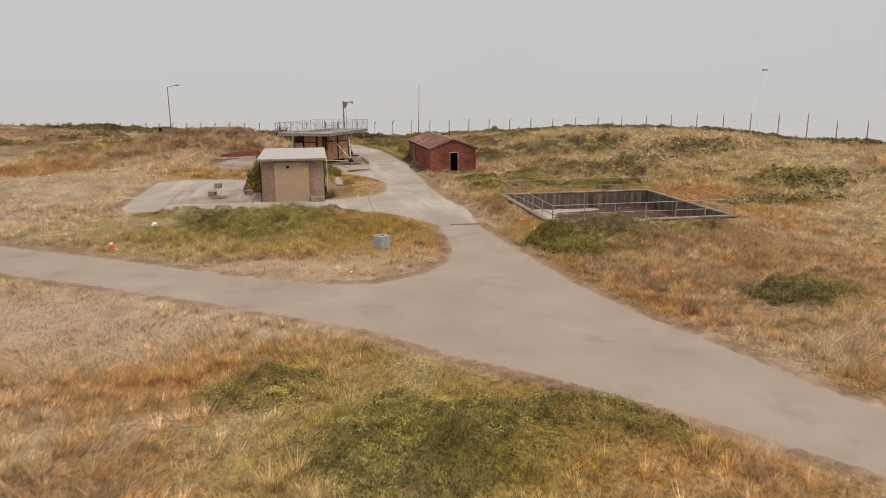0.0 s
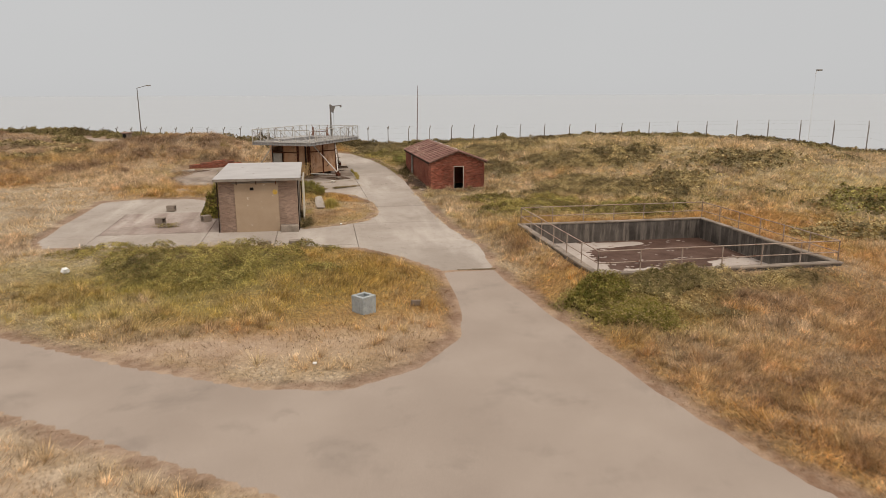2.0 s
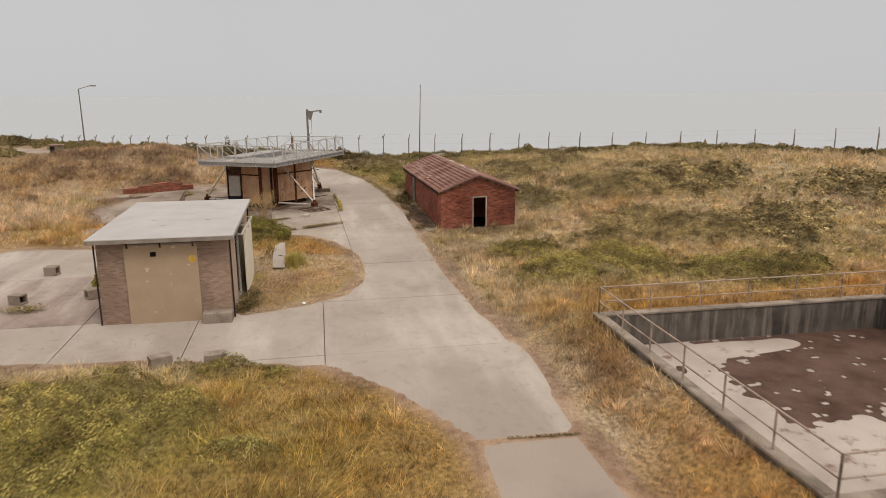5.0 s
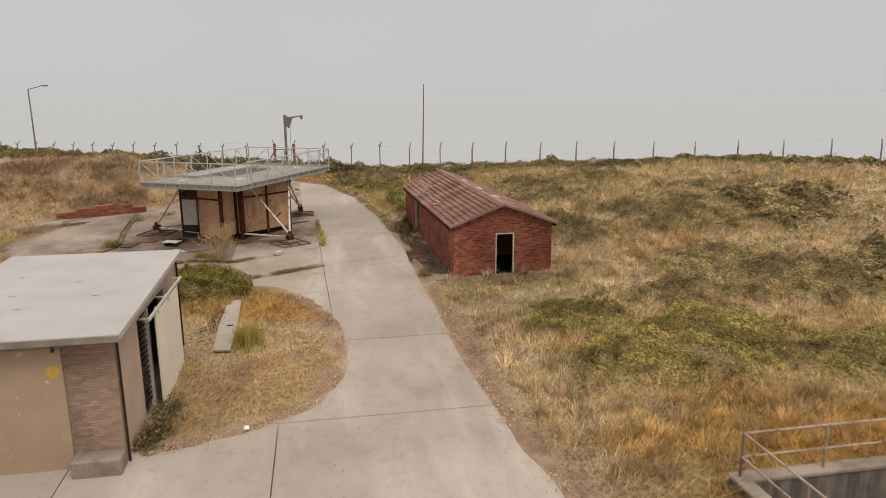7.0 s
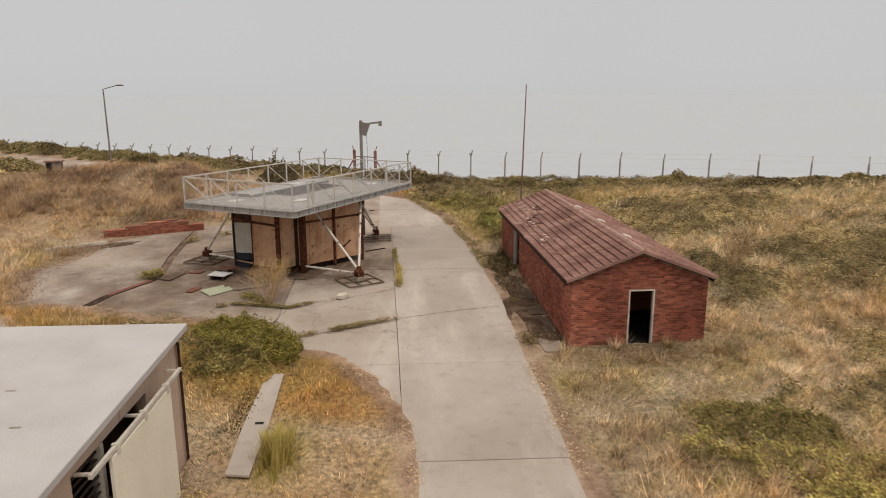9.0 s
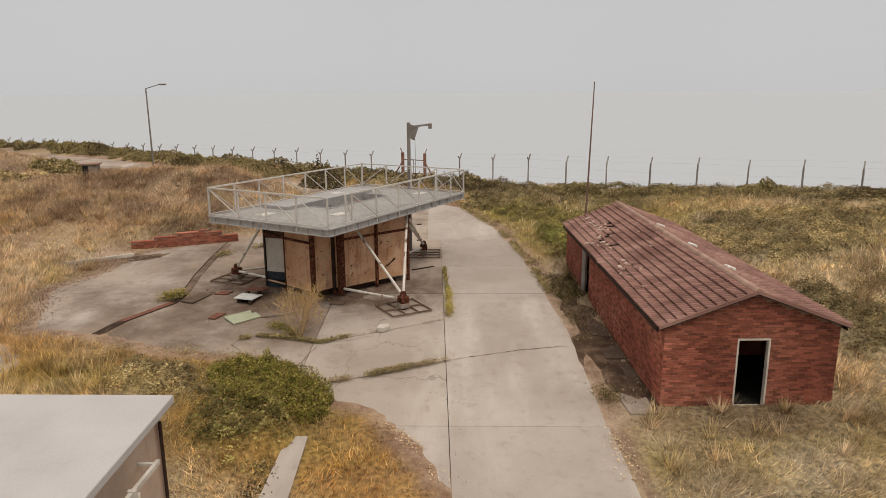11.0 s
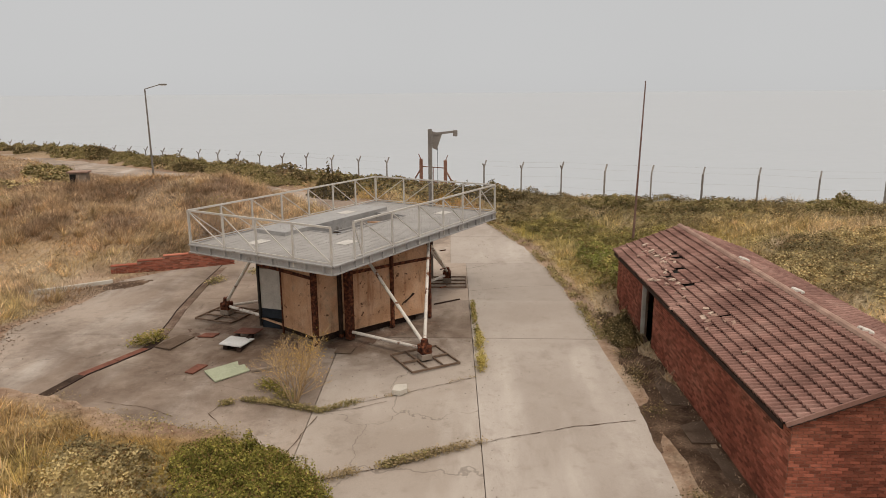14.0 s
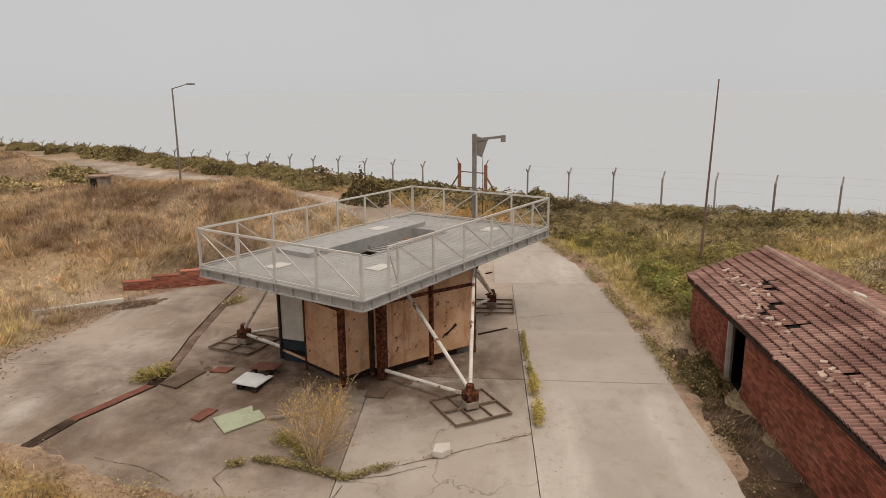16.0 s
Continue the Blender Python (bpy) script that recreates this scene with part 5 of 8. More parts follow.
# eastern side: louvres, cream sliding door standing open, pipes
for k in range(17):
    part("louvre", box(B(), (-0.02, 2.2, -0.07), (0.02, 3.3, 0.07)), M_RUST_DARK, hut).matrix_basis = Matrix.Translation((W_ - 0.1, 0, 0.35 + k * 0.165)) @ pose(0, 0, 0, 0, 38, 0)
part("louvre_frame", box(B(), (W_ - 0.2, 3.28, 0.0), (W_ + 0.03, 3.4, 3.15)), M_WHITE, hut, "white frame")
part("sliding_door", box(B(), (W_ + 0.28, 3.0, 0.0), (W_ + 0.36, 6.1, 3.05), bevel=0.01), M_CREAM, hut, "cream painted sliding door panel")
part("door_rail", box(B(), (W_ + 0.29, 2.2, 3.1), (W_ + 0.36, 6.9, 3.18)), M_WHITE, hut, "white steel track")
for yy in (2.3, 4.5, 6.8):
    part("rail_bracket", box(B(), (W_ - 0.02, yy - 0.03, 3.12), (W_ + 0.3, yy + 0.03, 3.17)), M_WHITE, hut)
for yy in (3.25, 4.6, 5.9):
    part("hanger", box(B(), (W_ + 0.26, yy - 0.04, 3.0), (W_ + 0.4, yy + 0.04, 3.2)), M_WHITE, hut)
for xx, yy in ((-0.08, -0.02), (W_ + 0.06, 0.06), (W_ + 0.06, L_ - 0.1)):
    part("downpipe", bar(B(), (xx, yy, -0.05), (xx, yy, HT - 0.08), 0.07, seg=8), M_RUST_DARK, hut, "dark brown downpipe")
plank = part("plank", box(B(), (-0.06, -0.9, 0), (0.06, 0.9, 0.05)), M_WHITE)
plank.matrix_world = pose(1.05, 61.4, 0.16, 6, 0, -8)
tagged(plank, "white painted plank leaning at the hut's side", "plank")

# ---- concrete tank in the ground, with its rail ----
px0, px1, py0, py1 = PIT
tank = thing("concrete_tank", pose(px0, py0, 0), "sunken square concrete tank with silted floor and rusty handrail", "tank")
TW, TL, RIM, FLOOR = px1 - px0, py1 - py0, 0.77, -0.5
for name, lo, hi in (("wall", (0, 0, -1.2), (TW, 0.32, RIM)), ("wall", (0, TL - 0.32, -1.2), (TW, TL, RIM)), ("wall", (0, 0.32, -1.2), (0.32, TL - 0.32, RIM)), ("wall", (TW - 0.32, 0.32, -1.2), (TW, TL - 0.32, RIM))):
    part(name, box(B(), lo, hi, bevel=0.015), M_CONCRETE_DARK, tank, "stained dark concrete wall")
for lo, hi in (((-0.03, -0.03, RIM), (TW + 0.03, 0.36, RIM + 0.1)), ((-0.03, TL - 0.36, RIM), (TW + 0.03, TL + 0.03, RIM + 0.1)), ((-0.03, 0.36, RIM), (0.36, TL - 0.36, RIM + 0.1)), ((TW - 0.36, 0.36, RIM), (TW + 0.03, TL - 0.36, RIM + 0.1))):
    part("coping", box(B(), lo, hi, bevel=0.02), M_COPING, tank, "weathered brownish concrete coping")
part("floor", box(B(), (0.3, 0.3, -1.3), (TW - 0.3, TL - 0.3, FLOOR)), M_POOL, tank, "pale dusty concrete floor")
st = 0.09
U, V = np.meshgrid(np.arange(0.34, TW - 0.34, st), np.arange(0.34, TL - 0.34, st))
w_ = U.shape[1]
U, V = U.ravel(), V.ravel()
f_ = np.minimum((V - 5.7 - 0.3 * np.maximum(U - 7.5, 0)) / 1.6, (U - 3.9 + 0.12 * (V - 6)) / 1.8) + (fnoise(U, V, 2.4, 24) - 0.5) * 1.5 + (fnoise(U, V, 0.5, 25) - 0.5) * 0.9
f_ = np.minimum(f_, 0.9) - 1.4 * sstep(0.74, 0.82, fnoise(U, V, 0.3, 27))
f_ = f_ - 1.9 * np.exp(-((U - 5.0) / 3.4) ** 2 - ((V - 11.7) / 0.9) ** 2) - 0.7 * np.exp(-((U - 7.6) / 0.6) ** 2 - ((V - 12.0) / 0.5) ** 2)
zz_ = FLOOR + 0.003 + 0.045 * np.clip(f_, -0.3, 0.5)
ii, jj = np.meshgrid(np.arange(w_ - 1), np.arange(len(U) // w_ - 1))
q_ = (jj * w_ + ii).ravel()
q_ = q_[np.minimum(np.minimum(f_[q_], f_[q_ + 1]), np.minimum(f_[q_ + w_], f_[q_ + w_ + 1])) > -0.28]
silt = tri_mesh("silt", np.stack([U, V, zz_], -1), np.stack([q_, q_ + 1, q_ + w_ + 1, q_ + w_], -1), M_SILT, smooth=True)
silt.parent = tank
tagged(silt, "sheet of dried brown silt with ragged edges")
HR = RIM + 1.16
def rail_run(a, b, n):
    for k in range(n + 1):
        t = k / n
        x, y = a[0] + (b[0] - a[0]) * t, a[1] + (b[1] - a[1]) * t
        part("rail_post", bar(B(), (x, y, RIM + 0.08), (x, y, HR), 0.062, seg=8), M_PITRAIL, tank, "rusty tubular post")
    for z, w in ((HR, 0.058), (RIM + 0.58, 0.05)):
        part("handrail", bar(B(), (*a, z), (*b, z), w, seg=8), M_PITRAIL, tank, "faded tubular rail")
m_ = 0.16
rail_run((m_, m_), (m_, TL - m_), 6)
rail_run((m_, TL - m_), (TW - m_, TL - m_), 6)
rail_run((TW - m_, TL - m_), (TW - m_, m_), 6)
rail_run((TW - m_, m_), (m_, m_), 6)

# ---- turret cabin with its overhanging deck ----
GZT = float(level(85.5)) + 0.04
TUR = Matrix.Translation((1.42, 80.5, GZT)) @ Matrix(((0.475, -0.880, 0, 0), (0.880, 0.475, 0, 0), (0, 0, 1, 0), (0, 0, 0, 1)))
turret = thing("deck_cabin", TUR, "rusting tan steel cabin on outriggers under a railed galvanised deck", "cabin")
DZ = 4.42 - GZT
DL, DW = 11.0, 6.5
inv = TUR.inverted()
def loc(x, y, z=0.0):
    return inv @ Vector((x, y, z))
# deck plates round the hatch
hx0, hx1, hy0, hy1 = 3.9, 8.4, 3.0, 4.6
for lo, hi in (((0.06, 0.06), (hx0, DW - 0.06)), ((hx1, 0.06), (DL - 0.06, DW - 0.06)), ((hx0, 0.06), (hx1, hy0)), ((hx0, hy1), (hx1, DW - 0.06))):
    part("deck_plate", box(B(), (*lo, DZ - 0.05), (*hi, DZ)), M_GRATE, turret, "grey grating deck plate")
bm = B()
for k in range(58):
    x = 0.25 + k * 0.185
    if x > DL - 0.1:
        break
    for ya, yb in ((0.08, DW - 0.08),) if not hx0 - 0.02 < x < hx1 + 0.02 else ((0.08, hy0), (hy1, DW - 0.08)):
        box(bm, (x - 0.008, ya, DZ), (x + 0.008, yb, DZ + 0.004))
part("grating", bm, M_GRATE, turret)
for ya, yb in ((hy0, hy0 + 0.04), (hy1 - 0.04, hy1)):
    part("hatch_rim", box(B(), (hx0, ya, DZ - 0.35), (hx1, yb, DZ + 0.04)), M_GALV, turret)
for xa, xb in ((hx0, hx0 + 0.04), (hx1 - 0.04, hx1)):
    part("hatch_rim", box(B(), (xa, hy0 + 0.04, DZ - 0.35), (xb, hy1 - 0.04, DZ + 0.04)), M_GALV, turret)
# hatch floor painted near black for the shade down the hatch
part("hatch_floor", box(B(), (hx0 + 0.04, hy0 + 0.04, DZ - 1.6), (hx1 - 0.04, hy1 - 0.04, DZ - 1.5)), M_DARK_SHADE, turret)
for k in range(9):
    xx = hx0 + 1.6 + k * 0.24
    part("hatch_tread", box(B(), (xx, hy0 + 0.3, DZ - 0.32), (xx + 0.1, hy1 - 0.06, DZ - 0.28)), M_GALV, turret)
cover = part("hatch_cover", box(B(), (2.7, 4.55, DZ + 0.1), (9.2, 6.05, DZ + 0.15), bevel=0.006), M_GALV, turret, "smooth grey sliding cover plate")
part("cover_lip", box(B(), (2.7, 4.55, DZ + 0.005), (9.2, 4.585, DZ + 0.1)), M_GALV, cover)
part("cover_lip", box(B(), (2.7, 4.585, DZ + 0.005), (2.735, 6.05, DZ + 0.1)), M_GALV, cover)
for lx, ly in ((1.1, 4.4), (6.8, 5.0), (2.6, 1.6), (9.4, 1.7)):
    part("access_panel", box(B(), (lx, ly, DZ + (0.15 if ly > 4.5 else 0.008)), (lx + 0.75, ly + 0.5, DZ + (0.165 if ly > 4.5 else 0.02))), M_RAIL_PALE, turret, "pale bolted access panel")
# edge channels with stubs
def edge_channel(a, b, name="edge_beam"):
    a, b = Vector(a), Vector(b)
    d = (b - a).normalized()
    nrm = Vector((d.y, -d.x, 0))
    q = Matrix(((d.x, -nrm.x, 0, a.x), (d.y, -nrm.y, 0, a.y), (0, 0, 1, 0), (0, 0, 0, 1)))
    L = (b - a).length
    bm = B()
    box(bm, (0, 0.02, DZ - 0.27), (L, 0.05, DZ + 0.03), q)
    box(bm, (0, -0.05, DZ - 0.015), (L, 0.02, DZ + 0.03), q)
    box(bm, (0, -0.05, DZ - 0.27), (L, 0.02, DZ - 0.24), q)
    ob = part(name, bm, M_GALV, turret, "galvanised channel beam")
    n = int(L / 0.72)
    for k in range(n):
        x = (k + 0.5) * L / n
        part("stiffener", box(B(), (x - 0.012, -0.045, DZ - 0.24), (x + 0.012, 0.02, DZ - 0.015), q), M_GALV, ob)
edge_channel((0, 0, 0), (DL, 0, 0))
edge_channel((DL, 0, 0), (DL, DW, 0))
edge_channel((DL, DW, 0), (0, DW, 0))
edge_channel((0, DW, 0), (0, 0, 0))
for k in range(8):
    x = 0.7 + k * 1.37
    part("joist", box(B(), (x - 0.05, 0.06, DZ - 0.25), (x + 0.05, DW - 0.06, DZ - 0.05)) if not hx0 - 0.1 < x < hx1 + 0.1 else box(B(), (x - 0.05, 0.06, DZ - 0.25), (x + 0.05, hy0 - 0.01, DZ - 0.05)), M_RUST_DARK, turret)
# guard rail: posts, top rail, one brace in each bay, wire mesh
RH = 1.22
def guard(a, b, stations, mesh=True, flip=False, material=None):
    a, b = Vector(a), Vector(b)
    d = (b - a)
    L = d.length
    d.normalize()
    material = material or M_RAIL_PALE
    pts = [a + d * s for s in stations]
    for p in pts:
        part("rail_post", box(B(), (p.x - 0.028, p.y - 0.028, DZ - 0.2), (p.x + 0.028, p.y + 0.028, DZ + RH)), material, turret, "angle-iron guard post")
    part("top_rail", bar(B(), pts[0] + Vector((0, 0, DZ + RH)), pts[-1] + Vector((0, 0, DZ + RH)), 0.06, 0.06), material, turret, "pale top rail")
    part("toe_rail", bar(B(), pts[0] + Vector((0, 0, DZ + 0.1)), pts[-1] + Vector((0, 0, DZ + 0.1)), 0.035, 0.035), material, turret)
    for i, (p, q) in enumerate(zip(pts, pts[1:])):
        p, q = (q, p) if flip else (p, q)
        part("brace", bar(B(), p + Vector((0, 0, DZ + RH - 0.03)), q + Vector((0, 0, DZ + 0.1)), 0.032, 0.032), material, turret)
    if mesh:
        bm = B()
        n = int((pts[-1] - pts[0]).length / 0.11)
        for k in range(n):
            p = pts[0] + (pts[-1] - pts[0]) * (k + 0.5) / n
            bar(bm, p + Vector((0, 0, DZ + 0.05)), p + Vector((0, 0, DZ + RH - 0.03)), 0.0018)
        for k in range(10):
            z = Vector((0, 0, DZ + 0.1 + k * 0.11))
            bar(bm, pts[0] + z, pts[-1] + z, 0.0018)
        tagged(part("wire_mesh", bm, M_GALV, turret, "fine welded wire infill"), kind="stuff")
guard((0.03, DW - 0.03, 0), (0.03, 0.03, 0), [0, 1.72, 3.25, 4.85, 6.42], flip=False)
guard((0, 0.03, 0), (DL, 0.03, 0), [1.12, 1.52, 3.2, 4.9, 6.6, 8.1, 9.6, 10.95])
guard((DL - 0.03, 0.03, 0), (DL - 0.03, DW - 0.03, 0), [0, 1.6, 3.2, 4.8, 6.42])
guard((DL, DW - 0.03, 0), (0, DW - 0.03, 0), [0.05, 1.6, 3.2, 4.8, 6.4, 8.0, 9.5, 10.95], flip=True)
# cabin below the deck: footprint in world metres, carried into the deck's frame
plan = [(-2.5, 85.3), (-1.38, 84.44), (-0.6, 83.83), (0.12, 83.25), (0.85, 84.1), (1.2, 84.0), (2.6, 85.25), (3.95, 86.4), (3.0, 89.2), (-0.6, 89.8), (-2.9, 87.4)]
foot = [loc(x, y) for x, y in plan]
bm = B()
lo_ = [bm.verts.new((p.x, p.y, 0.32)) for p in foot]
hi_ = [bm.verts.new((p.x, p.y, DZ - 0.27)) for p in foot]
for i in range(len(foot)):
    j = (i + 1) % len(foot)
    if i in (0,):
        continue
    bm.faces.new((lo_[i], lo_[j], hi_[j], hi_[i]))
bm.faces.new(lo_[::-1])
bmesh.ops.recalc_face_normals(bm, faces=bm.faces)
bmesh.ops.solidify(bm, geom=bm.faces[:], thickness=0.04)
part("cabin_body", bm, M_PANEL, turret, "tan steel cabin streaked with rust")
# dark skirt well inside the walls, added to paint the shadow under the cabin
cen = sum(foot, Vector((0, 0, 0))) / len(foot)
bm = B()
ring = [(cen + (p - cen) * 0.84) for p in foot]
lo2 = [bm.verts.new((p.x, p.y, -0.02)) for p in ring]
hi2 = [bm.verts.new((p.x, p.y, 0.33)) for p in ring]
for i in range(len(ring)):
    j = (i + 1) % len(ring)
    bm.faces.new((lo2[i], lo2[j], hi2[j], hi2[i]))
bmesh.ops.recalc_face_normals(bm, faces=bm.faces)
part("underside_shade", bm, M_RUST_DARK, turret, "dark inset skirt standing for the shadow under the cabin")
bm = B()
bm.faces.new([bm.verts.new((cen.x + (p.x - cen.x) * 0.97, cen.y + (p.y - cen.y) * 0.97, 0.385)) for p in foot])
# floor painted near black for the shade under the deck
part("cabin_floor", bm, M_DARK_SHADE, turret, "cabin floor coloured near black for the shade inside")
# rusty columns and rims
def face_parts(i, j, w=0.1, out=0.03):
    p, q = foot[i], foot[j]
    d = (q - p).normalized()
    nrm = Vector((d.y, -d.x, 0))
    for z0, z1 in ((0.3, 0.5), (DZ - 0.38, DZ - 0.27)):
        bm = B()
        bar(bm, p + nrm * out * 0.5 + Vector((0, 0, (z0 + z1) / 2)), q + nrm * out * 0.5 + Vector((0, 0, (z0 + z1) / 2)), 0.05, z1 - z0)
        part("rim", bm, M_RUST, turret, "flaking rusty rim")
for i, j in ((0, 1), (1, 2), (2, 3), (5, 6), (6, 7)):
    face_parts(i, j)
for i, w in ((0, 0.09), (1, 0.07), (3, 0.18), (4, 0.14), (5, 0.26), (6, 0.15), (7, 0.13)):
    p = foot[i]
    part("column", box(B(), (p.x - w / 2, p.y - w / 2, 0.03), (p.x + w / 2, p.y + w / 2, DZ - 0.28), bevel=0.012), M_RUST if i not in (0,) else M_PIPE, turret, "rusted flanged column")
part("slot_panel", box(B(), (foot[4].x - 0.1, foot[4].y - 0.1, 0.2), (foot[4].x + 0.25, foot[4].y + 0.25, DZ - 0.3)), M_RUST_DARK, turret)
# open doorway: inner lining, white above and dark blue below; a dark sheet paints the shade behind
p, q = foot[0], foot[1]
d = (q - p).normalized()
nin = Vector((-d.y, d.x, 0))
lin = p + nin * 0.9
def quad_wall(a, b, z0, z1, material, name, label=""):
    bm = B()
    bar(bm, Vector(a) + Vector((0, 0, (z0 + z1) / 2)), Vector(b) + Vector((0, 0, (z0 + z1) / 2)), 0.03, z1 - z0)
    return part(name, bm, material, turret, label)
inner = q + nin * 0.55 - d * 0.05
wm = p + (q - p) * 0.62 + nin * 0.4
quad_wall(p + d * 0.03 + nin * 0.06, wm, 1.55, DZ - 0.5, M_WHITE, "lining", "grimy white upper lining")
quad_wall(p + d * 0.03 + nin * 0.06, wm, 0.32, 1.55, M_BLUE, "lining", "dark blue lower lining")
# dark sheet across the doorway, painted as the shade of the cabin
quad_wall(wm + nin * 0.05, q + nin * 0.7 + d * 0.3, 0.32, DZ - 0.3, M_DARK_SHADE, "lining", "dark sheet for the shade inside the doorway")
# paint scars on the panels: a rusty gash
bm = B()
pp = foot[6] + (foot[7] - foot[6]) * 0.45
dd = (foot[7] - foot[6]).normalized()
nn = Vector((dd.y, -dd.x, 0))
for q0, z0_, q1, z1_, w_ in ((-0.3, 1.72, 0.24, 1.98, 0.035), (-0.22, 1.7, -0.02, 1.86, 0.06), (0.0, 1.86, 0.2, 2.02, 0.07), (-0.36, 1.64, -0.24, 1.78, 0.03)):
    bar(bm, pp + nn * 0.026 + Vector((0, 0, z0_)) + dd * q0, pp + nn * 0.026 + Vector((0, 0, z1_)) + dd * q1, 0.012, w_)
part("scar", bm, M_RUST_DARK, turret, "dark rusty gash")
# outriggers: foot frame, swivel block, struts
def outrigger(cx, cy, ang, tops, low, size=1.75):
    c = loc(cx, cy, GZT)
    gz = float(level(cy) - level(85.5)) - 0.015
    m = Matrix.Translation((c.x, c.y, gz)) @ pose(0, 0, 0, 0, 0, ang)
    bm = B()
    s = size / 2
    for k in (-s, 0, s):
        box(bm, (-s, k - 0.022, 0.02), (s, k + 0.022, 0.085), m)
    for k in (-s, -s / 3, s / 3, s):
        box(bm, (k - 0.02, -s, 0.02), (k + 0.02, s, 0.075), m)
    fr = part("foot_frame", bm, M_FRAME, turret, "rusty square foot frame lying on the concrete")
    bm = B()
    part("foot_pedestal", box(B(), (-0.2, -0.2, 0.05), (0.2, 0.2, 0.26), m, bevel=0.02), M_COPING, fr, "pale worn pedestal block")
    box(bm, (-0.19, -0.19, 0.26), (0.19, 0.19, 0.56), m, bevel=0.02)
    box(bm, (-0.25, -0.06, 0.4), (0.25, 0.06, 0.52), m, bevel=0.015)
    r = bmesh.ops.create_cone(bm, cap_ends=True, segments=12, radius1=0.16, radius2=0.11, depth=0.3)
    bmesh.ops.transform(bm, matrix=m @ Matrix.Translation((0, 0, 0.6)), verts=r["verts"])
    part("foot_block", bm, M_RUST, fr, "rusted swivel block")
    for tp in tops:
        part("strut", bar(B(), (c.x, c.y, gz + 0.55), tp, 0.12, seg=10), M_STRUT, turret, "white painted tubular strut with rust")
    for tp in low:
        part("stay", bar(B(), (c.x, c.y, gz + 0.4), tp, 0.12, seg=10), M_STRUT, turret, "white painted horizontal stay")
up_ = lambda i, z: Vector((foot[i].x, foot[i].y, z))
mid = foot[5] + (foot[6] - foot[5]) * 0.35
outrigger(4.05, 82.3, -31, [Vector((mid.x, mid.y, DZ - 0.5)), up_(7, DZ - 0.4)], [up_(5, 0.3)])
outrigger(-4.3, 86.6, 10, [up_(0, DZ - 0.6)], [up_(0, 0.45), up_(10, 0.4)])
outrigger(4.45, 91.2, 30, [up_(7, DZ - 0.5), up_(8, DZ - 0.4)], [up_(8, 0.4)])
bm = B()
bar(bm, up_(7, DZ - 0.6), up_(7, DZ - 0.3), 0.22, 0.22)
part("bracket", bm, M_RUST, turret)
for k in range(3):
    t_ = 0.3 + 0.3 * k
    part("ladder_rung", bar(B(), loc(4.28, 88.4, GZT + 0.7 + k * 0.8), loc(4.5, 88.6, GZT + 0.7 + k * 0.8), 0.04), M_RUST, turret)
frame2 = part("ground_frame", box(B(), (0, 0, 0), (1.3, 0.06, 0.05)), M_RUST_DARK)
frame2.matrix_world = pose(4.05, 88.0, float(level(88.3)) + 0.03, 0, 0, 35)
tagged(frame2, "rusty steel bar lying on the concrete by the cabin", "bar")

# davit behind the deck
DG = float(ground(3.68, 91.95)) + 0.1
davit = thing("davit", pose(3.68, 91.95, DG), "grey steel davit hoist with a short jib arm", "davit")
part("post", box(B(), (-0.09, -0.09, -0.1), (0.09, 0.09, 7.95 - DG), bevel=0.01), M_LAMP, davit)
bm = B()
bar(bm, (0.1, 0, 7.72 - DG), (1.2, 0, 7.84 - DG), 0.13, 0.1)
part("jib", bm, M_LAMP, davit)
part("jib_end", box(B(), (1.05, -0.08, 7.62 - DG), (1.25, 0.08, 7.9 - DG), bevel=0.02), M_LAMP, davit)
bm = B()
vs = [bm.verts.new(p) for p in ((0.1, -0.03, 7.1 - DG), (0.3, -0.03, 7.0 - DG), (0.55, -0.03, 7.72 - DG), (0.1, -0.03, 7.85 - DG))]
f = bm.faces.new(vs)
rr = bmesh.ops.extrude_face_region(bm, geom=[f])
bmesh.ops.translate(bm, vec=(0, 0.06, 0), verts=[v for v in rr["geom"] if isinstance(v, bmesh.types.BMVert)])
bmesh.ops.recalc_face_normals(bm, faces=bm.faces)
part("gusset", bm, M_LAMP, davit)
part("cable", bar(B(), (0.34, 0, 4.6 - DG), (0.34, 0, 7.1 - DG), 0.02), M_PIPE, davit)

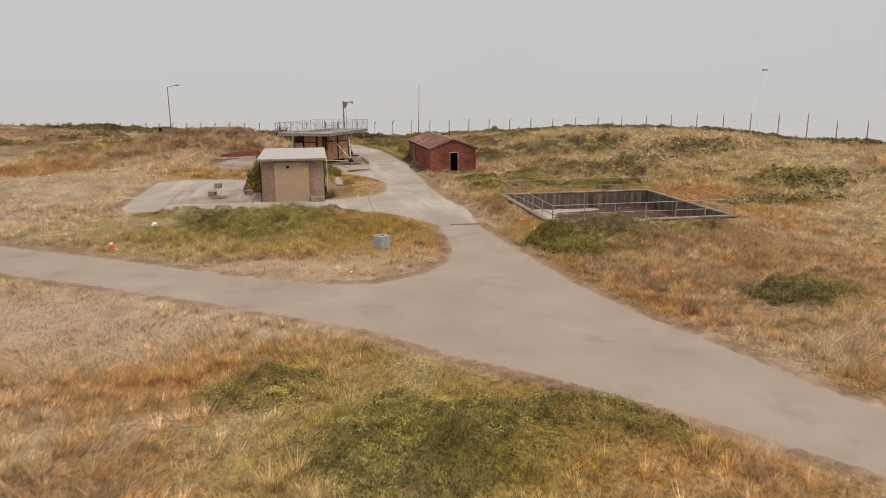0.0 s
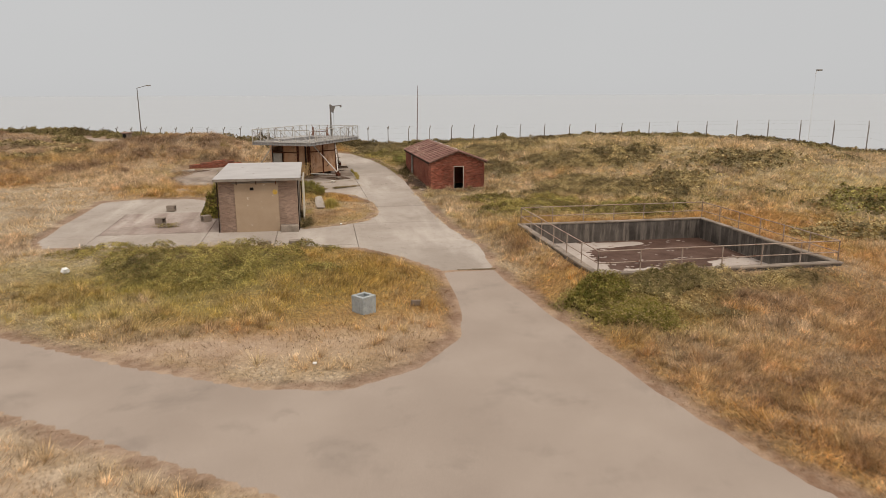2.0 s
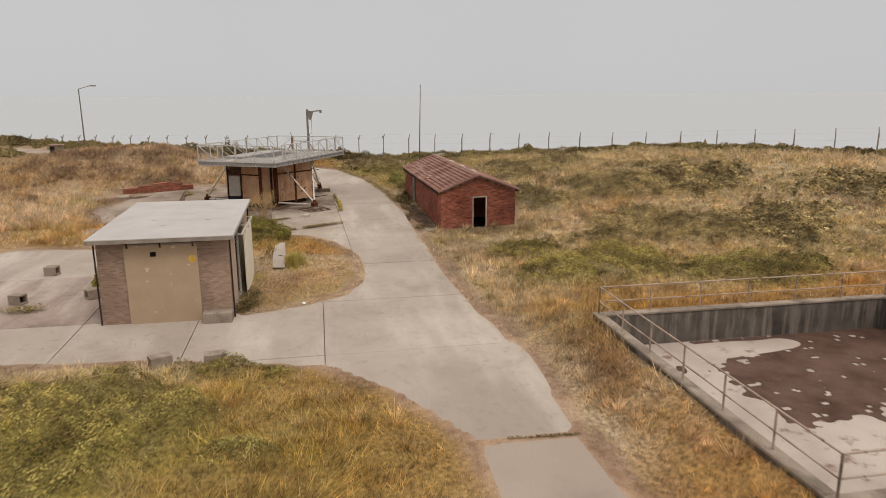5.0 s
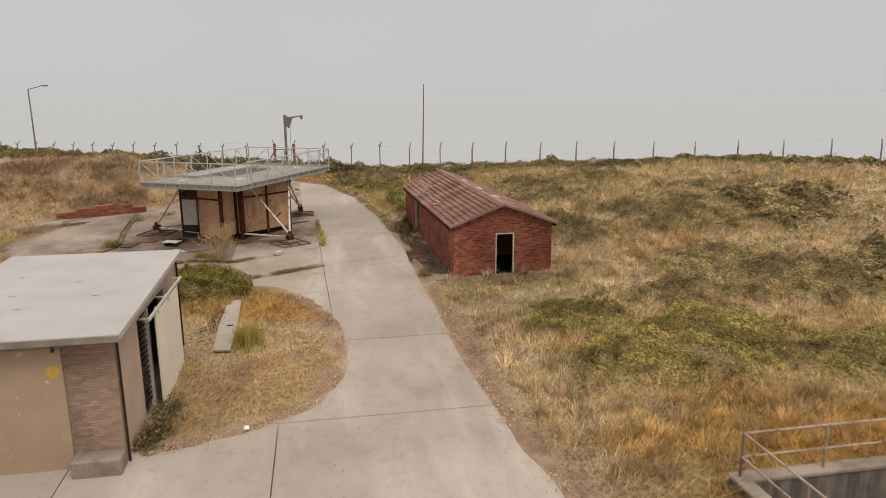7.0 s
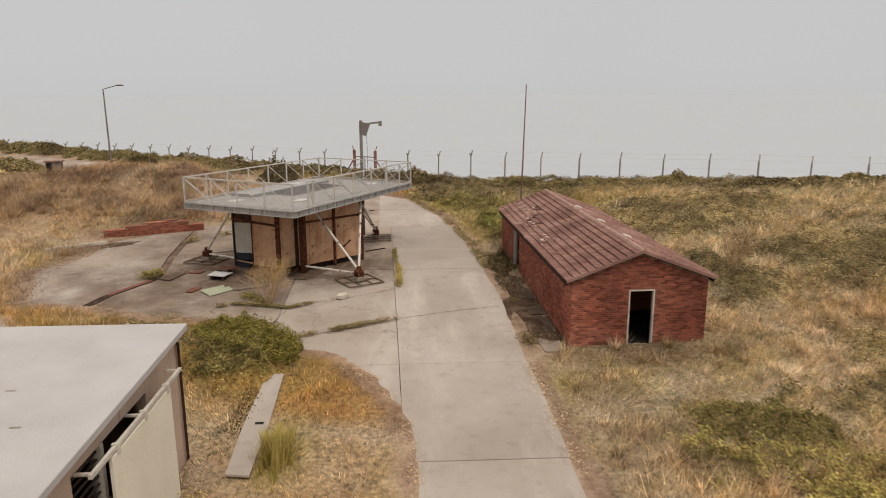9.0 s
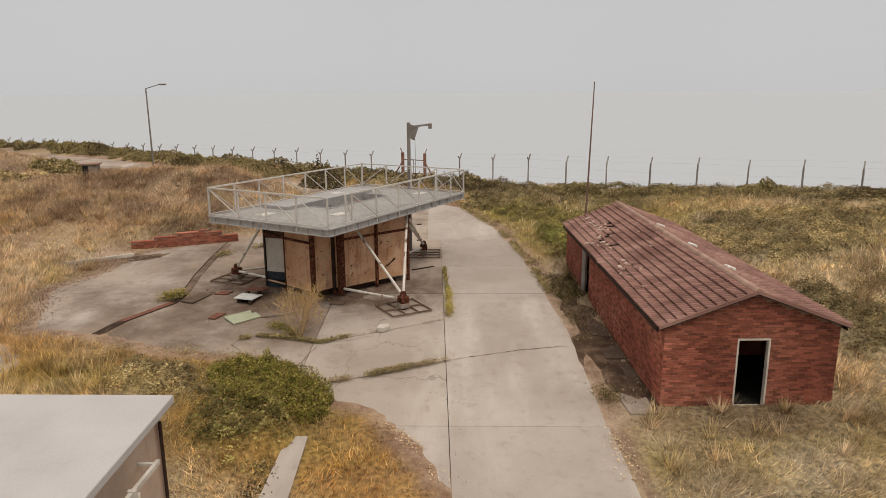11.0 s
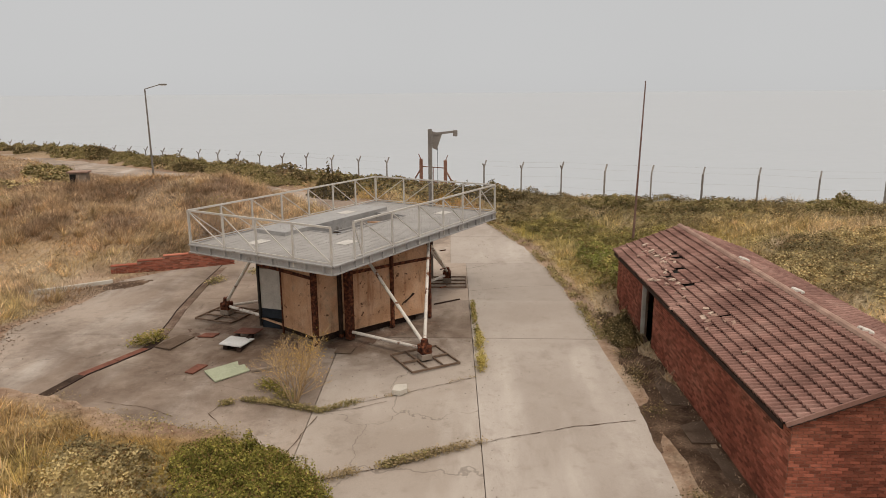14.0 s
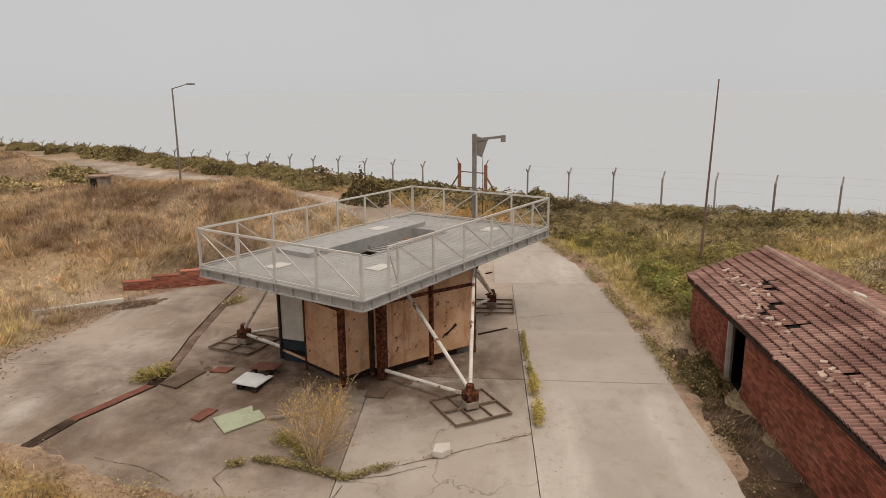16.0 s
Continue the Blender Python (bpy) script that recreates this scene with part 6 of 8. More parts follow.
# ---- perimeter fence: concrete posts with forked cranked tops, wires ----
def fence_post(height):
    bm = B()
    box(bm, (-0.065, -0.065, -0.6), (0.065, 0.065, height - 0.45))
    ob = part("post", bm, M_FPOST)
    return ob
fence = thing("perimeter_fence", pose(*FENCE0, float(ground(*FENCE0))), "concrete-post perimeter fence with cranked arms and sagging wires", "fence", kind="structure")
rnd = random.Random(12)
tops = {}
FINV = pose(*FENCE0, float(ground(*FENCE0))).inverted()
inland_dir = Vector((-1.745, -2.664, 0)).normalized()
for i in range(-34, 27):
    if i in (-3, -2):
        continue
    x = FENCE0[0] + FENCED[0] * i - 0.0009 * i * i
    y = FENCE0[1] + FENCED[1] * i - 0.0022 * i * i
    zt = 4.62 + 0.075 * i + 0.0013 * i * i + rnd.uniform(-0.06, 0.06)
    zt = min(zt, 6.2)
    zt += 0.0 if i < 20 else -0.8
    lean = Vector((rnd.uniform(-0.02, 0.02), rnd.uniform(-0.02, 0.02), 0))
    bm = B()
    basez = zt - 3.4
    bar(bm, (x, y, basez), Vector((x, y, zt - 0.42)) + lean, 0.09, 0.09)
    bar(bm, Vector((x, y, zt - 0.5)) + lean, Vector((x, y, zt)) + lean - inland_dir * 0.32, 0.08, 0.08)
    if i < 2:
        bar(bm, Vector((x, y, zt - 0.45)) + lean, Vector((x, y, zt - 0.2)) + lean + inland_dir * 0.2, 0.07, 0.07)
    ob = part("post", bm, M_FPOST, fence)
    ob.matrix_parent_inverse = FINV
    tops[i] = (Vector((x, y, zt - 0.42)) + lean, Vector((x, y, zt)) + lean - inland_dir * 0.3)
idx = sorted(tops)
bm = B()
for a, b in zip(idx, idx[1:]):
    if b - a > 1:
        continue
    for k in (0.1, 0.9):
        bar(bm, tops[a][0].lerp(tops[a][1], k), tops[b][0].lerp(tops[b][1], k), 0.004)
    for dz in (0.6, 1.3):
        bar(bm, tops[a][0] - Vector((0, 0, dz)), tops[b][0] - Vector((0, 0, dz)), 0.004)
ob = part("wires", bm, M_WIRE, fence, "thin sagging fence wires")
ob.matrix_parent_inverse = FINV
tagged(ob, kind="stuff")
# gate posts with raking stays where the hoist line meets the fence
gate = thing("fence_gate", pose(FENCE0[0] - 2.5 * 2.664, FENCE0[1] + 2.5 * 1.745, 2.0), "rusty steel gate frame with raking stays in the fence", "gate")
for k, sgn in ((-0.5, -1), (0.5, 1)):
    ux, uy = 2.664 * k * 0.75, -1.745 * k * 0.75
    part("gate_post", bar(B(), (ux, uy, -0.8), (ux, uy, 2.35), 0.26, 0.26), M_RUST_POST, gate)
    part("stay", bar(B(), (ux, uy, 1.6), (ux + sgn * 1.1, uy - sgn * 0.7, -0.2), 0.09, 0.09), M_RUST_POST, gate)
    part("arm", bar(B(), (ux, uy, 2.3), (ux + sgn * 0.2, uy, 2.75), 0.07, 0.07), M_RUST_POST, gate)
for z in (1.75, 0.6):
    part("gate_bar", bar(B(), (-1.0, 0.65, z), (1.0, -0.65, z), 0.07, 0.07), M_RUST_POST, gate)
part("gate_bar", bar(B(), (0, 0, -0.4), (0, 0, 1.75), 0.06, 0.06), M_RUST_POST, gate)

# ---- poles and lamps ----
zg = float(ground(14.2, 96.3))
pole = part("pole", bar(B(), (0, 0, -0.3), (0.22, 0.1, 10.05 - zg), 0.13, seg=10, taper=0.45), M_POLE)
pole.matrix_world = pose(14.05, 96.2, zg)
tagged(pole, "tall rust-brown timber pole standing in scrub", "pole")
def street_lamp(x, y, top, ang, h_arm=1.0, w=0.2, steel=M_LAMP):
    z = float(ground(x, y))
    lamp = thing("street_lamp", pose(x, y, z, 0, 0, ang), "slender grey steel street lamp with a single short arm", "street lamp", "street lamps")
    part("post", bar(B(), (0, 0, -0.3), (0, 0, top - z - 0.35), w, seg=10, taper=0.6), steel, lamp)
    part("arm", bar(B(), (0, 0, top - z - 0.38), (h_arm, 0, top - z), 0.08, seg=8), steel, lamp)
    bm = B()
    box(bm, (h_arm - 0.05, -0.13, top - z - 0.06), (h_arm + 0.65, 0.13, top - z + 0.08), bevel=0.04)
    hd = part("head", bm, M_LAMP, lamp)
    part("lens", box(B(), (h_arm + 0.1, -0.1, top - z - 0.085), (h_arm + 0.6, 0.1, top - z - 0.055)), M_WHITEPL, hd)
street_lamp(-24.0, 122.5, 10.35, 8, 1.3)
street_lamp(53.4, 77.6, 11.4, 10, 0.12, 0.036, M_LAMP_FAR)

# ---- low stepped brick wall at the edge of the hardstanding, kerb, box ----
WA, WB = Vector((-11.95, 91.95, 0)), Vector((-6.65, 94.25, 0))
wl_ = (WB - WA).length
wz = float(level(92.5)) - 0.1
wang = math.degrees(math.atan2(WB.y - WA.y, WB.x - WA.x))
lw = thing("low_brick_wall", pose(WA.x, WA.y, wz, 0, 0, wang), "low stepped red brick retaining wall against the grassy mound", "wall")
def wall_top(x):
    return 0.5 + 0.45 * min(1, x / 3.6) if x < 4.1 else (0.8 if x < 4.9 else 0.55)
bm = B()
for x0, x1 in ((0, 1.2), (1.2, 2.4), (2.4, 3.6), (3.6, 4.1), (4.1, 4.9), (4.9, wl_)):
    box(bm, (x0, 0.0, -0.3), (x1, 0.23, wall_top((x0 + x1) / 2)))
part("core", bm, M_MORTAR, lw)
lay_bricks(lw, Matrix.Identity(4), brick_boxes(wl_, lambda x: wall_top(x) + 0.01), M_BRICK, 0, 9, lambda b: b[0])
bm = B()
for x0, x1 in ((0, 1.2), (1.2, 2.4), (2.4, 3.6), (3.6, 4.1), (4.1, 4.9), (4.9, wl_)):
    z = wall_top((x0 + x1) / 2)
    box(bm, (x0 + 0.01, -0.03, z), (x1 - 0.01, 0.25, z + 0.06), bevel=0.01)
part("coping", bm, M_BRICK, lw)
kerb = part("kerb", bar(B(), (0, 0, 0.06), (3.4, 0, 0.08), 0.16, 0.18), M_CONCRETE_PALE)
kerb.matrix_world = pose(-14.1, 88.9, float(level(89)) + 0.08, 0, 0, 34)
tagged(kerb, "long pale concrete kerb at the foot of the mound", "kerb")
bx = thing("concrete_box", pose(-22.2, 107.6, float(ground(-22.2, 107.6)) + 0.25, 0, 0, 12), "small brown concrete box with a dark open side", "box")
part("body", box(B(), (-0.55, -0.4, -0.5), (0.55, 0.4, 1.0), bevel=0.03), M_WOODPOST, bx)
part("lid", box(B(), (-0.68, -0.5, 1.0), (0.68, 0.5, 1.12), bevel=0.02), M_RIDGE, bx)
# dark plate on the face stands for the shaded opening
part("opening", box(B(), (-0.5, -0.43, 0.0), (-0.1, -0.39, 0.92)), M_DARK_SHADE, bx)

# ---- small things on the ground ----
# hollow grey block on the island
hb = thing("hollow_block", pose(4.0, 40.95, float(ground(4.0, 40.95)) - 0.05, 0, 0, 38), "grey-blue hollow concrete inspection chamber standing in dry grass", "block")
bm = B()
for lo, hi in (((-0.38, -0.38, 0), (0.38, -0.22, 0.82)), ((-0.38, 0.22, 0), (0.38, 0.38, 0.82)), ((-0.38, -0.22, 0), (-0.22, 0.22, 0.82)), ((0.22, -0.22, 0), (0.38, 0.22, 0.82))):
    box(bm, lo, hi, bevel=0.015)
part("shell", bm, M_BLUEGREY, hb)
# bottom painted near black for the shade in the shaft
part("bottom", box(B(), (-0.22, -0.22, 0), (0.22, 0.22, 0.2)), M_DARK_SHADE, hb)
part("rod", bar(B(), (0.12, 0.3, 0.8), (0.1, 0.3, 1.0), 0.03), M_RUST, hb)
stump = part("stump", box(B(), (-0.22, -0.05, 0), (0.22, 0.05, 0.3), bevel=0.02), M_WOODPOST)
stump.matrix_world = pose(6.35, 41.6, float(ground(6.35, 41.6)) - 0.02, 8, 6, 10)
tagged(stump, "weathered timber stub in dry grass", "timber")
# traffic cone
cone = thing("traffic_cone", pose(-12.0, 43.1, float(ground(-12.0, 43.1))), "faded orange traffic cone at the road verge", "traffic cone")
part("base", box(B(), (-0.2, -0.2, 0), (0.2, 0.2, 0.04), bevel=0.01), M_ORANGE, cone)
bm = B()
r = bmesh.ops.create_cone(bm, cap_ends=True, segments=14, radius1=0.15, radius2=0.03, depth=0.7)
bmesh.ops.translate(bm, vec=(0, 0, 0.39), verts=bm.verts)
part("cone_body", bm, M_ORANGE, cone)
bm = B()
r = bmesh.ops.create_cone(bm, cap_ends=False, segments=14, radius1=0.1, radius2=0.075, depth=0.14)
bmesh.ops.translate(bm, vec=(0, 0, 0.48), verts=bm.verts)
part("band", bm, M_WHITEPL, cone, "dull white band")
# crumpled white bags and litter
def lump(name, x, y, s, material, label, cat, seed, flat=0.6):
    bm = B()
    bmesh.ops.create_icosphere(bm, subdivisions=2, radius=s)
    for v in bm.verts:
        k = 0.75 + 0.5 * noise.noise(v.co * (2.2 / s) + Vector((seed, 0, 0)))
        v.co = Vector((v.co.x * k, v.co.y * k, v.co.z * k * flat))
    ob = part(name, bm, material)
    ob.matrix_world = pose(x, y, float(ground(x, y)) + s * flat * 0.7)
    return tagged(ob, label, cat)
lump("plastic_bag", -10.9, 49.4, 0.3, M_WHITEPL, "crumpled white plastic bag in the grass", "bag", 1.0, 0.8)
lump("litter", 3.6, 60.15, 0.12, M_WHITEPL, "scrap of white litter on dry grass", "litter", 2.0)
lump("litter", 1.9, 35.2, 0.1, M_WHITEPL, "scrap of white litter on the verge", "litter", 3.0)
# hollow building blocks in the yard
def yard_block(x, y, ang, l=0.55):
    t = thing("building_block", pose(x, y, float(level(y)) + 0.035, 0, 0, ang), "grey hollow concrete building block lying on the slabs", "block", "blocks in the yard")
    bm = B()
    for lo, hi in (((-l, -0.24, 0), (l, -0.17, 0.44)), ((-l, 0.17, 0), (l, 0.24, 0.44)), ((-l, -0.17, 0), (l, 0.17, 0.07)), ((-l, -0.17, 0.37), (l, 0.17, 0.44)), ((-0.04, -0.17, 0.07), (0.04, 0.17, 0.37))):
        box(bm, lo, hi, bevel=0.008)
    part("shell", bm, M_COPING, t)
    # dark plate stands for the shade in the hollow
    part("hollow", box(B(), (0.04, -0.165, 0.072), (0.05, 0.165, 0.368)), M_DARK_SHADE, t, "dark hollow core")
for x, y, a in ((-8.95, 62.5, -24), (-9.1, 67.1, -8), (-5.9, 62.8, 38), (-1.2, 54.15, 28), (0.65, 54.05, 8)):
    yard_block(x, y, a, 0.3 if y > 60 else 0.36)
# boards and plates by the cabin
def plate(name, pts, lift, material, label, thick=0.035, tilt=(0, 0)):
    cx, cy = sum(p[0] for p in pts) / len(pts), sum(p[1] for p in pts) / len(pts)
    bm = B()
    a = [bm.verts.new((x - cx, y - cy, thick)) for x, y in pts]
    b = [bm.verts.new((x - cx, y - cy, 0)) for x, y in pts]
    bm.faces.new(a)
    bm.faces.new(b[::-1])
    for i in range(len(pts)):
        bm.faces.new((a[i], b[i], b[(i + 1) % len(pts)], a[(i + 1) % len(pts)]))
    bmesh.ops.recalc_face_normals(bm, faces=bm.faces)
    ob = part(name, bm, material)
    ob.matrix_world = pose(cx, cy, float(level(cy)) + 0.04 + lift, *tilt)
    return tagged(ob, label, name.replace("_", " "))
plate("green_board", [(-3.08, 81.0), (-2.45, 80.3), (-2.0, 80.78), (-1.63, 81.2), (-1.95, 81.6), (-2.1, 81.5), (-2.24, 81.82), (-2.6, 81.45)], 0.03, M_GREENBOARD, "flaking green and cream board lying on concrete", tilt=(3, 2))
plate("rusty_plate", [(-3.73, 81.0), (-3.42, 80.88), (-3.18, 81.6), (-3.56, 81.68)], 0.0, M_REDBOARD, "red oxide steel plate lying on concrete")
plate("metal_sheet", [(-3.28, 82.9), (-2.44, 82.7), (-2.27, 83.75), (-3.2, 83.9)], 0.16, M_SHEET, "pale metal sheet propped on timber", tilt=(-4, 3))
plate("rusty_plate", [(-3.1, 83.95), (-3.0, 84.6), (-2.2, 84.6), (-2.3, 83.95)], 0.2, M_REDBOARD, "red oxide steel plate propped by the cabin", tilt=(-3, 2))
plate("timber_baulk", [(-3.15, 82.95), (-3.1, 84.2), (-2.95, 84.2), (-3.0, 82.95)], 0.0, M_RUST_DARK, "dark timber baulk on the concrete", 0.15)
plate("timber_baulk", [(-2.6, 82.75), (-2.6, 84.2), (-2.45, 84.2), (-2.45, 82.75)], 0.0, M_RUST_DARK, "dark timber baulk on the concrete", 0.15)
plate("timber_plank", [(-1.55, 81.1), (-1.6, 81.22), (-0.1, 81.9), (-0.05, 81.78)], 0.0, M_WOODPOST, "grey timber plank on the concrete", 0.06)
plate("steel_plate", [(0.85, 82.75), (0.9, 83.25), (1.5, 83.2), (1.45, 82.7)], 0.0, M_DIRT_SLAB, "small dirty steel plate by the cabin", 0.03)
plate("pale_slab", [(3.25, 79.6), (3.3, 80.0), (3.65, 80.08), (3.7, 79.75), (3.5, 79.55)], 0.0, M_CONCRETE_PALE, "broken pale concrete lump in the apron crack", 0.16)
plate("concrete_slab", [(1.95, 65.7), (2.55, 65.6), (2.5, 68.3), (2.3, 71.8), (1.75, 71.8), (1.8, 68.2)], 0.07, M_CONCRETE, "narrow pale concrete path slab in dry grass", 0.06)
# thin near-black plate stands for the shaded hole
plate("manhole", [(2.1, 68.25), (2.35, 68.25), (2.35, 68.4), (2.1, 68.4)], 0.133, M_DARK_SHADE, "small dark drain hole", 0.006)
# cable trench across the hardstanding with rusty covers
trench = thing("cable_trench", pose(-7.1, 86, float(level(86)) + 0.03), "dark cable trench with rusty cover plates across concrete", "trench")
TINV = pose(-7.1, 86, float(level(86)) + 0.03).inverted()
TPATH = [(-7.42, 79.25), (-7.08, 80.75), (-6.5, 81.95), (-5.98, 83.05), (-5.95, 84.2), (-6.15, 85.6), (-6.42, 87.1), (-6.6, 88.7), (-6.78, 90.3), (-6.92, 92.3), (-7.05, 94.3)]
TMAT = [M_SOIL, M_REDBOARD, M_REDBOARD, M_RUST_DARK, M_GRIME, M_GRIME, M_GRIME, M_DIRT_SLAB, M_GRIME, M_GRIME]
for k, ((xa, ya), (xb, yb)) in enumerate(zip(TPATH, TPATH[1:])):
    za, zb = float(level(ya)) + 0.03, float(level(yb)) + 0.03
    for dx, w, h_, material, name in ((0.0, 0.34, 0.02, TMAT[k], "cover_plate" if k in (1, 2, 3, 7) else "channel"), (0.2 if k < 4 else -0.18, 0.05, 0.05, M_RUST_DARK, "trench_edge")):
        bm = bar(B(), (xa + dx, ya + 0.015, za), (xb + dx, yb - 0.015, zb), w, h_)
        ob = part(name, bm, material, trench)
        ob.matrix_parent_inverse = TINV
plate("rusty_plate", [(-5.72, 83.1), (-5.3, 84.3), (-4.66, 84.15), (-5.04, 82.85)], 0.0, M_DIRT_SLAB, "dirty rusty cover plate beside the trench", 0.04)
plate("rusty_plate", [(-4.55, 84.1), (-4.4, 84.5), (-3.85, 84.5), (-3.95, 84.1)], 0.0, M_REDBOARD, "red oxide steel plate beside the trench", 0.04)

# dark dirt against the cabin, which also paints in the shade under the deck
def drift(cx, cy, rx, ry, turn, seed, material, label, h=0.05):
    st = 0.07
    u, v = np.meshgrid(np.arange(-rx, rx + st, st), np.arange(-ry, ry + st, st))
    w = u.shape[1]
    u, v = u.ravel(), v.ravel()
    f = 1 - np.hypot(u / rx, v / ry) + (fnoise(u + seed * 9.1, v, 0.9, 21) - 0.5) * 1.3 + (fnoise(u, v + seed, 0.22, 23) - 0.5) * 0.7 - 0.15
    ca, sa = math.cos(radians(turn)), math.sin(radians(turn))
    x, y = cx + u * ca - v * sa, cy + u * sa + v * ca
    z = level(y) + 0.024 + np.clip(f, -0.3, 0.5) * h + 0.012 * (vnoise(x, y, 0.12, 22) - 0.3)
    ii, jj = np.meshgrid(np.arange(w - 1), np.arange(len(u) // w - 1))
    q = (jj * w + ii).ravel()
    q = q[(f[q] + f[q + 1] + f[q + w] + f[q + w + 1]) > -0.2]
    z0 = float(level(cy))
    ob = tri_mesh("dirt_drift", np.stack([x - cx, y - cy, z - z0], -1), np.stack([q, q + 1, q + w + 1, q + w], -1), material)
    ob.matrix_world = pose(cx, cy, z0)
    tagged(ob, label, "dirt", "dirt on the hardstanding", "stuff")
DD = "dark dirt and painted deck shade on the concrete"
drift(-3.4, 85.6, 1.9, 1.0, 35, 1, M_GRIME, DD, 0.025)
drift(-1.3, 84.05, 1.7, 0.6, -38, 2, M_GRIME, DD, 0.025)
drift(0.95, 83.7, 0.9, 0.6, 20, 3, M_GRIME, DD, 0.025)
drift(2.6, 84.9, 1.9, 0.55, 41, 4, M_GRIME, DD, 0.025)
drift(-10.6, 90.6, 1.6, 0.6, 30, 10, M_DIRT, "brown dirt at the foot of the low wall")

# open cracks in the slabs, filled with dark dirt
def crack(pts, width, seed):
    rnd = random.Random(seed)
    line = []
    for (xa, ya), (xb, yb) in zip(pts, pts[1:]):
        n = max(2, int(math.hypot(xb - xa, yb - ya) / 0.16))
        for i in range(n):
            t = i / n
            line.append((xa + (xb - xa) * t + rnd.gauss(0, 0.014), ya + (yb - ya) * t + rnd.gauss(0, 0.014)))
    line.append(pts[-1])
    bm = B()
    prev = None
    for (x, y), (x2, y2) in zip(line, line[1:]):
        d_ = math.hypot(x2 - x, y2 - y) + 1e-6
        w = width * rnd.uniform(0.15, 0.75)
        ox, oy = -(y2 - y) / d_ * w / 2, (x2 - x) / d_ * w / 2
        z = float(level(y)) + 0.0335
        row_ = (bm.verts.new((x + ox, y + oy, z)), bm.verts.new((x - ox, y - oy, z)))
        if prev:
            bm.faces.new((prev[0], prev[1], row_[1], row_[0]))
        prev = row_
    bmesh.ops.recalc_face_normals(bm, faces=bm.faces)
    ob = part("crack_fill", bm, M_DIRT)
    tagged(ob, "dark dirt filling a crack in the concrete", "crack", "cracks in the paving", "stuff")
crack([(1.66, 74.93), (3.41, 75.65), (4.83, 76.38), (6.38, 77.12), (8.51, 77.88), (10.4, 78.3)], 0.05, 1)
crack([(2.3, 79.1), (3.6, 79.75), (5.8, 81.0)], 0.035, 2)
crack([(1.3, 78.45), (2.2, 78.7), (3.3, 79.3)], 0.03, 3)
crack([(-1.7, 79.0), (-1.9, 78.3), (-1.3, 77.6)], 0.04, 4)
crack([(0.9, 76.2), (1.3, 78.4)], 0.055, 7)
crack([(-5.3, 78.9), (-3.9, 78.6), (-2.7, 78.0)], 0.03, 8)
crack([(-12.0, 63.6), (-9.0, 63.2), (-5.0, 63.5)], 0.03, 9)
crack([(5.6, 90.0), (7.4, 90.6), (9.6, 90.9)], 0.03, 11)
crack([(5.3, 93.5), (7.2, 95.0), (9.2, 95.4)], 0.03, 12)

# ---- planting ----
def leaves(rs, pos, nrm, size, aspect=0.62):
    """Folded four-point leaves: pos (n,3), nrm (n,3) rough facing, size (n,)."""
    n = len(pos)
    up = nrm + rs.normal(0, 0.55, (n, 3))
    up /= np.linalg.norm(up, axis=1)[:, None] + 1e-9
    a = np.cross(up, rs.normal(0, 1, (n, 3)))
    a /= np.linalg.norm(a, axis=1)[:, None] + 1e-9
    b = np.cross(up, a)
    s = size[:, None]
    tip, base_ = pos + a * s, pos - a * s
    l_, r_ = pos + b * s * aspect + up * s * 0.18, pos - b * s * aspect + up * s * 0.18
    co = np.stack([base_, r_, tip, l_], 1).reshape(-1, 3)
    i = np.arange(n)[:, None] * 4
    tris = np.concatenate([i + np.array([[0, 1, 2]]), i + np.array([[0, 2, 3]])], 0)
    return co, tris


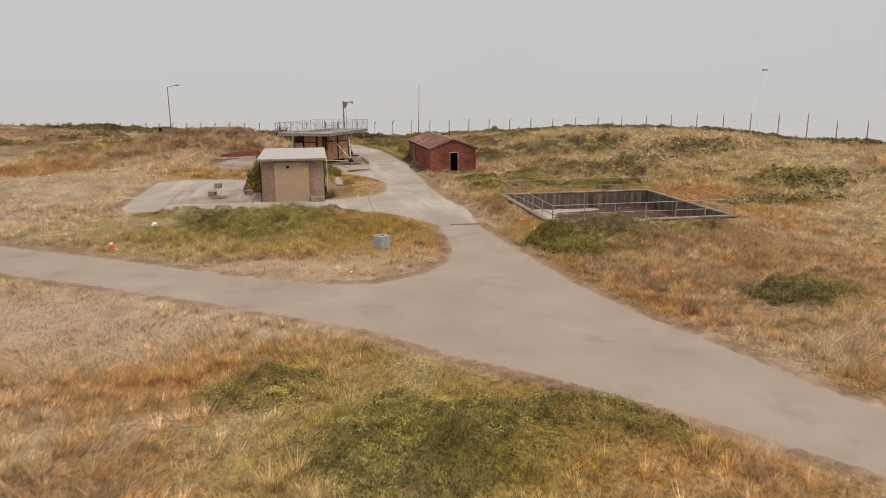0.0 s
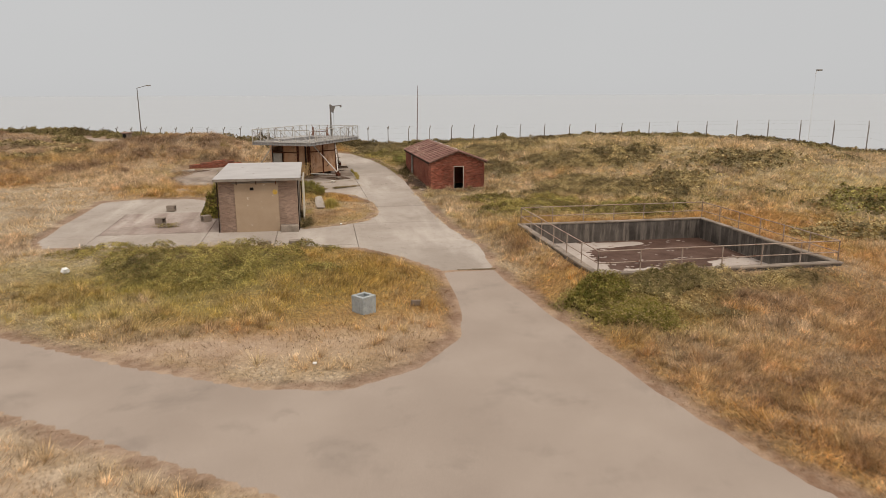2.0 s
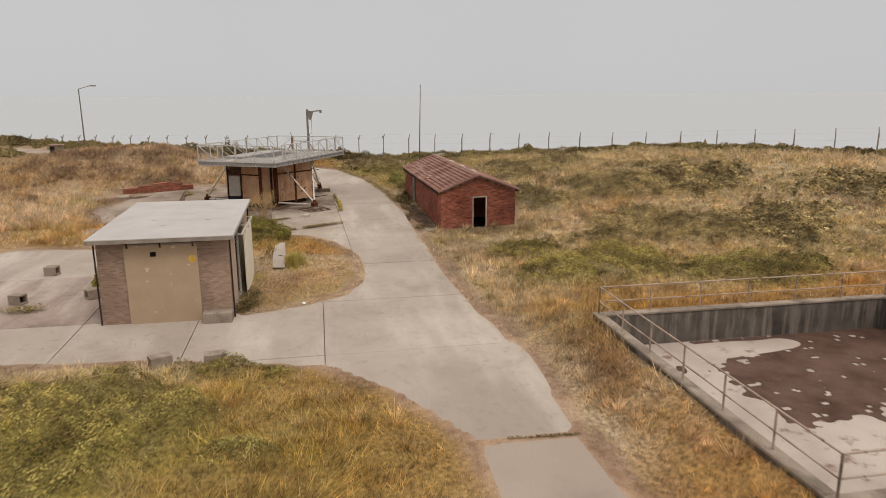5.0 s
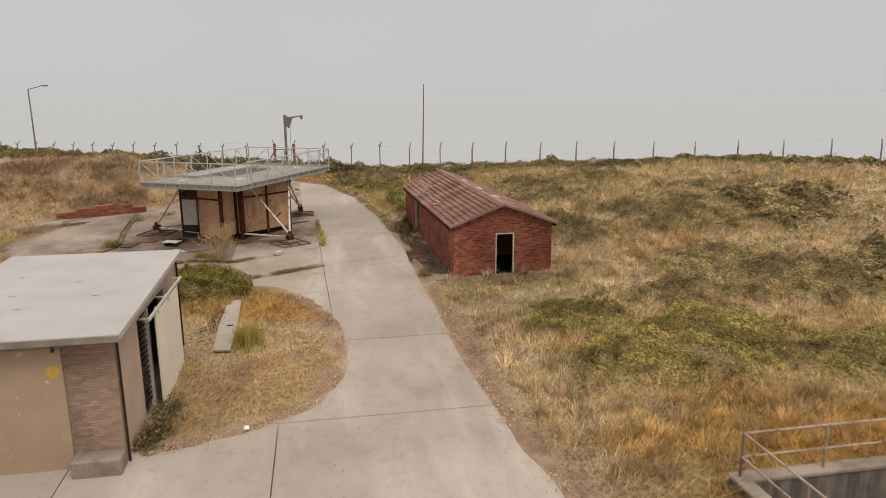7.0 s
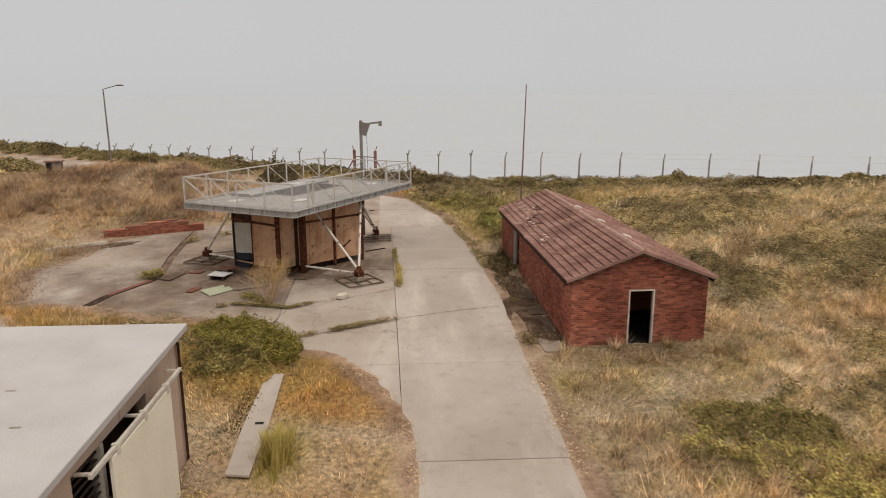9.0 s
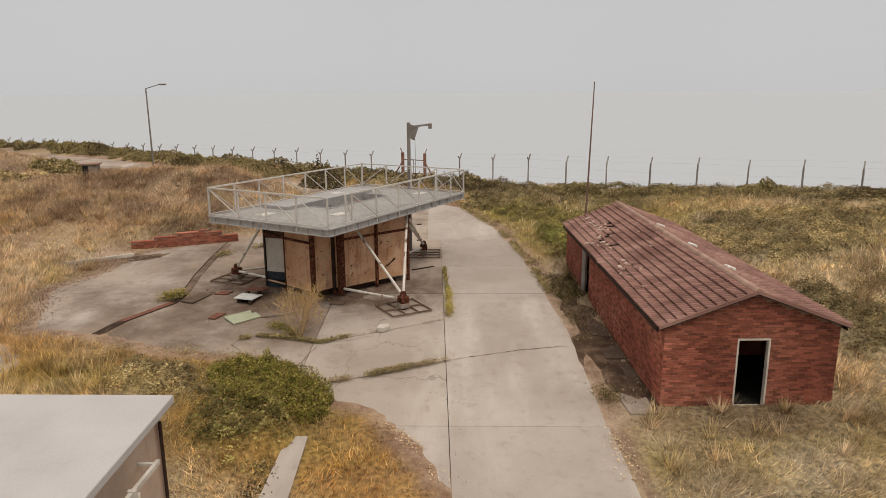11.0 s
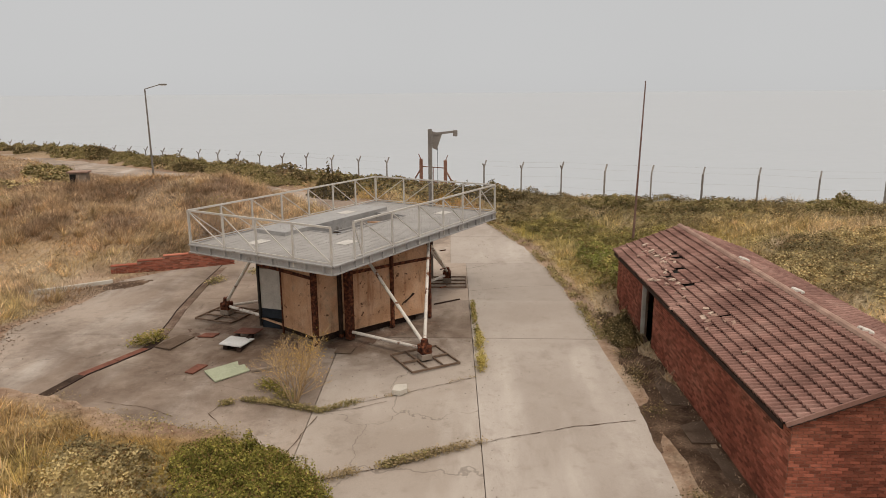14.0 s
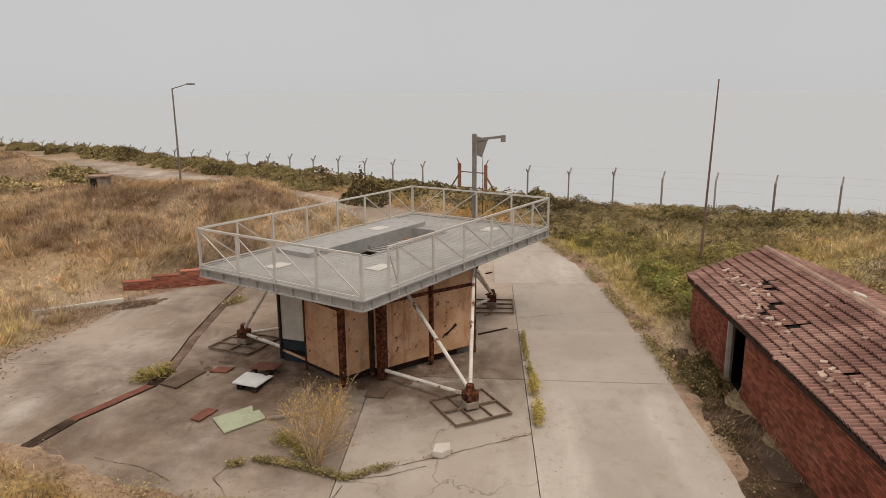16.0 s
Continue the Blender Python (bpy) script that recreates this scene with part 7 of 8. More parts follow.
def scrub(name, cx, cy, rx, ry, turn, h, count, size, material, label, seed, cat="bush", group="", rough=1.0, core=M_THATCH_SHADE):
    """A low thicket: a lumpy body of stems, dark for the shade within, with leaves all over it, ragged at its edge."""
    rs = np.random.RandomState(seed)
    c, s = math.cos(radians(turn)), math.sin(radians(turn))

    def height(u, v):
        r = np.hypot(u / rx, v / ry) + (fnoise(u + seed * 5.3, v, 1.6, 33) - 0.5) * 0.75
        env = np.clip((1.0 - r) * 1.35, 0, 1) ** 1.1
        return h * env * (0.25 + 1.05 * fnoise(u + seed * 3.1, v, 1.1, 31)) * (0.3 + 1.35 * vnoise(u, v + seed, 0.45, 32)) * (0.7 + 0.6 * vnoise(u + seed, v, 0.2, 34))

    z0 = float(ground(cx, cy))
    # body
    st = max(0.14, min(rx, ry) / 16)
    us, vs_ = np.arange(-rx * 1.15, rx * 1.15 + st, st), np.arange(-ry * 1.15, ry * 1.15 + st, st)
    U, V = np.meshgrid(us, vs_)
    Hh = height(U.ravel(), V.ravel())
    X, Y = cx + U.ravel() * c - V.ravel() * s, cy + U.ravel() * s + V.ravel() * c
    Z = ground(X, Y)
    zz = Z + np.where(Hh > 0.02, Hh * 0.86 - 0.05, -0.25)
    w = len(us)
    ii, jj = np.meshgrid(np.arange(w - 1), np.arange(len(vs_) - 1))
    q = (jj * w + ii).ravel()
    keep_ = (Hh[q] + Hh[q + 1] + Hh[q + w] + Hh[q + w + 1]) > 0.03
    q = q[keep_]
    th = thing(name, pose(cx, cy, z0), label, cat, group)
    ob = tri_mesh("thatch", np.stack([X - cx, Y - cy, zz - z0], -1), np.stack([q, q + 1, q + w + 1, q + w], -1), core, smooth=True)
    ob.parent = th
    # leaves
    n = count * 3
    u, v = (rs.rand(n) * 2 - 1) * rx * 1.15, (rs.rand(n) * 2 - 1) * ry * 1.15
    hh = height(u, v)
    ok = np.flatnonzero(hh > 0.05)[:count]
    u, v, hh = u[ok], v[ok], hh[ok]
    e_ = 0.12
    nx_ = (height(u - e_, v) - height(u + e_, v)) / (2 * e_)
    ny_ = (height(u, v - e_) - height(u, v + e_)) / (2 * e_)
    x, y = cx + u * c - v * s, cy + u * s + v * c
    nr = np.stack([nx_ * c - ny_ * s, nx_ * s + ny_ * c, np.ones_like(u) * 0.9], -1)
    nr = np.clip(nr, -2, 2)
    nr /= np.linalg.norm(nr, axis=1)[:, None]
    lift = hh * (0.8 + 0.24 * rs.rand(len(u))) + rs.rand(len(u)) ** 3 * 0.2 * rough
    pos = np.stack([x - cx, y - cy, ground(x, y) + lift - z0], -1)
    co, tr = leaves(rs, pos, nr, size * (0.6 + 0.8 * rs.rand(len(u))))
    lv = tri_mesh("foliage", co, tr, material)
    lv.parent = th
    return th


BR = "tangled green bramble thicket over dry grass"
OL = "low olive-green scrub on the grassy slope"
DK = "dark bramble hedge along the fence line"
scrub("bramble", 14.2, 39.6, 1.7, 1.25, 10, 0.32, 16000, 0.034, M_LEAF, "dark green bramble bank beside the concrete tank", 6, rough=2.0)
scrub("bramble", 15.2, 37.7, 2.6, 1.5, -18, 0.2, 16000, 0.034, M_LEAF_LIME, "low yellow-green bramble sprawling to the lane's edge", 8, rough=2.0)
scrub("bramble", 18.2, 40.1, 2.8, 1.1, 4, 0.45, 20000, 0.034, M_LEAF_OLIVE, "brown and green bramble against the tank wall", 7)
scrub("bramble", 21.4, 26.8, 2.1, 2.0, 0, 0.5, 20000, 0.03, M_LEAF_OLIVE, "round olive-brown bramble bush in dry grass", 9)
scrub("bramble", 0.9, 73.8, 2.1, 1.8, -25, 0.5, 30000, 0.03, M_LEAF, "dense yellow-green bramble thicket behind the service hut", 11, rough=2.5)
scrub("bramble", -0.1, 75.3, 1.9, 1.3, -20, 0.5, 18000, 0.03, M_LEAF, "yellow-green bramble spilling towards the hardstanding", 12)
scrub("bramble", -5.35, 65.3, 1.3, 1.7, 0, 2.4, 7000, 0.06, M_LEAF, "green shrub growing against the hut's side wall", 14)
scrub("weed_patch", 11.15, 84.6, 0.75, 1.5, 0, 0.7, 7000, 0.035, M_LEAF_DARK, "brown tangled weeds before the shed's ruined doorway", 18)
scrub("weed_patch", 12.2, 93.0, 1.2, 6.0, 9, 0.24, 13000, 0.042, M_LEAF_BRIGHT, "lush bright green weeds between lane and shed", 17)
rs = np.random.RandomState(77)
spots = [(-0.6, 2.2), (2.4, 1.6), (4.6, 2.4), (6.2, 1.8), (8.3, 2.6), (9.6, 1.8), (11.5, 2.2), (13.6, 2.0), (15.5, 2.4), (17.6, 2.0)]
spots += [(k * 1.35 - 30, 2.9 + 0.9 * math.sin(k * 2.3)) for k in range(18)]
spots += [(-6.3, 2.6), (-8.8, 2.0), (-11.5, 2.2), (-14.2, 2.0), (-17.0, 2.4), (-19.5, 2.0), (-22.5, 2.2), (-26.0, 2.2)]
for k, (bay, off_) in enumerate(spots):
    x = FENCE0[0] + FENCED[0] * bay - 0.548 * off_
    y = FENCE0[1] + FENCED[1] * bay - 0.836 * off_
    mt_ = (M_LEAF_DARK, M_LEAF_OLIVE, M_LEAF_OLIVE, M_LEAF_OLIVE)[k % 4]
    scrub("hedge_bramble", x, y, 1.9 + rs.rand() * 1.5, 1.0 + rs.rand() * 0.6, -33, 0.32 + rs.rand() * 0.3, 5200, 0.06, mt_, DK if mt_ is M_LEAF_DARK else OL, 100 + k, "bush", "hedge along the fence")
for k, (x, y, rx, ry, h, mt_) in enumerate(((-27.0, 103.5, 3.0, 1.6, 0.35, M_LEAF_OLIVE), (-5.2, 112.9, 2.4, 1.3, 1.7, M_LEAF_DARK), (-33, 122, 4, 1.8, 0.5, M_LEAF_OLIVE), (-40, 139.5, 7, 1.6, 0.6, M_LEAF_OLIVE))):
    scrub("bramble", x, y, rx, ry, -20 if rx > 1 else 0, h, 2600, 0.11 if rx > 1 else 0.07, mt_, "dark scrub bush on the western mounds", 300 + k, "bush", "scrub on the mounds")

# bramble spreading over the turf
TONES = np.array([(0.4, 0.335, 0.1), (0.31, 0.267, 0.085), (0.46, 0.362, 0.185)])


def spread(x0, x1, y0, y1, density, size, seed):
    rs = np.random.RandomState(seed)
    n = int((x1 - x0) * (y1 - y0) * density)
    x, y = x0 + rs.rand(n) * (x1 - x0), y0 + rs.rand(n) * (y1 - y0)
    cv, hi, tn = thicket(x, y)
    gaps = 0.35 + 0.9 * sstep(0.36, 0.56, fnoise(x, y, 0.55, 57))
    ok = rs.rand(n) < cv * gaps
    x, y, hi, tn, cvk = x[ok], y[ok], hi[ok], tn[ok], cv[ok]
    pv = paved(x, y)
    ok = (pv > 0.15) & ~((x > PIT[0] - 0.1) & (x < PIT[1] + 0.1) & (y > PIT[2] - 0.1) & (y < PIT[3] + 0.1))
    su, sv = (x - 12.22) * 0.99961 + (y - 73.6) * 0.02792, -(x - 12.22) * 0.02792 + (y - 73.6) * 0.99961
    ok &= ~((su > -0.1) & (su < SHED_W + 0.1) & (sv > -0.1) & (sv < SHED_L + 0.1))
    ok &= ~((x > HX0 - 0.1) & (x < HX1 + 0.4) & (y > HY0 - 0.1) & (y < HY1 + 0.1))
    x, y, hi, tn, pv, cvk = x[ok], y[ok], hi[ok], tn[ok], pv[ok], cvk[ok]
    n = len(x)
    z = ground(x, y, pv) + rs.rand(n) ** 1.5 * (0.1 + 0.35 * hi) + 0.3 * cvk * sstep(0.45, 0.75, fnoise(x, y, 0.95, 65)) + 0.02
    nr = np.tile([0.0, -0.15, 1.0], (n, 1))
    co, tr = leaves(rs, np.stack([x, y, z], -1), nr, size * (0.55 + 0.9 * rs.rand(n)))
    w = tn + 0.05
    w = w / w.sum(1)[:, None]
    patch = 0.5 + 0.68 * sstep(0.3, 0.66, fnoise(x, y, 1.5, 59)) + 0.25 * (vnoise(x, y, 0.5, 60) - 0.5)
    hedge = 1 - 0.42 * sstep(5.5, 3.5, fence_frame(x, y)[1])
    col = np.concatenate([(w @ TONES) * (patch * hedge)[:, None], np.ones((n, 1))], 1)
    tagged(tri_mesh("bramble_cover", co, tr, M_COVER, np.repeat(col, 4, 0)), "sprawling green and olive bramble cover in the turf", "bramble", kind="stuff")


spread(-16, 34, 12, 58, 900, 0.034, 71)
spread(-6, 36, 58, 82, 760, 0.042, 72)
spread(8, 40, 82, 112, 560, 0.045, 73)
spread(30, 66, 44, 100, 90, 0.12, 74)
spread(-62, 8, 92, 150, 80, 0.12, 75)

# weeds in the joints and cracks
def weed_row(pts, width, n, size, material, label, seed, h=0.12, bare=0.38):
    rs = np.random.RandomState(seed)
    pts = np.array(pts, float)
    seg = rs.randint(0, len(pts) - 1, n)
    t = rs.rand(n, 1)
    p = pts[seg] * (1 - t) + pts[seg + 1] * t
    dens = fnoise(p[:, 0], p[:, 1], 0.7, seed) + 0.35 * (fnoise(p[:, 0], p[:, 1], 0.25, seed + 1) - 0.5) > bare + 0.07
    p = p[dens] + rs.normal(0, width, (dens.sum(), 2))
    c = pts.mean(0)
    z0 = float(level(c[1])) + 0.03
    pos = np.stack([p[:, 0] - c[0], p[:, 1] - c[1], level(p[:, 1]) + 0.05 + rs.rand(len(p)) * h - z0], -1)
    co, tr = leaves(rs, pos, np.tile([0, 0, 1.0], (len(p), 1)), size * (0.5 + rs.rand(len(p))))
    ob = tri_mesh("joint_weeds", co, tr, material)
    ob.matrix_world = pose(c[0], c[1], z0)
    return tagged(ob, label, "weeds", "weeds in the joints")
JW = "green weeds growing along a concrete joint"
weed_row([(5.98, 81.3), (5.95, 82.6), (5.9, 84.0)], 0.08, 2600, 0.03, M_TUFT, JW, 51, 0.4, 0.18)
weed_row([(5.9, 84.0), (5.75, 86.0), (5.64, 88.1)], 0.05, 1500, 0.028, M_LEAF_LIME, JW, 50, 0.22, 0.26)
weed_row([(1.9, 75.0), (3.41, 75.65), (4.83, 76.38), (6.3, 77.1)], 0.09, 3600, 0.026, M_DRYLEAF_PALE, "dry brown weeds along a crack in the concrete", 52, 0.12, 0.32)
weed_row([(3.41, 75.65), (4.83, 76.38)], 0.07, 900, 0.03, M_LEAF_OLIVE, JW, 49, 0.15, 0.45)
weed_row([(-1.7, 78.8), (-1.2, 79.1), (-0.4, 79.0), (0.4, 78.75), (1.3, 78.45), (2.3, 79.1)], 0.07, 3300, 0.028, M_LEAF_OLIVE, JW, 53)
weed_row([(2.3, 79.2), (3.6, 79.75), (5.8, 81.0)], 0.05, 600, 0.02, M_DRYLEAF_PALE, JW, 54, 0.05, 0.45)
weed_row([(-1.4, 80.6), (-0.6, 80.0), (0.2, 79.2)], 0.14, 1980, 0.028, M_LEAF_LIME, JW, 55, 0.2)
weed_row([(-6.5, 83.1), (-6.1, 83.6), (-5.9, 84.0)], 0.16, 1540, 0.037, M_LEAF_LIME, JW, 56, 0.35)
weed_row([(-6.6, 90.6), (-6.1, 92.0), (-4.6, 93.0)], 0.15, 1540, 0.037, M_LEAF_OLIVE, JW, 57, 0.2)
weed_row([(10.85, 73.6), (10.9, 79), (10.75, 88)], 0.2, 15000, 0.026, M_LEAF_DARK, "dark withered weeds at the foot of the shed", 60, 0.22, 0.47)
weed_row([(-9.6, 61.6), (-8.4, 61.2), (-7.6, 61.4)], 0.16, 1320, 0.031, M_LEAF_OLIVE, JW, 61, 0.25)
weed_row([(8.6, 47.25), (11.5, 47.1)], 0.03, 660, 0.022, M_LEAF_DARK, JW, 62, 0.04)

weed_row([(1.35, 65.4), (1.5, 68.0), (1.45, 71.5)], 0.22, 2600, 0.035, M_LEAF_DARK, "dark withered weeds along the hut path", 63, 0.12)
weed_row([(0.9, 59.6), (1.3, 61.5), (1.4, 64.5)], 0.2, 1800, 0.035, M_LEAF_OLIVE, "olive weeds along the hut's side", 64, 0.2)

weed_row([(0.95, 59.6), (1.3, 60.4), (1.25, 62.2)], 0.22, 2200, 0.034, M_LEAF_DARK, "dark reddish withered weeds at the hut's corner", 65, 0.3, 0.25)
weed_row([(0.95, 66.9), (1.05, 68.4), (1.1, 69.6)], 0.26, 2600, 0.03, M_GRAVEL, "dark brown dead litter beside the hut path", 66, 0.06, 0.2)
weed_row([(1.25, 62.4), (1.45, 64.9)], 0.16, 1300, 0.034, M_TUFT, "yellow-green weeds along the hut's side", 67, 0.35, 0.3)

# turf creeping over the paving's edges
CT = "dry turf creeping over the edge of the concrete"
weed_row([(-7.1, 79.2), (-4.1, 77.8), (-1.2, 77.2), (0.4, 76.0), (1.6, 74.9)], 0.22, 3000, 0.022, M_DRYLEAF_PALE, CT, 70, 0.06, 0.42)
weed_row([(-4.1, 77.7), (-1.2, 77.1), (0.4, 75.9)], 0.3, 1500, 0.032, M_LEAF_OLIVE, CT, 71, 0.12, 0.46)
weed_row([(1.0, 59.2), (3.5, 60.0), (5.5, 61.4), (6.3, 63.2)], 0.13, 1500, 0.024, M_STRAWBIT, CT, 72, 0.03, 0.4)
weed_row([(6.3, 63.2), (6.55, 65.5), (6.3, 68.7), (5.2, 71.4), (3.7, 73.4)], 0.13, 2000, 0.024, M_STRAWBIT, CT, 73, 0.03, 0.4)
weed_row([(11.85, 52.7), (11.0, 59.5), (10.72, 66.5), (10.55, 72.0)], 0.18, 2600, 0.026, M_STRAWBIT, CT, 74, 0.04, 0.42)
weed_row([(10.4, 84.2), (9.9, 90.5), (8.8, 97.6), (6.6, 104.2)], 0.14, 4200, 0.04, M_LEAF_OLIVE, "olive weeds creeping over the lane's edge", 75, 0.14, 0.3)

# dry shrub in the crack before the cabin
def twig_shrub(x, y, h, seed, stems, label, leaf_material, leaf_count, wide=0.6):
    rs = np.random.RandomState(seed)
    z0 = float(max(level(y) + 0.03, ground(x, y)))
    th = thing("dry_shrub", pose(x, y, z0), label, "shrub")
    bm = B()
    tips = []

    def grow(p, d, length, r, depth):
        q = p + d * length
        bar(bm, p, q, r, seg=4 if depth > 1 else 3, taper=0.65)
        if depth == 0:
            tips.append(tuple(q))
            return
        for j in range(4 if depth == 2 else 3):
            spread_ = Vector((rs.normal(0, 0.55), rs.normal(0, 0.55), rs.normal(0.22, 0.25)))
            grow(p.lerp(q, 0.45 + 0.55 * rs.rand()), (d + spread_).normalized(), length * (0.5 + 0.3 * rs.rand()), r * 0.62, depth - 1)

    for k in range(stems):
        a, out = rs.rand() * 2 * math.pi, wide * (0.1 + 0.5 * rs.rand())
        grow(Vector((0.08 * math.cos(a), 0.08 * math.sin(a), -0.05)), Vector((math.cos(a) * out, math.sin(a) * out, 1.0)).normalized(), h * (0.36 + 0.16 * rs.rand()), 0.032, 3)
    part("branchwork", bm, M_TWIG, th)
    tips = np.array(tips)
    pos = tips[rs.randint(0, len(tips), leaf_count)] + rs.normal(0, 0.06, (leaf_count, 3))
    pos[:, 2] = np.maximum(pos[:, 2], 0.15)
    co, tr = leaves(rs, pos, rs.normal(0, 1, (leaf_count, 3)), 0.019 * (0.6 + rs.rand(leaf_count)))
    tri_mesh("foliage", co, tr, leaf_material).parent = th
twig_shrub(0.42, 78.97, 2.3, 5, 18, "ochre half-dead shrub growing from a crack in the concrete", M_DRYLEAF, 1000, 1.35)
twig_shrub(20.0, 77.5, 1.9, 7, 8, "straggling dry shrub behind the shed", M_LEAF_DARK, 1500)

# gravel and rubble edge of the hardstanding
rs = np.random.RandomState(91)
n = 1300
t = rs.rand(n)
ex_ = np.interp(t, [0, 0.35, 0.6, 1], [-10.6, -12.3, -11.9, -10.9]) + rs.normal(0, 0.45, n)
ey_ = np.interp(t, [0, 0.35, 0.6, 1], [80.3, 84.6, 88.2, 91.0]) + rs.normal(0, 0.3, n)
sz = 0.012 + 0.035 * rs.rand(n) ** 2
tet = np.array([(1, 0, -0.4), (-0.6, 0.9, -0.4), (-0.6, -0.9, -0.4), (0, 0, 0.8)])
ang = rs.rand(n) * 6.28
rot = np.stack([np.stack([np.cos(ang), -np.sin(ang)], -1), np.stack([np.sin(ang), np.cos(ang)], -1)], 1)
pts = np.repeat(tet[None], n, 0) * sz[:, None, None]
pts[:, :, :2] = np.einsum('nij,nkj->nki', rot, pts[:, :, :2])
pts += np.stack([ex_, ey_, np.maximum(ground(ex_, ey_), level(ey_) + 0.035 - 10 * (paved(ex_, ey_) > 0)) + 0.02], -1)[:, None]
i = np.arange(n)[:, None] * 4
fc = np.concatenate([i + np.array([[0, 1, 3]]), i + np.array([[1, 2, 3]]), i + np.array([[2, 0, 3]]), i + np.array([[0, 2, 1]])], 0)
tagged(tri_mesh("rubble", pts.reshape(-1, 3), fc, M_GRAVEL), "loose gravel and rubble along the hardstanding's edge", "rubble", kind="stuff")


# dirt crumbs and chips lying about on the apron and lane
def chips(n, sampler, smin, smax, material, label, seed):
    rs = np.random.RandomState(seed)
    x, y = sampler(rs, n)
    ok = paved(x, y) < -0.05
    x, y = x[ok], y[ok]
    n = len(x)
    sz = smin + (smax - smin) * rs.rand(n) ** 3
    ang = rs.rand(n) * 6.28
    pts = np.repeat(np.array([(1, 0, 0), (-0.5, 0.8, 0), (-0.7, -0.6, 0), (0, 0, 0.6)])[None], n, 0) * sz[:, None, None]
    rot = np.stack([np.stack([np.cos(ang), -np.sin(ang)], -1), np.stack([np.sin(ang), np.cos(ang)], -1)], 1)
    pts[:, :, :2] = np.einsum('nij,nkj->nki', rot, pts[:, :, :2])
    pts += np.stack([x, y, level(y) + 0.024], -1)[:, None]
    i = np.arange(n)[:, None] * 4
    fc = np.concatenate([i + np.array([[0, 1, 3]]), i + np.array([[1, 2, 3]]), i + np.array([[2, 0, 3]])], 0)
    tagged(tri_mesh("debris", pts.reshape(-1, 3), fc, material), label, "debris", kind="stuff")


chips(3000, lambda rs, n: (1.0 + rs.normal(0, 2.8, n), 84.8 + rs.normal(0, 3.0, n)), 0.005, 0.026, M_SOIL, "dark dirt crumbs round the cabin", 95)
chips(2200, lambda rs, n: (-10 + 17 * rs.rand(n), 74 + 20 * rs.rand(n)), 0.005, 0.024, M_GRAVEL, "pale grit on the hardstanding", 96)
chips(1500, lambda rs, n: (rs.choice([-1.0, 1.0], n) * 2.4 + 8.4 + rs.normal(0, 0.35, n), 55 + 45 * rs.rand(n)), 0.005, 0.028, M_SOIL, "dirt along the lane's edges", 97)
chips(900, lambda rs, n: (-13 + 13 * rs.rand(n), 56 + 16 * rs.rand(n)), 0.01, 0.05, M_GRAVEL, "grit on the yard slabs", 98)


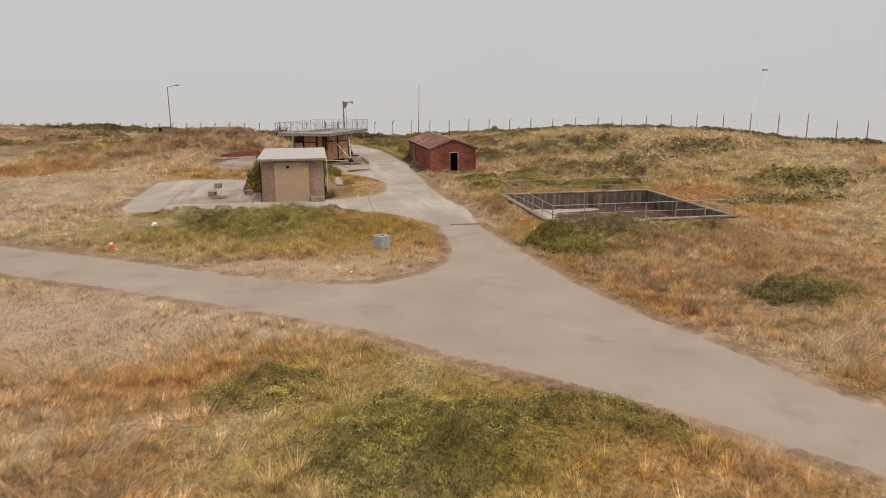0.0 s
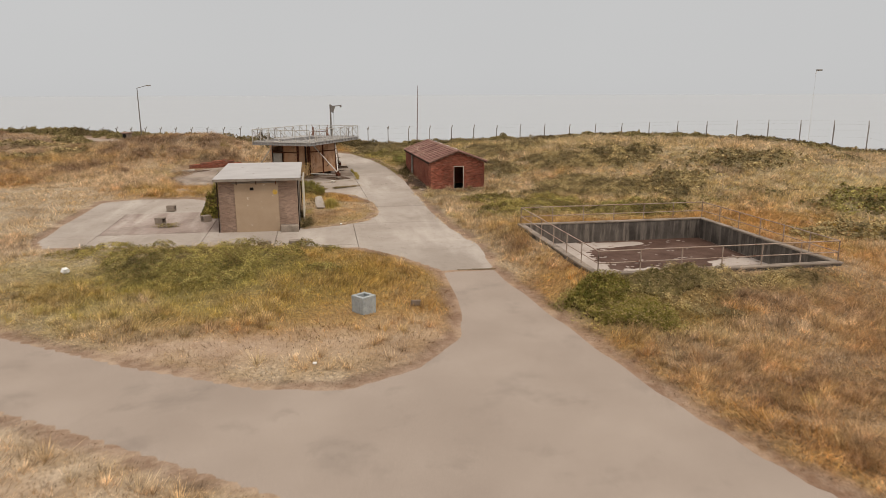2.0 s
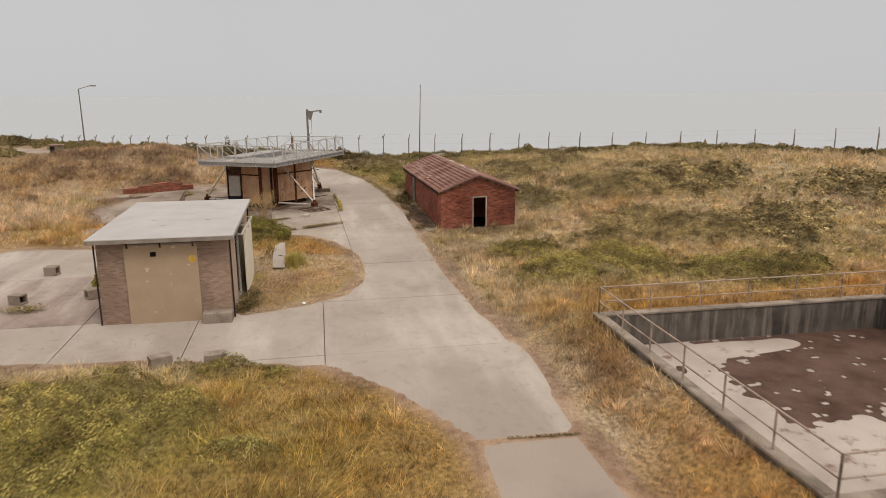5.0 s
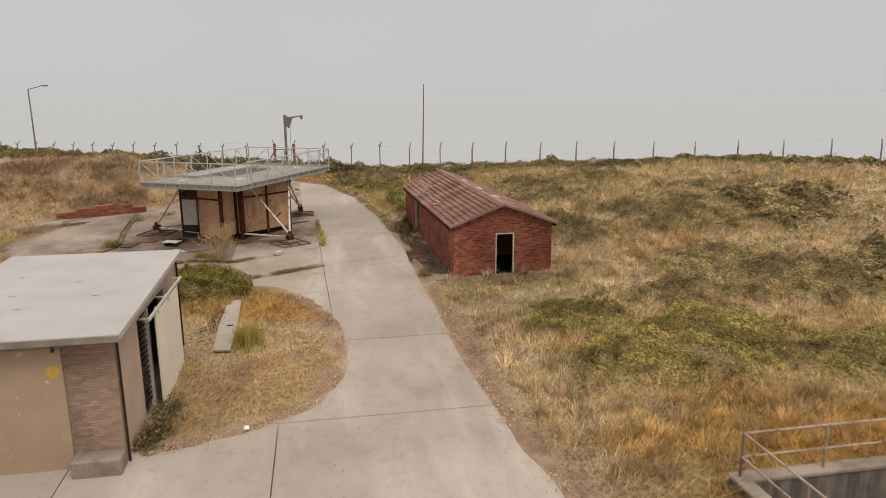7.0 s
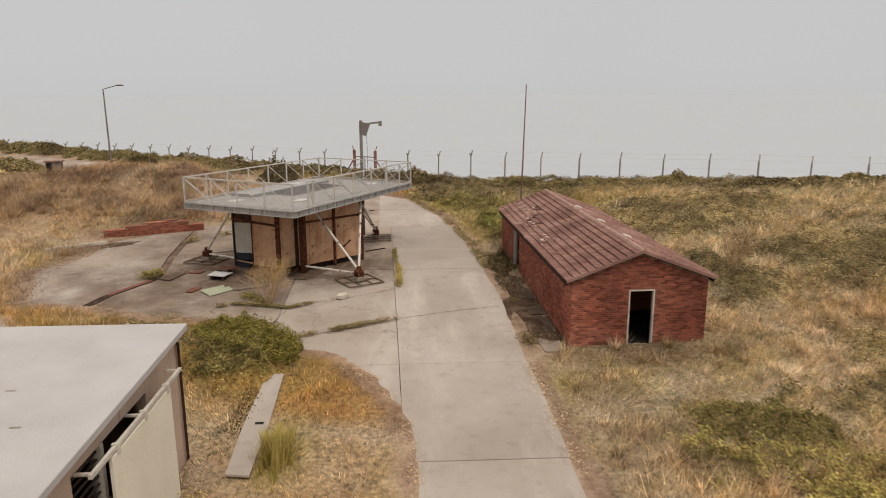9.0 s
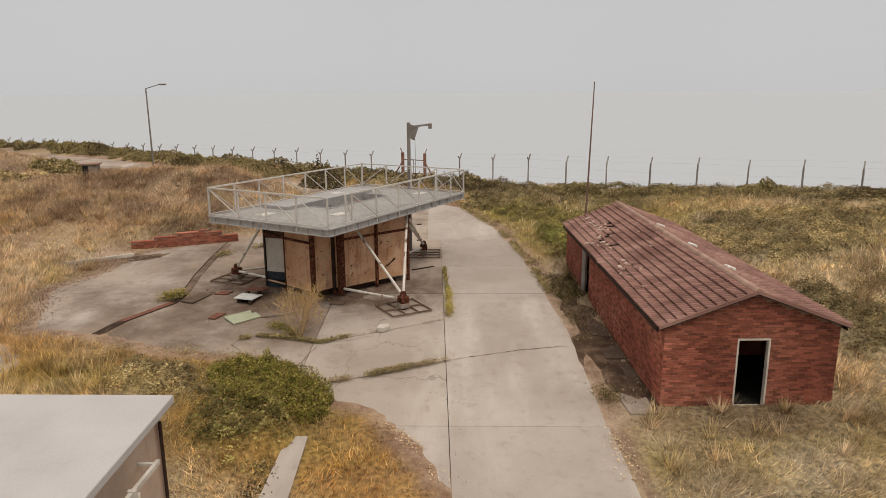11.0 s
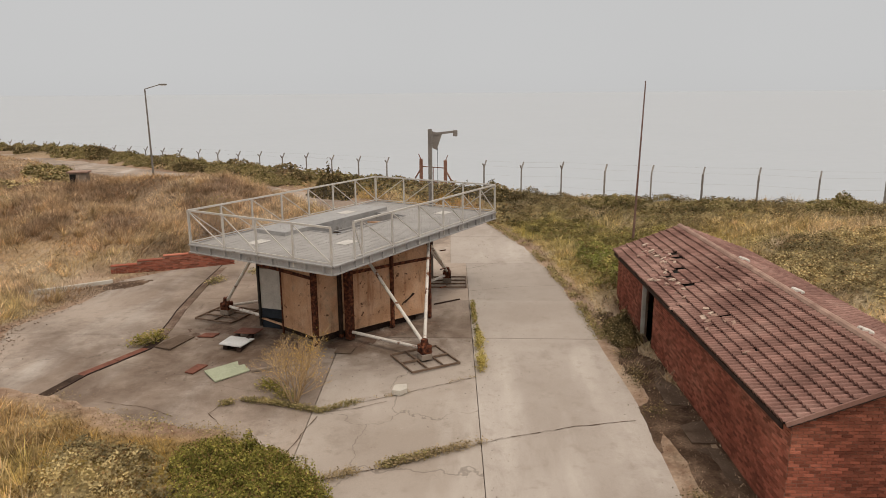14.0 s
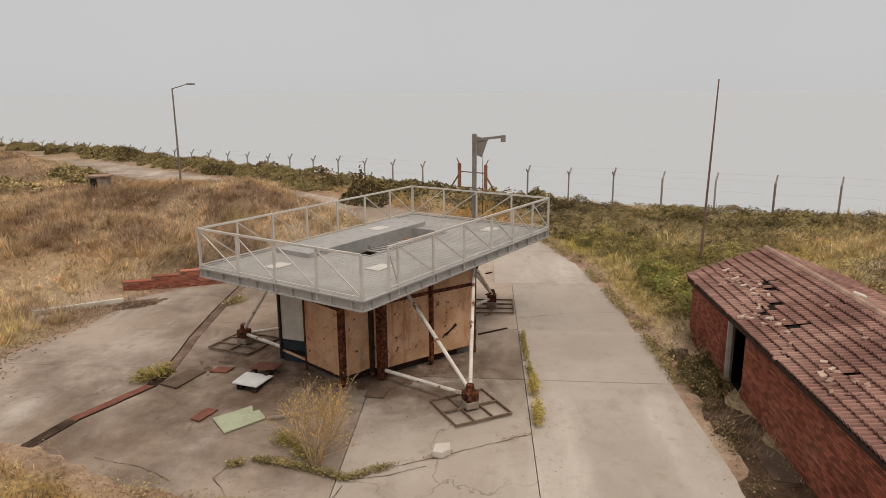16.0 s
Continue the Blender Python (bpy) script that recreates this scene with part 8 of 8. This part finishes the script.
# ---- grass ----
def sow(name, x0, x1, y0, y1, density, width, hmin, hmax, seed, label, near=None, fade=0.0):
    rs = np.random.RandomState(seed)
    n = int((x1 - x0) * (y1 - y0) * density)
    x, y = x0 + rs.rand(n) * (x1 - x0), y0 + rs.rand(n) * (y1 - y0)
    if fade:
        inn = np.minimum(np.minimum(x - x0, x1 - x), np.minimum(y - y0, y1 - y))
        some = rs.rand(n) < sstep(0, fade, inn + (fnoise(x, y, 4, 46) - 0.5) * fade)
        x, y = x[some], y[some]
        n = len(x)
    pv = paved(x, y)
    bay, inland = fence_frame(x, y)
    ok = (pv > -0.06 + 0.3 * rs.rand(n) ** 2) & (inland > -1.0)
    ok &= ~((x > PIT[0] - 0.1) & (x < PIT[1] + 0.1) & (y > PIT[2] - 0.1) & (y < PIT[3] + 0.1))
    ok &= ~((x > HX0 - 0.05) & (x < HX1 + 0.1) & (y > HY0 - 0.1) & (y < HY1 + 0.05))
    ok &= ~((x > 1.75) & (x < 2.5) & (y > 65.7) & (y < 71.7))
    su, sv = (x - 12.22) * 0.99961 + (y - 73.6) * 0.02792, -(x - 12.22) * 0.02792 + (y - 73.6) * 0.99961
    ok &= ~((su > -0.05) & (su < SHED_W + 0.05) & (sv > -0.05) & (sv < SHED_L + 0.05))
    if near is not None:
        ok &= near(x, y)
    x, y, pv = x[ok], y[ok], pv[ok]
    sw = sward(x, y, pv)
    thin = rs.rand(len(x)) < (1 - 0.75 * sw[:, 2])
    x, y, pv, sw = x[thin], y[thin], pv[thin], sw[thin]
    n = len(x)
    tall = np.clip(fnoise(x, y, 5, 41) * 1.5 - 0.25, 0, 1) * sstep(0.1, 1.6, pv) * (1 - 0.8 * sw[:, 2])
    clump = sstep(0.3, 0.7, fnoise(x, y, 0.8, 42))
    tall = np.clip(tall * (0.25 + 1.2 * clump), 0, 1) * np.where((x > -1) & (x < 7) & (y > 59) & (y < 75), 0.6, 1.0)
    thick = thicket(x, y)[0]
    h = (hmin + (hmax - hmin) * tall) * (0.6 + 0.8 * rs.rand(n)) * (1 - 0.75 * thick)
    h = h * (1 - 0.75 * np.exp(-((x - 14.6) / 3.6) ** 2 - ((y - 72.6) / 1.4) ** 2))
    z = ground(x, y, pv)
    a = rs.rand(n) * 2 * math.pi
    wdir = np.stack([np.cos(a), np.sin(a), np.zeros(n)], -1) * (width * (0.6 + 0.8 * rs.rand(n)))[:, None]
    lean = 0.55 * (fnoise(x, y, 2.4, 43) - 0.5) * 4
    bend = np.stack([rs.normal(0.1, 0.5, n) + lean, rs.normal(-0.15, 0.5, n), np.ones(n)], -1) * h[:, None]
    p = np.stack([x, y, z - 0.02], -1)
    co = np.stack([p - wdir, p + wdir, p + bend], 1).reshape(-1, 3)
    tris = np.arange(n * 3).reshape(-1, 3)
    jit = np.clip(sw + np.concatenate([rs.normal(0, 0.1, (n, 3)), np.zeros((n, 1))], 1), 0, 1)
    return tagged(tri_mesh(name, co, tris, M_GRASS, np.repeat(jit, 3, 0)), label, "grass", kind="stuff")


EDGE = np.random.RandomState(5)


def inner(x, y):
    """The dense sward thins out gradually towards the far sides of the plot."""
    w = (fnoise(x, y, 6, 47) - 0.5) * 8
    return EDGE.rand(len(x)) < sstep(-36, -16, x + w) * sstep(50, 31, x + w) * sstep(0, 15, y + w)


GL = "dry straw and gold meadow grass in tussocks"
sow("grass", -36, 48, 1, 34, 190, 0.013, 0.07, 0.5, 61, GL, near=inner)
sow("grass", -36, 48, 34, 60, 130, 0.015, 0.07, 0.5, 62, GL, near=inner)
sow("grass", -12, 34, 60, 80, 150, 0.015, 0.07, 0.5, 63, GL)
sow("grass", 34, 62, 40, 85, 40, 0.025, 0.1, 0.6, 64, GL)
sow("grass", -45, -12, 56, 88, 40, 0.02, 0.06, 0.3, 65, GL)
sow("grass", -70, 80, -20, 70, 9, 0.035, 0.08, 0.5, 69, GL, near=lambda x, y: (x < -16) | (x > 30) | (y < 16), fade=14)
sow("grass", -34, 36, 80, 112, 95, 0.02, 0.1, 0.75, 66, GL)
sow("grass", -60, 0, 108, 148, 26, 0.03, 0.1, 0.6, 67, GL)
sow("grass", 34, 66, 60, 95, 30, 0.03, 0.1, 0.6, 68, GL)


# tussocks: bigger radiating tufts that break up the sward
def tussocks(x0, x1, y0, y1, count, blades, h, width, seed):
    rs = np.random.RandomState(seed)
    cx, cy = x0 + rs.rand(count) * (x1 - x0), y0 + rs.rand(count) * (y1 - y0)
    if y0 < 30:
        keep_ = inner(cx, cy)
        cx, cy = cx[keep_], cy[keep_]
    pv = paved(cx, cy)
    bay, inland = fence_frame(cx, cy)
    ok = (pv > 1.0) & (inland > 0) & (fnoise(cx, cy, 6, 58) > 0.42)
    ok &= ~((cx > PIT[0] - 0.5) & (cx < PIT[1] + 0.5) & (cy > PIT[2] - 0.5) & (cy < PIT[3] + 0.5))
    ok &= ~((cx > HX0 - 0.4) & (cx < HX1 + 0.5) & (cy > HY0 - 0.4) & (cy < HY1 + 0.4))
    ok &= ~((cx > 11.6) & (cx < 17.8) & (cy > 73.2) & (cy < 89.2))
    sw0 = sward(cx, cy)
    ok &= thicket(cx, cy)[0] < 0.5
    ok &= (sw0[:, 2] < 0.45)
    cx, cy, sw0 = cx[ok], cy[ok], sw0[ok]
    m = len(cx)
    k = np.repeat(np.arange(m), blades)
    n = len(k)
    a, r = rs.rand(n) * 2 * math.pi, np.abs(rs.normal(0, 0.13, n))
    x, y = cx[k] + np.cos(a) * r, cy[k] + np.sin(a) * r
    z = ground(cx, cy)[k]
    hh = (h * (0.5 + 0.7 * rs.rand(m)))[k] * (0.5 + 0.6 * rs.rand(n))
    out = 0.35 + 2.4 * r + 0.4 * rs.rand(n)
    tip = np.stack([x + np.cos(a) * out * hh + 0.1 * hh, y + np.sin(a) * out * hh, z + hh], -1)
    p = np.stack([x, y, z - 0.05], -1)
    wd = np.stack([-np.sin(a), np.cos(a), np.zeros(n)], -1) * (width * (0.6 + 0.8 * rs.rand(n)))[:, None]
    co = np.stack([p - wd, p + wd, tip], 1).reshape(-1, 3)
    sw = sw0[k].copy()
    sw[:, 1] = np.clip(sw[:, 1] * 0.7 + (rs.normal(0, 0.12, m))[k], 0, 1)
    sw[:, 0] = np.clip(sw[:, 0] + (rs.normal(-0.05, 0.15, m))[k], 0, 1)
    sw[:, 2] = 0
    tagged(tri_mesh("grass_tussock", co, np.arange(n * 3).reshape(-1, 3), M_GRASS, np.repeat(sw, 3, 0)), "dry straw tussocks standing in the meadow", "grass", kind="stuff")


tussocks(-36, 48, 1, 60, 8000, 66, 0.5, 0.009, 81)
tussocks(10, 45, 57, 100, 2600, 50, 0.5, 0.013, 82)
tussocks(-34, -2, 78, 116, 3200, 50, 0.7, 0.013, 83)
tussocks(-13, -2, 63, 81, 600, 46, 0.6, 0.014, 84)

twig_shrub(-8.5, 97.4, 1.8, 8, 6, "spindly yellow-green shrub behind the low brick wall", M_LEAF_LIME, 1100)


# one lush yellow-green tuft beside the hut path
rs = np.random.RandomState(66)
n = 1500
a, r = rs.rand(n) * 2 * math.pi, np.abs(rs.normal(0, 0.36, n))
x, y = np.cos(a) * r * 0.7 + 0.15 * np.sin(7 * a), np.sin(a) * r * 1.7
hh = 0.68 * np.exp(-r * r * 1.2) * (0.35 + 0.7 * rs.rand(n))
p = np.stack([x, y, np.full(n, -0.06)], -1)
tip = np.stack([x + np.cos(a) * hh * (0.2 + 0.3 * rs.rand(n)), y + np.sin(a) * hh * (0.2 + 0.3 * rs.rand(n)), hh], -1)
wd = np.stack([-np.sin(a), np.cos(a), np.zeros(n)], -1) * (0.016 * (0.6 + 0.8 * rs.rand(n)))[:, None]
ob = tri_mesh("grass_tuft", np.stack([p - wd, p + wd, tip], 1).reshape(-1, 3), np.arange(n * 3).reshape(-1, 3), M_TUFT)
ob.matrix_world = pose(3.05, 66.6, float(ground(3.05, 66.6)))
tagged(ob, "lush yellow-green tuft of weeds in dry grass", "weeds")
